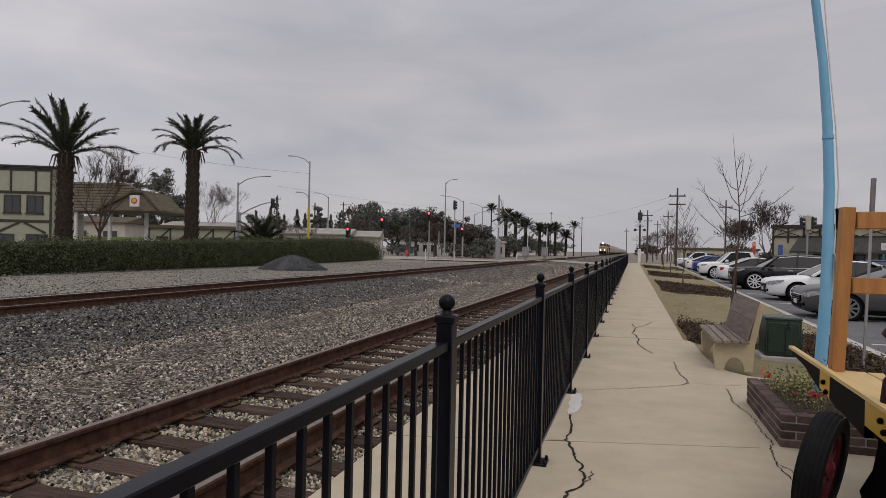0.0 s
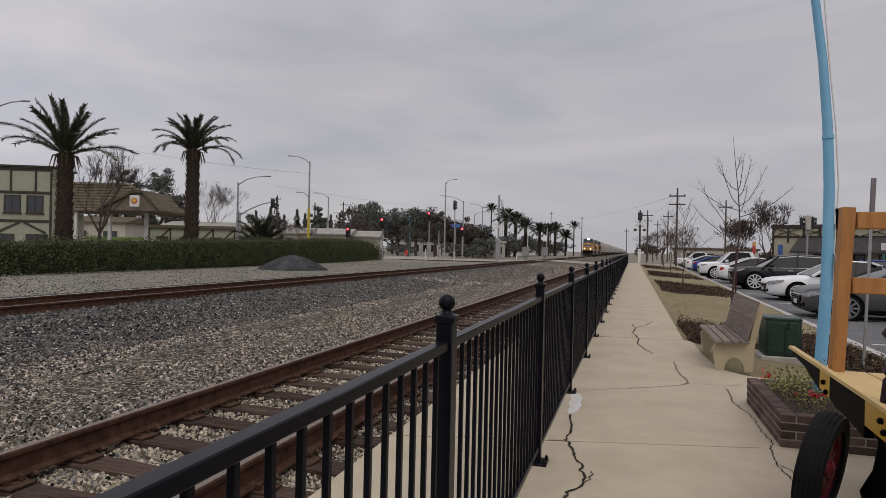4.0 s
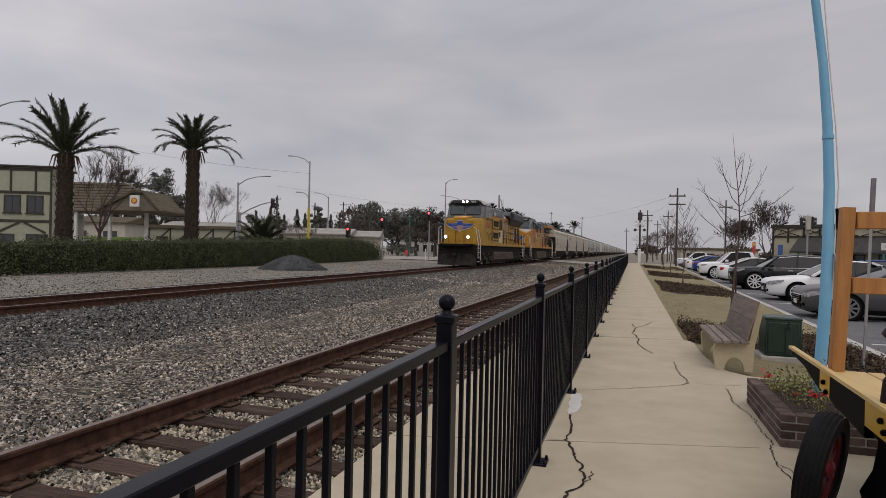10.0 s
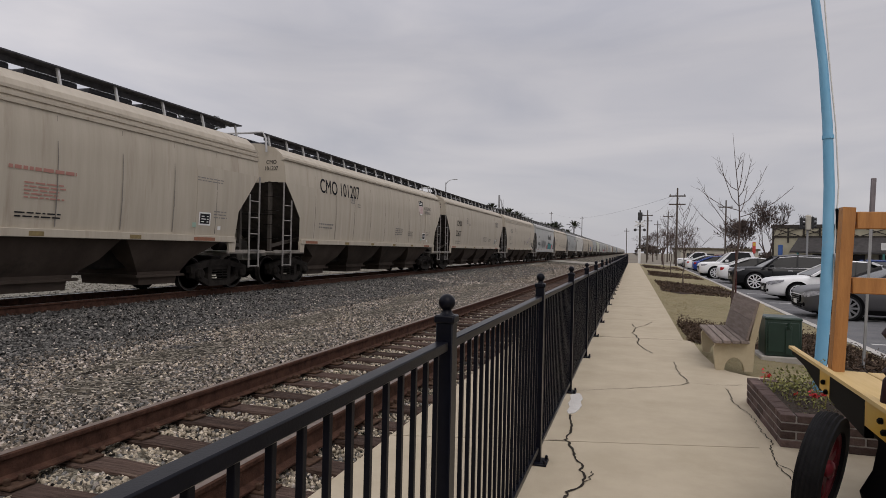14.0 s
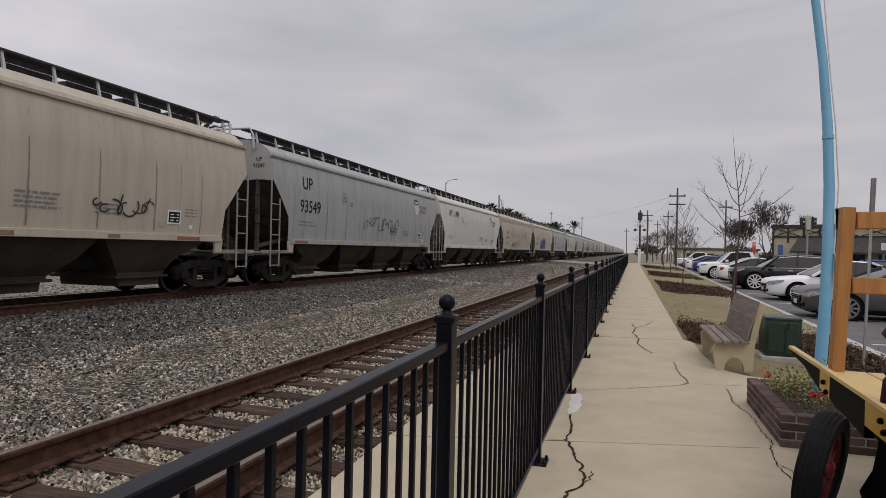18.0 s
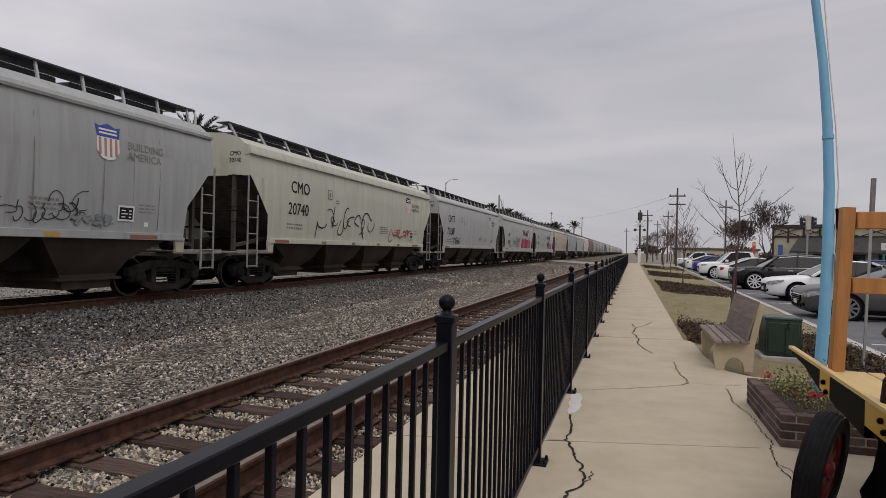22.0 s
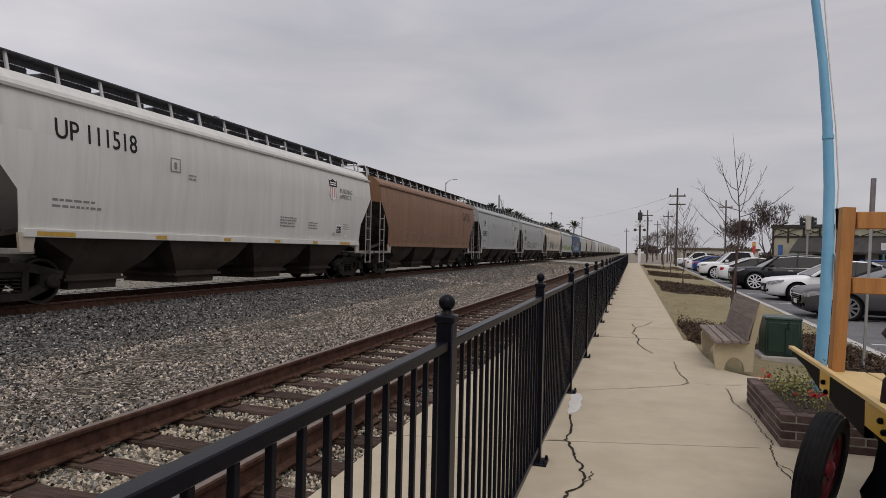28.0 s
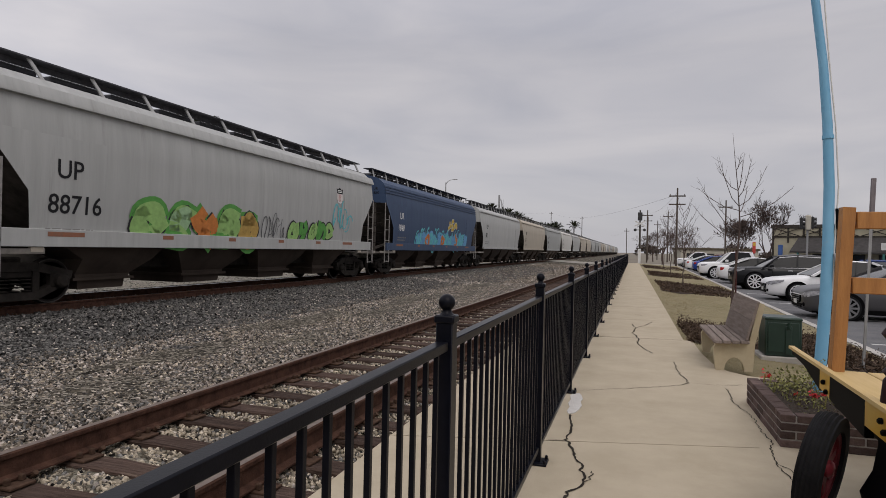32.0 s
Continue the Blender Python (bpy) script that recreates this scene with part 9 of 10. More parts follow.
n = 520
X, Y = rs.uniform(PX0 + 0.12, PX1 - 0.12, n), rs.uniform(PY0 + 0.12, PY1 - 0.1, n)
leaf_cards("plant_litter", np.stack([X, Y, PH - 0.03 + rs.uniform(0, 0.07, n)], 1), rs.uniform(0.012, 0.03, n), M_SHRUB, pl, 0.4)
n = 260
X, Y = rs.uniform(PX0 + 0.15, PX1 - 0.12, n), rs.uniform(PY0 + 0.12, PY0 + 0.5, n)
leaf_cards("low_leaves", np.stack([X, Y, PH - 0.03 + rs.uniform(0, 0.1, n)], 1), rs.uniform(0.012, 0.028, n), M_PLEAF, pl, 0.6)
for fx, fy, fz, q in ((1.06, 5.72, 0.29, 7), (1.1, 5.68, 0.28, 4), (1.19, 5.2, 0.25, 3), (1.25, 5.0, 0.29, 18), (1.33, 5.03, 0.3, 10)):
    f_ = part("flower_head", M().tube([(fx, fy, PH - 0.03), (fx + 0.01, fy, fz)], 0.005, 5), M_PLEAF, pl)
    leaf_cards("petals", np.stack([rs.normal(fx, 0.013, q), rs.normal(fy, 0.013, q), rs.normal(fz, 0.016, q)], 1), rs.uniform(0.022, 0.038, q), M_FLOWER, f_, 0.9)

# park bench with cast ends
e = thing("park_bench", (0, 0, 0), "park bench with weathered slats on buff concrete ends", "bench")
END_P = [(0.0, 0.0), (0.11, 0.0)] + [(0.235 - 0.125 * math.cos(a), 0.15 * math.sin(a)) for a in np.linspace(0.15, math.pi - 0.15, 9)] + [(0.36, 0.0), (0.47, 0.0), (0.49, 0.3), (0.60, 0.74), (0.53, 0.76), (0.41, 0.31), (0.0, 0.29), (-0.03, 0.24)]
for y in (7.45, 8.72):
    part("bench_end", M().prism([(0.9 + 0.8 * a, b) for a, b in END_P], y, y + 0.1), M_BCONC, e, "buff concrete bench end with an arch")
for k in range(4):
    part("seat_slat", M().box(0.87 + 0.09 * k, 0.952 + 0.09 * k, 7.36, 8.92, 0.3 + 0.004 * k, 0.338 + 0.004 * k, 0.006), M_SLAT, e)
for k in range(2):
    lo, hi = 0.352 + 0.212 * k, 0.56 + 0.212 * k
    q = [(1.205 + (lo - 0.35) * 0.262, lo), (1.205 + (hi - 0.35) * 0.262, hi), (1.18 + (hi - 0.35) * 0.262, hi + 0.006), (1.18 + (lo - 0.35) * 0.262, lo + 0.006)]
    part("back_plank", M().prism(q, 7.36, 8.92), M_SLAT, e)

# green utility box on its pad
e = thing("utility_box", (0, 0, 0), "dark green steel utility box on a concrete pad", "utility box")
part("pad", M().box(1.62, 2.15, 8.9, 9.5, -0.25, -0.03, 0.01), M_CONC2, e)
part("body", M().box(1.67, 2.1, 8.97, 9.42, -0.03, 0.455, 0.014), M_GREENBOX, e)
part("lid", M().box(1.664, 2.106, 8.962, 9.43, 0.43, 0.475, 0.016), M_GREENBOX, e)
part("door_panel", M().box(1.7, 2.07, 8.958, 8.972, 0.02, 0.41, 0.008), M_GREENBOX, e)
part("hasp", M().box(1.9, 1.98, 8.94, 8.96, 0.0, 0.37, 0.01).tube([(1.94, 8.935, 0.33), (1.94, 8.935, 0.41)], 0.02, 8), M_GREENBOX, e)
solo("paving_stone", M().box(2.06, 2.34, 8.2, 8.38, -0.1, 0.0, 0.02), M_PATCH, "small pale stone lying on the lawn", "stone")

# blue lamp pole with a cable
e = thing("blue_pole", (0, 0, 0), "tall slim sky-blue pole rising from the planter, slightly bowed", "pole")
PP = [(1.445, 5.67, 0.05), (1.455, 5.67, 0.3), (1.475, 5.68, 0.62), (1.49, 5.68, 0.93), (1.5, 5.69, 1.34), (1.5, 5.69, 1.84), (1.475, 5.68, 2.34), (1.43, 5.67, 2.84), (1.35, 5.64, 3.4), (1.26, 5.62, 4.0)]
part("pole", M().tube(PP, [0.047, 0.046, 0.045, 0.044, 0.042, 0.04, 0.037, 0.034, 0.031, 0.028], 14), M_BLUEP, e)
part("cable", M().tube([(x + 0.05 + 0.012 * math.sin(z * 4), y - 0.02, z) for x, y, z in PP[3:]], 0.006, 5), M_WHITE, e, "white cable along the pole")
part("band", M().tube([(1.482, 5.68, 2.22), (1.48, 5.68, 2.25)], 0.043, 14), M_BLUEP, e)
part("hook", M().tube([(1.55, 5.66, 1.66), (1.56, 5.66, 1.5), (1.6, 5.66, 1.45), (1.63, 5.66, 1.48), (1.64, 5.66, 1.55)], 0.012, 6), M_CARTK, e)
part("bracket", M().tube([(1.54, 5.66, 1.3), (1.57, 5.64, 1.2), (1.55, 5.64, 1.05)], [0.01, 0.03, 0.01], 8), M_POLE, e)

# old baggage cart
e = thing("baggage_cart", (0, 0, 0), "old baggage cart with timber rack, yellow deck and red-spoked wheels", "cart")
DZ = 0.6
for k in range(7):
    part("deck_board", M().box(1.13 + 0.2 * k, 1.322 + 0.2 * k, 1.2, 4.22, DZ - 0.035, DZ, 0.004), M_DECK, e)
# the side sill: a thin wooden cap over a black and yellow iron face
lip0, lip1 = Vector((1.115, 5.06, 0.612)), Vector((1.045, 2.0, 0.612))
d_ = lip1 - lip0
part("sill_cap", M().bar(lip0, lip1, 0.034, 0.02), M_DECK, e, "pale wooden edge cap")
for a, b, h0, h1, mt in ((0.01, 0.13, 0.03, 0.055, M_CARTK), (0.13, 0.26, 0.055, 0.135, M_CARTK), (0.26, 0.33, 0.12, 0.135, M_CARTY), (0.33, 0.53, 0.14, 0.19, M_CARTK), (0.53, 1.0, 0.13, 0.14, M_CARTY)):
    p0, p1 = lip0 + d_ * a + Vector((0, 0, -0.012)), lip0 + d_ * b + Vector((0, 0, -0.012))
    u0, u1, o = Vector((0, 0, -h0)), Vector((0, 0, -h1)), Vector((0.04, 0, 0))
    part("sill_face", M().add([p0, p1, p1 + u1, p0 + u0, p0 + o, p1 + o, p1 + u1 + o, p0 + u0 + o],
                              [(0, 1, 2, 3), (7, 6, 5, 4), (0, 4, 5, 1), (3, 2, 6, 7), (0, 3, 7, 4), (1, 5, 6, 2)]), mt, e)
for a, z in ((0.3, -0.075), (0.32, -0.12), (0.61, -0.06), (0.625, -0.1)):
    p0 = lip0 + d_ * a + Vector((-0.004, 0, z))
    part("bolt", M().lathe([(0.015, 0), (0.015, 0.014), (0.008, 0.02)], 6, pose(p0.x, p0.y, p0.z, 0, -90, 0)), M_CARTK, e)
part("under_frame", M().box(1.13, 1.9, 1.4, 4.1, 0.4, 0.56, 0.01), M_CARTK, e, "black iron underframe")
part("bolster", M().prism([(1.09, 0.56), (1.8, 0.56), (1.8, 0.12), (1.2, 0.12), (1.03, 0.16), (1.02, 0.2), (1.07, 0.3), (1.09, 0.42)], 3.05, 3.3), M_CARTK, e)
part("axle_block", M().box(1.06, 1.9, 2.7, 3.05, 0.2, 0.4, 0.02), M_CARTK, e)
part("stake", M().bar((1.16, 4.2, DZ - 0.1), (1.205, 4.2, 1.565), 0.066, 0.08), M_OAKW, e, "square orange timber stake")
part("stake", M().bar((2.05, 4.2, DZ - 0.1), (2.09, 4.2, 1.565), 0.075, 0.08), M_OAKW, e)
part("rack_rail", M().box(1.247, 2.3, 4.175, 4.235, 1.44, 1.54, 0.005), M_OAKW, e)
part("rack_rail", M().box(1.232, 2.3, 4.175, 4.235, 1.06, 1.155, 0.005), M_OAKW, e)
m = M().lathe([(0.03, DZ), (0.05, DZ + 0.01), (0.04, DZ + 0.12), (0.028, DZ + 0.14), (0.045, DZ + 0.16), (0.028, DZ + 0.18), (0.026, DZ + 0.3), (0.05, DZ + 0.33), (0.02, DZ + 0.38)], 14, pose(1.13, 3.26, 0))
part("hand_post", m, M_MAROON, e, "turned dark maroon iron post")


def cart_wheel(x, y, r, yaw, lean=0.0):
    """A grooved solid tyre on a red spoked wheel."""
    mm = pose(x, y, r + 0.004, 0, lean, yaw)
    hw = 0.052
    prof = [(r * 0.7, -hw), (r * 0.85, -hw - 0.006)]
    for k in range(11):
        t = k / 10
        prof += [(r * (0.95 + 0.05 * math.sin(math.pi * t)) - (0.009 if k % 2 else 0.0), -hw + 2 * hw * t)]
    prof += [(r * 0.85, hw + 0.006), (r * 0.7, hw), (r * 0.68, 0), (r * 0.7, -hw)]
    w = part("wheel", M().lathe(prof, 48, pose(0, 0, 0, 0, 90, 0)), M_RUBBER, e, "black grooved rubber tyre on a red wheel", at=mm)
    part("rim", M().lathe([(r * 0.7, -0.035), (r * 0.71, 0.035), (r * 0.6, 0.03), (r * 0.6, -0.03), (r * 0.7, -0.035)], 40, pose(0, 0, 0, 0, 90, 0)), M_CARTR, w)
    part("disc", M().lathe([(0.02, -0.012), (r * 0.62, -0.008), (r * 0.62, 0.008), (0.02, 0.012)], 30, pose(0, 0, 0, 0, 90, 0)), M_CARTK, w)
    for k in range(8):
        a = 2 * math.pi * (k + 0.4) / 8
        part("spoke", M().bar((0, 0.03 * math.cos(a), 0.03 * math.sin(a)), (0, r * 0.64 * math.cos(a), r * 0.64 * math.sin(a)), 0.042, 0.05), M_CARTR, w)
    part("hub", M().lathe([(0.04, -0.06), (0.042, 0.035), (0.03, 0.05), (0.015, 0.055)], 16, pose(0, 0, 0, 0, 90, 0)), M_CARTR, w)


cart_wheel(0.885, 3.38, 0.266, -28, 8)
cart_wheel(1.9, 3.3, 0.268, -31)
cart_wheel(1.0, 1.4, 0.268, 0)

# slim sign post with a thicker sleeve at its head
e = thing("sign_post", pose(2.87, 9.25, -0.2, 0, 1.6, 0), "slim galvanised post with a thick brown-grey sleeve at its head", "post")
part("post", M().box(-0.016, 0.016, -0.012, 0.012, 0, 2.2, 0.004), M_POLE, e)
part("sleeve", M().box(-0.026, 0.026, -0.025, 0.025, 1.9, 2.5, 0.006), M_SLEEVE, e, "brown-grey square sleeve")

# young leafless trees in the lawn
def sapling(x, y, z, h, seed, label, wide=0.3):
    rr = random.Random(seed)
    e = thing("young_tree", (x, y, z), label, "tree", "young street trees")
    tr = M()
    path = [Vector((0.012 * rr.uniform(-1, 1) * i, 0.012 * rr.uniform(-1, 1) * i, h * i / 12)) for i in range(13)]
    tr.tube(path, [0.03 * (1 - 0.078 * i) * h / 4 for i in range(13)], 8)
    part("trunk", tr, M_TWIG, e, "thin brown trunk")
    for k in range(15):
        i = 4.4 + k * 0.48
        p0 = path[int(i)].lerp(path[min(12, int(i) + 1)], i - int(i))
        a = k * 2.4 + rr.uniform(-0.4, 0.4)
        L = h * wide * (1.12 - 0.055 * k) * rr.uniform(0.85, 1.15)
        o = Vector((math.cos(a), math.sin(a), 0))
        up = rr.uniform(0.55, 0.95) + 0.05 * k
        br = M()
        pts = [p0, p0 + o * L * 0.3 + Vector((0, 0, L * 0.2 * up)), p0 + o * L * 0.62 + Vector((0, 0, L * 0.62 * up)), p0 + o * L * 0.86 + Vector((0, 0, L * 1.05 * up))]
        br.tube(pts, [0.011, 0.009, 0.006, 0.003], 5)
        for q in range(6):
            c = pts[1].lerp(pts[2], rr.uniform(0, 1)) if q < 3 else pts[2].lerp(pts[3], rr.uniform(0, 0.9))
            s = (o * rr.uniform(-0.2, 0.9) + Vector((rr.gauss(0, 0.45), rr.gauss(0, 0.45), rr.uniform(0.5, 1)))).normalized()
            br.tube([c, c + s * L * 0.16, c + s * L * 0.26 + Vector((0, 0, L * 0.05))], [0.005, 0.0035, 0.002], 4)
        part("branch", br, M_TWIG, e)
    return e


e = thing("young_tree", (2.14, 15.3, -0.13), "young leafless tree with thin upswept branches in the lawn", "tree", "young street trees")
TK = [Vector((x, 0.01 * math.sin(z * 3), z)) for x, z in ((0, -0.05), (0.03, 0.5), (0.07, 1.0), (0.12, 1.6), (0.14, 2.0), (0.13, 2.4), (0.09, 2.9), (0.02, 3.5), (-0.04, 4.15))]
part("trunk", M().tube(TK, [0.032, 0.028, 0.025, 0.022, 0.018, 0.014, 0.01, 0.007, 0.002], 8), M_TWIG, e, "thin brown trunk")
rr = random.Random(12)
for z0, dx, dz, bend, dy in ((1.75, -1.0, 0.85, 0.0, 0.3), (1.95, -0.95, 1.15, 0.1, -0.5), (2.4, -0.85, 0.6, 0.0, 0.6), (2.5, -0.48, 1.1, 0.1, -0.3), (2.85, -0.36, 0.65, 0.1, 0.5), (2.5, 0.62, 0.95, 0.1, 0.4), (2.25, 0.95, 0.6, -0.1, -0.5), (2.85, 0.16, 0.9, 0.1, 0.3), (2.1, -0.4, 0.5, 0.0, 0.7), (2.7, 0.15, 0.8, 0.2, -0.7), (2.0, 0.3, 0.8, 0.0, -0.9), (2.35, 0.3, 0.7, 0.1, 0.9), (3.3, 0.12, 0.4, 0.1, 0.15)):
    k = next(i for i in range(len(TK) - 1) if TK[i].z <= z0 <= TK[i + 1].z)
    p0 = TK[k].lerp(TK[k + 1], (z0 - TK[k].z) / (TK[k + 1].z - TK[k].z))
    pts = [p0, p0 + Vector((dx * 0.35, dy * 0.35, dz * (0.18 - bend * 0.2))), p0 + Vector((dx * 0.7, dy * 0.7, dz * 0.55)), p0 + Vector((dx, dy, dz))]
    br = M().tube(pts, [0.009, 0.008, 0.006, 0.002], 5)
    for q in range(7):
        c = pts[1].lerp(pts[2], q / 3) if q < 4 else pts[2].lerp(pts[3], (q - 3.5) / 3.5)
        s = Vector((rr.gauss(dx * 0.6, 0.35), rr.gauss(dy * 0.6, 0.35), rr.uniform(0.3, 1.0))).normalized() * rr.uniform(0.08, 0.26)
        br.tube([c, c + s * 0.6, c + s + Vector((0, 0, 0.02))], [0.004, 0.003, 0.0015], 4)
    part("branch", br, M_TWIG, e)
part("stake", M().tube([(0.1, 0, 0), (0.08, 0, 1.5)], 0.016, 6), M_STAKE, e, "dark brown stake")
sapling(2.05, 28.0, -0.13, 3.5, 8, "young leafless tree in a mulch bed")
sapling(2.5, 45.0, -0.13, 4.3, 9, "slender leafless tree farther along the lawn")
sapling(2.8, 62.0, -0.15, 4.6, 10, "slender leafless tree far along the lawn")


# ---- parked cars ----
M_TYRE = M_RUBBER
M_RIMC = mat("alloy wheel", (0.62, 0.62, 0.63), 0.4, 0.1)
# shaded copy of the alloy: wheel recesses carry their shade in the colour
M_RIMD = mat("shaded alloy", (0.16, 0.16, 0.165), 0.5, 0.2)
M_CGLASS = mat("tinted car glass", (0.012, 0.013, 0.014), 0.06, spec=0.22)
M_LAMPG = mat("headlamp glass", (0.5, 0.51, 0.54), 0.15, 0, (0.2, 0.2, 0.22), 12, spec=0.8)
M_TAIL = mat("tail lamp", (0.35, 0.015, 0.015), 0.25)
CARP = {}


def car_paint(name, col, metal=0.0):
    if name not in CARP:
        m_ = mat("car paint " + name, col, 0.3, metal, tuple(c * 0.9 for c in col), 2, spec=0.3)
        m_.node_tree.nodes["Principled BSDF"].inputs["Coat Weight"].default_value = 0.12 if col[0] < 0.04 else 0.06
        CARP[name] = m_
    return CARP[name]


def ring(x, w, zb, zt, k=0.13):
    h = zt - zb
    half = [(0.84, 0.0), (0.95, 0.08), (0.985, 0.24), (1.0, 0.45), (1.0, 0.58), (0.985, 0.72), (0.96, 0.84), (1 - k * 0.7, 0.94), (1 - k * 1.6, 0.985), (0.4, 1.0)]
    return [(x, -w * a, zb + h * b) for a, b in half] + [(x, w * a, zb + h * b) for a, b in half[::-1]]


def parked_car(kind, paint_, x, y, label, rz=0.0, z=-0.36, rear=False, group="parked cars"):
    """A parked car, its nose at x towards the kerb; rear: parked tail first."""
    e = thing("car", pose(x, y, z, 0, 0, rz), label, "car", group)
    S = {"sedan": dict(L=4.8, W=0.92, st=((0.0, 0.6, 0.3, 0.66), (0.05, 0.74, 0.22, 0.74), (0.18, 0.84, 0.2, 0.8), (0.45, 0.89, 0.19, 0.85), (0.95, 0.915, 0.19, 0.9), (1.5, 0.92, 0.19, 0.95), (2.6, 0.92, 0.19, 0.97), (3.9, 0.91, 0.2, 1.02), (4.5, 0.87, 0.26, 1.04), (4.7, 0.82, 0.32, 1.0), (4.8, 0.7, 0.4, 0.9)), gl=((1.36, 0.93, 0.96), (2.2, 0.95, 1.4), (2.75, 0.96, 1.47), (3.3, 0.97, 1.45), (4.3, 1.0, 1.06)), r=0.33, ax=(0.95, 3.75)),
         "suv": dict(L=4.75, W=0.94, st=((0.0, 0.7, 0.36, 0.9), (0.05, 0.83, 0.29, 0.99), (0.22, 0.9, 0.26, 1.04), (0.9, 0.94, 0.26, 1.08), (1.4, 0.94, 0.26, 1.1), (2.6, 0.94, 0.26, 1.1), (4.2, 0.93, 0.28, 1.14), (4.6, 0.88, 0.34, 1.14), (4.75, 0.76, 0.42, 1.05)), gl=((1.25, 1.05, 1.08), (2.0, 1.07, 1.6), (2.7, 1.08, 1.68), (3.8, 1.1, 1.64), (4.55, 1.13, 1.2)), r=0.405, ax=(0.95, 3.75)),
         "pickup": dict(L=5.5, W=0.97, st=((0.0, 0.7, 0.42, 0.88), (0.07, 0.86, 0.36, 1.02), (0.3, 0.95, 0.34, 1.1), (1.3, 0.97, 0.34, 1.15), (3.4, 0.97, 0.34, 1.16), (3.45, 0.97, 0.34, 1.2), (5.4, 0.97, 0.36, 1.2), (5.5, 0.92, 0.42, 1.15)), gl=((1.3, 1.12, 1.15), (1.95, 1.14, 1.75), (2.4, 1.15, 1.82), (3.2, 1.15, 1.8), (3.45, 1.16, 1.2)), r=0.4, ax=(1.0, 4.4))}[kind]
    flip = pose(S["L"], 0, 0, 0, 0, 180) if rear else Matrix.Identity(4)
    P_ = lambda nm, mesh, mt, par=None, lab="": part(nm, mesh, mt, par or e, lab, at=flip if par is None else None)
    body = M().loft([ring(*s) for s in S["st"]])
    b = part("body", body, paint_, e, at=flip, smooth=60)
    W = S["W"]
    g = []
    for gx, zb, zt in S["gl"]:
        t = min(1, (zt - zb) / 0.45)
        g.append([(gx, -W * 0.9, zb - 0.04), (gx, -W * (0.9 - 0.2 * t), zt), (gx, W * (0.9 - 0.2 * t), zt), (gx, W * 0.9, zb - 0.04)])
    P_("glazing", M().loft(g), M_CGLASS, None, "tinted windows all round")
    for s in (1, -1):
        P_("window_trim", M().tube([(r[0][0], s * W * 0.915, r[0][2] + 0.03) for r in g], 0.014, 5), M_RIMC if kind == "suv" else M_CARTK)
        if kind == "suv":
            P_("window_arch", M().tube([(r[0][0], s * abs(r[1][1]) * 1.02, r[1][2] - 0.06) for r in g], 0.022, 6), M_RIMC, None, "chrome window arch")
        P_("door_handle", M().box(2.35, 2.55, min(s * W * 0.98, s * (W + 0.02)), max(s * W * 0.98, s * (W + 0.02)), S["gl"][2][1] - 0.16, S["gl"][2][1] - 0.12, 0.01), M_RIMC if kind == "suv" else paint_)
        P_("sill_trim", M().box(1.4, 3.3, min(s * W * 0.9, s * W * 0.99), max(s * W * 0.9, s * W * 0.99), S["st"][3][2] - 0.02, S["st"][3][2] + 0.1, 0.02), M_CARTK)
    roof = M()
    rr_ = [g[i] for i in (1, 2, 3)]
    roof.loft([[(r[1][0], r[1][1] - 0.012, r[1][2] - 0.07), (r[1][0], r[1][1] * 0.97, r[1][2] + 0.005), (r[1][0], r[1][1] * 0.8, r[1][2] + 0.03), (r[1][0], 0, r[1][2] + 0.045), (r[2][0], r[2][1] * 0.8, r[2][2] + 0.03), (r[2][0], r[2][1] * 0.97, r[2][2] + 0.005), (r[2][0], r[2][1] + 0.012, r[2][2] - 0.07)] for r in rr_])
    P_("roof", roof, paint_)
    for s in (1, 2):
        for a, c in ((0, 1), (3, 4)):
            P_("pillar", M().bar((g[a][s][0], g[a][s][1] * (1.1 if a else 1.25), g[a][s][2] - (0.0 if a else 0.03)), g[c][s], 0.08 if a == 0 else 0.2, 0.07), paint_)
        o = 1 if s == 2 else -1
        P_("pillar", M().bar((g[2][0][0] + 0.05, o * W * 0.905, g[2][0][2]), (g[2][1][0] + 0.1, o * W * 0.71, g[2][1][2]), 0.06, 0.05), M_CGLASS)
        P_("mirror", M().box(S["gl"][0][0] + 0.3, S["gl"][0][0] + 0.48, min(o * W, o * (W + 0.2)), max(o * W, o * (W + 0.2)), S["gl"][0][1] + 0.02, S["gl"][0][1] + 0.18, 0.03), paint_)
        P_("door_seam", M().box(g[1][0][0] - 0.3, g[1][0][0] - 0.285, min(o * W * 0.99, o * (W + 0.004)), max(o * W * 0.99, o * (W + 0.004)), 0.35, S["gl"][1][1] - 0.08), M_CARTK)
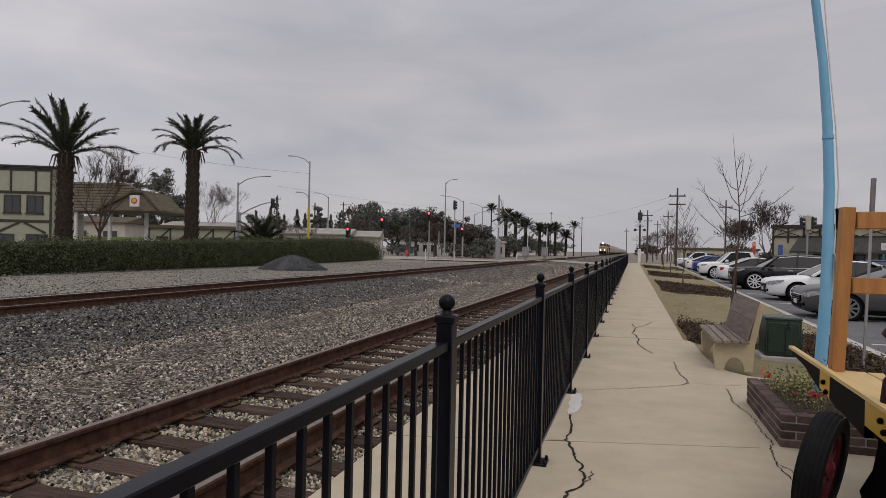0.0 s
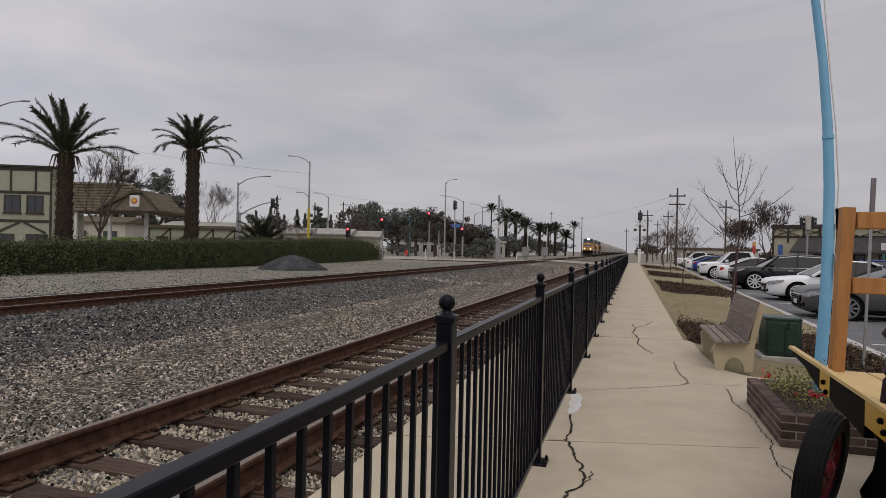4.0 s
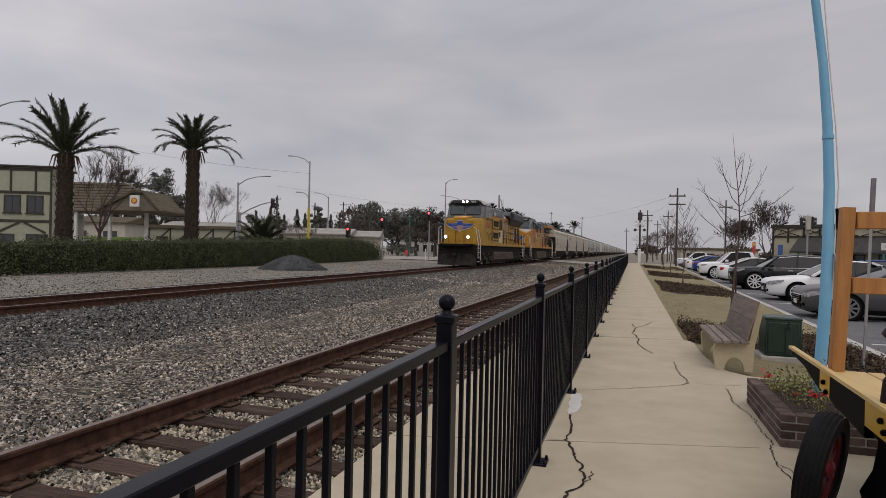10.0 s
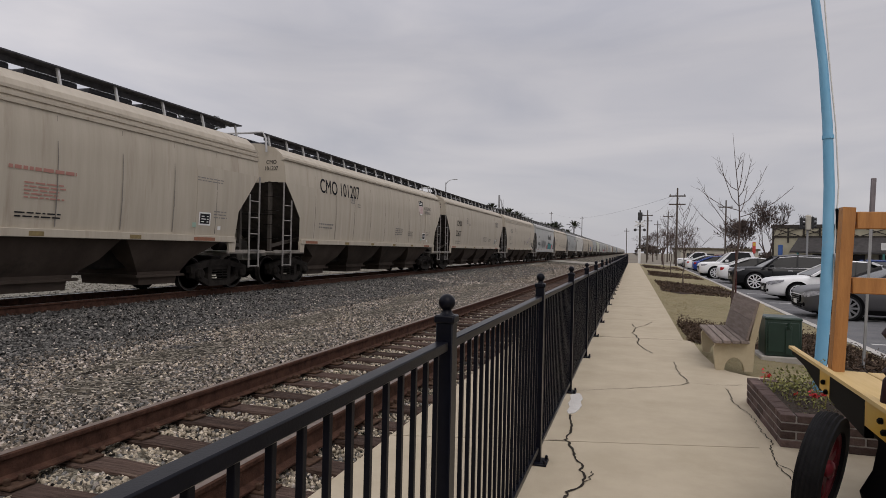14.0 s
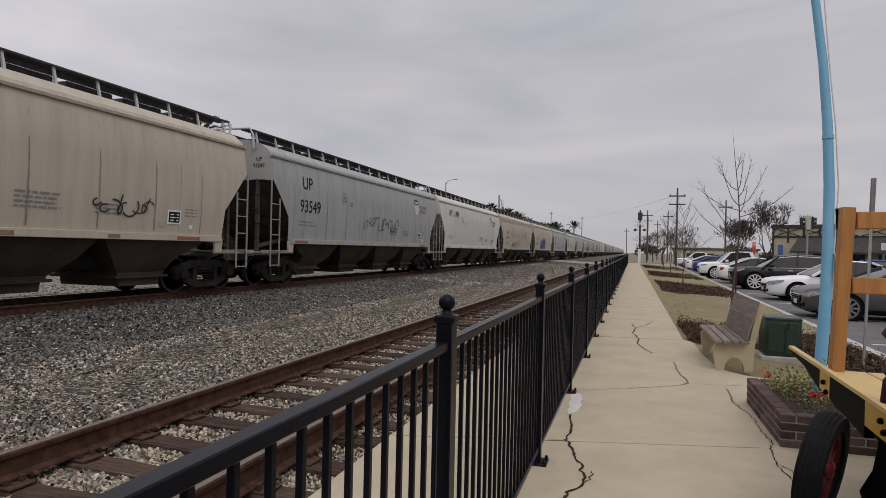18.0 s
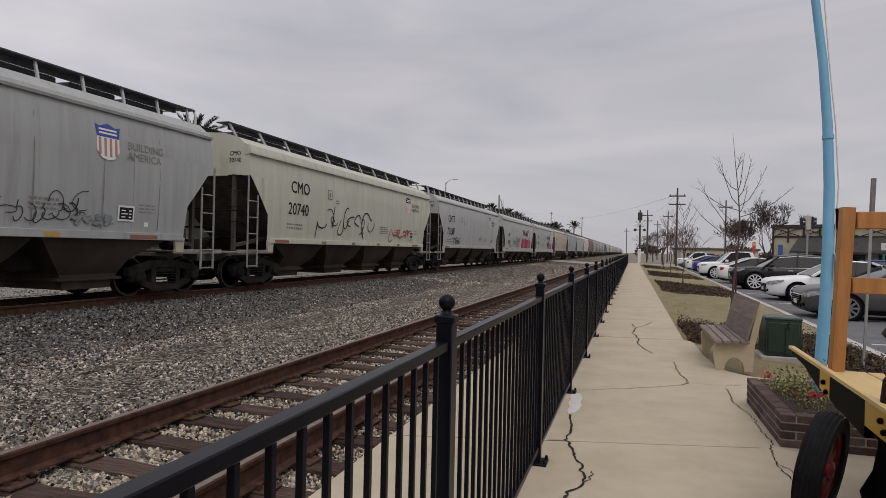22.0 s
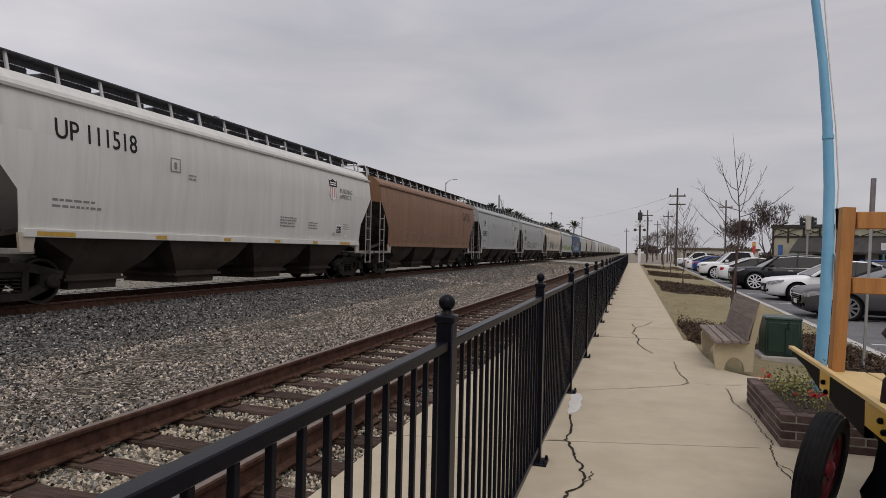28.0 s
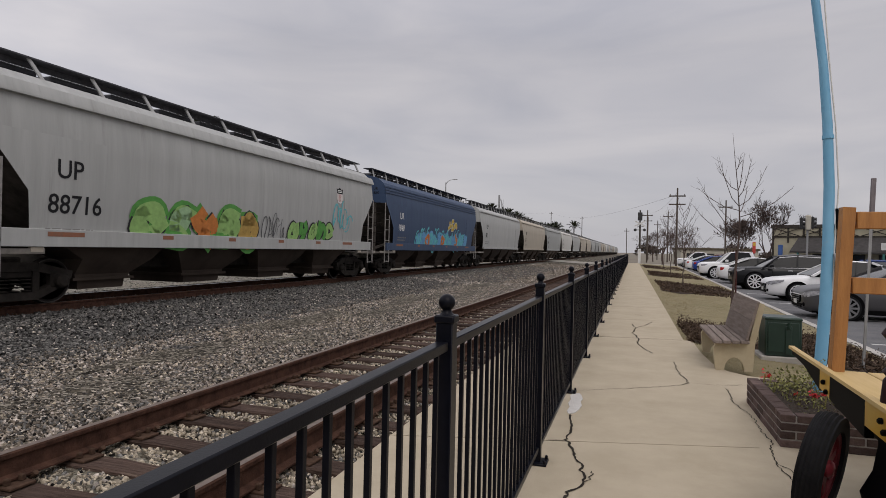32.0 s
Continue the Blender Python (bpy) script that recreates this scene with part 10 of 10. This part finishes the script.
    for ax in S["ax"]:
        for s in (1, -1):
            P_("wheel_arch", M().tube([(ax, s * (W - 0.12), S["r"]), (ax, s * (W + 0.008), S["r"])], S["r"] + 0.07, 24), M_CARTK)
            mm = flip @ pose(ax, s * (W - 0.1), S["r"], -90 * s, 0, 0)
            w = part("wheel", M().lathe([(S["r"] * 0.6, 0), (S["r"] * 0.97, 0), (S["r"], 0.04), (S["r"] * 0.97, 0.12), (S["r"] * 0.81, 0.125), (S["r"] * 0.78, 0.1)], 24), M_TYRE, e, "", mm)
            part("rim", M().lathe([(S["r"] * 0.8, 0.09), (S["r"] * 0.8, 0.12), (S["r"] * 0.7, 0.105), (S["r"] * 0.2, 0.09)], 20), M_RIMD, w)
            sp = M()
            for k in range(10):
                a = 2 * math.pi * k / 10
                sp.bar((0.03 * math.cos(a), 0.03 * math.sin(a), 0.115), (S["r"] * 0.76 * math.cos(a), S["r"] * 0.76 * math.sin(a), 0.12), 0.05, 0.03)
            sp.lathe([(S["r"] * 0.8, 0.1), (S["r"] * 0.81, 0.13), (S["r"] * 0.72, 0.13), (S["r"] * 0.71, 0.1)], 22)
            part("spokes", sp, M_RIMD if paint_ is C_G else M_RIMC, w)
    z1 = S["st"][1][3]
    zl = S["st"][0][3]
    for s in (1, -1):
        hl = [[(x, s * W * a, zl + b) for b in (lo, hi)] for x, a, lo, hi in ((-0.014, 0.56, -0.1, -0.01), (0.035, 0.765, -0.1, 0.03), (0.13, 0.9, -0.07, 0.065), (0.3, 0.968, -0.02, 0.09), (0.5, 0.995, 0.05, 0.115))]
        P_("headlight", M().loft(hl, closed=False, cap=False), M_LAMPG, None, "clear headlamp")
        P_("fog_lamp", M().box(-0.005, 0.08, min(s * W * 0.55, s * W * 0.74), max(s * W * 0.55, s * W * 0.74), zl - 0.34, zl - 0.24, 0.02), M_CARTK)
        P_("tail_light", M().box(S["L"] - 0.25, S["L"] - 0.02, min(s * W * 0.6, s * W * 0.9), max(s * W * 0.6, s * W * 0.9), S["st"][-2][3] - 0.25, S["st"][-2][3] - 0.08, 0.02), M_TAIL)
    gr = P_("grille", M().loft([[(-0.03, -W * 0.5, zl - 0.05), (-0.03, W * 0.5, zl - 0.05), (-0.03, W * 0.42, zl - 0.26), (-0.03, -W * 0.42, zl - 0.26)], [(0.08, -W * 0.5, zl - 0.05), (0.08, W * 0.5, zl - 0.05), (0.08, W * 0.42, zl - 0.26), (0.08, -W * 0.42, zl - 0.26)]]), M_CARTK, None, "black radiator grille")
    for k in range(3):
        zz = zl - 0.1 - 0.055 * k
        part("grille_bar", M().box(-0.036, -0.028, -W * (0.47 - 0.03 * k), W * (0.47 - 0.03 * k), zz, zz + 0.014), M_RIMD, gr)
    P_("bumper_intake", M().box(-0.02, 0.1, -W * 0.55, W * 0.55, S["st"][0][2] - 0.02, S["st"][0][2] + 0.08, 0.01), M_CARTK)
    P_("trim_strip", M().box(-0.035, 0.0, -W * 0.5, W * 0.5, zl - 0.06, zl - 0.035, 0.005), M_RIMC)
    P_("plate", M().box(-0.045, -0.03, -0.15, 0.15, zl - 0.3, zl - 0.18), M_WHITE if not rear else M_WHITE)
    P_("underbody", M().box(0.2, S["L"] - 0.2, -W * 0.8, W * 0.8, 0.16, 0.3), M_CARTK)
    return e


C_W, C_K, C_G, C_B, C_R, C_S = car_paint("white", (0.82, 0.82, 0.82)), car_paint("black", (0.006, 0.0065, 0.008)), car_paint("dark grey", (0.085, 0.083, 0.086), 0.3), car_paint("blue", (0.02, 0.06, 0.28)), car_paint("maroon", (0.12, 0.02, 0.03)), car_paint("silver", (0.36, 0.36, 0.37), 0.4)
parked_car("sedan", C_G, 4.34, 19.2, "dark grey sedan parked nose-in at the kerb")
parked_car("sedan", C_W, 4.75, 26.0, "white sedan parked nose-in at the kerb")
parked_car("suv", C_K, 4.6, 33.4, "black sport utility car with chrome trim, parked nose-in")
parked_car("sedan", C_W, 4.75, 39.2, "white sedan parked tail to the kerb", rear=True)
parked_car("pickup", C_W, 4.35, 46.5, "white pickup truck parked nose-in")
parked_car("sedan", C_B, 5.0, 58.0, "blue sedan parked tail to the kerb", rear=True)
parked_car("sedan", C_W, 4.9, 64.0, "white sedan farther along the kerb", rear=True)
parked_car("suv", C_R, 6.4, 70.0, "dark maroon sport utility car parked")
parked_car("pickup", C_W, 5.2, 82.0, "white pickup truck at the end of the car park")
parked_car("sedan", C_S, 5.5, 77.0, "silver sedan at the end of the car park")
parked_car("suv", C_W, 19.0, 46.0, "white sport utility car across the car park", 90)
parked_car("sedan", C_B, 17.0, 50.0, "blue sedan across the car park", 90)
parked_car("suv", C_K, 15.2, 36.0, "black sport utility car across the car park", 90)
parked_car("sedan", C_S, 12.4, 29.5, "silver sedan across the car park", 90)
parked_car("pickup", C_W, 14.6, 33.0, "white pickup across the car park", 90)
for x, y, kd, pt, lb in ((-38.6, 49.6, "suv", C_W, "white sport utility car on the street behind the hedge"), (-38.6, 54.6, "pickup", C_W, "white pickup truck behind the hedge"), (-43.0, 44.0, "pickup", C_W, "white pickup at the filling station"), (-41.5, 48.5, "sedan", C_R, "dark red car at the filling station"),
                         (-53.6, 139.0, "sedan", C_W, "white sedan far beyond the crossing"), (-37.0, 125.0, "sedan", C_G, "dark sedan beyond the crossing")):
    parked_car(kd, pt, x, y, lb, 17, -0.4, group="cars across the street")

# ---- right-hand distance ----
M_BUFF = mat("buff wall", (0.44, 0.4, 0.29), 0.9, 0, (0.52, 0.475, 0.35), 1)
b = thing("dark_roofed_shop", pose(12.9, 67.1, -0.36, 0, 0, -32), "low shop with a steep dark awning roof and cream walls", "building")
part("wall", M().box(0, 22, 0, 10, 0, 4.45), M_BUFF, b, "buff wall with dark framing")
for k in range(7):
    part("mullion", M().box(0.05 + 1.35 * k, 0.2 + 1.35 * k, -0.07, 0.0, 2.9 if k else 0, 4.28), M_BEAM, b)
for k in range(4):
    part("mullion", M().box(-0.07, 0, 0.6 + 2.4 * k, 0.76 + 2.4 * k, 0, 4.45), M_BEAM, b)
part("parapet", M().box(-0.1, 22.1, -0.1, 0.0, 4.28, 4.62, 0.02), M_BEAM, b)
for k in range(9):
    x0 = 0.3 + 2.4 * k
    part("lattice_panel", M().bar((x0, -0.12, 3.55), (x0 + 2.2, -0.12, 4.28), 0.05, 0.08).bar((x0, -0.16, 4.28), (x0 + 2.2, -0.16, 3.55), 0.05, 0.08), M_BEAM, b)
part("awning", M().prism([(0.0, 3.3), (0.0, 3.45), (-2.2, 2.1), (-2.2, 1.95)], 2.4, 20.0, "x"), mat("charcoal awning", (0.05, 0.047, 0.045), 0.85, 0, (0.075, 0.07, 0.068), 3), b, "steep charcoal awning")
part("band", M().box(0, 22, -0.08, 0, 3.4, 3.55), M_BEAM, b)
for k in range(6):
    window(b, 3.6 + 2.6 * k, 5.2 + 2.6 * k, 0.5, 1.9)
part("blue_door", M().box(0.6, 1.0, -0.06, 0, 0.4, 2.7), M_SIGBLUE, b)
for k in range(6):
    part("post", M().box(3.0 + 3.3 * k, 3.14 + 3.3 * k, -2.2, -2.06, 0, 2.0), M_TEAL, b)
part("sign_panel", M().box(9.5, 14.5, -2.3, -2.22, 2.3, 2.9), M_WHITE, b, "pale sign panel with plain bars")
for k in range(6):
    part("sign_bar", M().box(9.9 + 0.75 * k, 10.4 + 0.75 * k, -2.34, -2.3, 2.45, 2.75), M_TEAL, b)
e = thing("traffic_signal", pose(13.4, 56.4, -0.36), "dark traffic signal heads on a pole by the shop", "traffic signal", "traffic signals at the crossing")
part("pole", M().tube([(0, 0, 0), (0, 0, 5.0)], 0.08, 8), M_POLE, e)
signal_head(e, -0.45, 0, 4.3, False, 80, 0.75)
signal_head(e, 0.35, 0, 4.35, False, 80, 0.75)
part("pale_head", M().box(-0.2, 0.2, -0.3, -0.1, 3.75, 4.95, 0.05), M_CREAM, e, "pale-faced signal head")
for k, (x, y, h, deep_) in enumerate(((11.6, 61.2, 6.7, 5), (9.3, 64.0, 5.0, 5), (9.9, 72.0, 5.6, 5))):
    bare_tree(x, y, -0.36, h, 0.1, deep_ + 1, 147 + k, "leafless spreading tree by the shop", 0.52, M_TWIG, "leafless trees by the shop", 0.2, 0.12)
for k in range(9):
    e_, _ = bare_tree(4.0 + 2.2 * (k % 4), 92 + 11 * k, -0.45, 5.0 + (k % 3), 0.12, 4, 160 + k, "leafless tree far along the street", 0.8, M_TWIG, "far leafless trees", 0.3, haze=500)
low_building(9.0, 130.0, 14, 10, 2.6, M_CREAM, M_SHING, "low cream building at the end of the street", 5, False, 4)
low_building(26.0, 78.0, 16, 10, 4.4, M_CREAM, M_SHING, "low building behind the shop", -20, False, 4)
e = thing("red_sign_panel", (14.9, 88.2, -0.4), "red and orange shop sign on a post", "sign")
part("post", M().tube([(0, 0, 0), (0, 0, 3.2)], 0.1, 8), M_POLE, e)
part("panel", M().box(-0.18, 0.18, -0.15, 0.15, 1.9, 3.4, 0.05), M_SIGRED, e)
part("stripe", M().box(-0.14, 0.14, -0.18, -0.14, 2.9, 3.3), M_SIGYEL, e)
for k, (x, y, h, arm) in enumerate(((5.0, 80.0, 9.2, 0.95), (2.4, 118.0, 9.0, 0.9), (6.4, 128.0, 9.4, 0.9), (3.2, 150.0, 9.6, 0.9), (6.0, 170.0, 9.6, 0.9), (2.0, 190.0, 10.0, 0.9), (-2.0, 205.0, 9.0, 0.8), (12.5, 96.0, 9.0, 0.9))):
    e = thing("utility_pole", (x, y, -0.45), "dark wooden utility pole with crossarms", "utility pole", "utility poles")
    part("pole", M().tube([(0, 0, 0), (0, 0, h + 0.45)], [0.13, 0.09], 8), M_WOODP, e)
    for q in range(2 if k == 0 else 1):
        part("crossarm", M().box(-arm, arm, -0.06, 0.06, h - 0.6 - 1.0 * q, h - 0.45 - 1.0 * q), M_WOODP, e)
    part("insulator", M().lathe([(0.05, h - 0.45), (0.06, h - 0.3), (0.02, h - 0.26)], 8, pose(arm * 0.85, 0, 0)), M_POLE, e)
    part("insulator", M().lathe([(0.05, h - 0.45), (0.06, h - 0.3), (0.02, h - 0.26)], 8, pose(-arm * 0.85, 0, 0)), M_POLE, e)
e = thing("crossing_signal", (0.85, 89.1, -0.2), "railway crossing mast with crossbuck and lamps beside the walkway", "crossing signal")
part("mast", M().tube([(0, 0, 0), (0, 0, 7.3)], 0.1, 10), M_BEAM, e)
part("top_signal", M().box(-0.3, 0.3, -0.2, 0.2, 5.9, 7.0, 0.05), M_NUMB, e)
for dx in (-0.6, 0.6):
    part("lamp_hood", M().lathe([(0.2, 0), (0.2, 0.03), (0.1, 0.05), (0.1, 0.25)], 14, pose(dx, -0.1, 4.6, 90, 0, 0)), M_NUMB, e, "black round lamp background")
part("lamp_arm", M().box(-0.7, 0.7, -0.05, 0.05, 4.55, 4.65), M_POLE, e)
part("crossbuck", M().bar((-0.7, -0.16, 5.1), (0.7, -0.16, 5.8), 0.03, 0.16).bar((-0.7, -0.2, 5.8), (0.7, -0.2, 5.1), 0.03, 0.16), M_WHITE, e)
part("gate_box", M().box(-0.18, 0.18, -0.25, 0.25, 0, 2.0, 0.03), M_WHITE, e, "white gate mechanism")
for k in range(5):
    a, b_ = ((5.0, 80.0, 8.7), (2.4, 118.0, 8.5), (3.2, 150.0, 9.1), (2.0, 190.0, 9.5), (-2, 205, 8.6), (-10, 300, 9))[k:k + 2]
    solo("overhead_cable", sagging(a, b_, 0.8, 0.009), M_NUMB, "thin dark overhead cable along the street", "cable", "overhead cables")
# far trees that close the horizon
for k in range(16):
    x = -130 + 17 * k
    leafy_tree(x, 270 + 30 * math.sin(k * 1.9), -0.45, (6.5 if x < 0 else 5.0) + 2 * math.sin(k * 2.7), 13, 200 + k, "hazy tree on the horizon", M_OAK if x < -26 else M_RUST, 900, 1.1, "trees on the horizon", 0.15) if not -26 < x < -4 else None


def motions():
    """The train comes down the main line at a steady pace."""
    for car, s in TRAIN:
        rows = []
        for t in [0, 0.1, 0.2] + list(range(1, 32)) + [31.8, 31.9, 32.0]:
            rows.append((t, pose(TRACK_X, s + TRAIN_Y - SPEED * t, RAIL_TOP)))
        walk(car, rows)


motions()
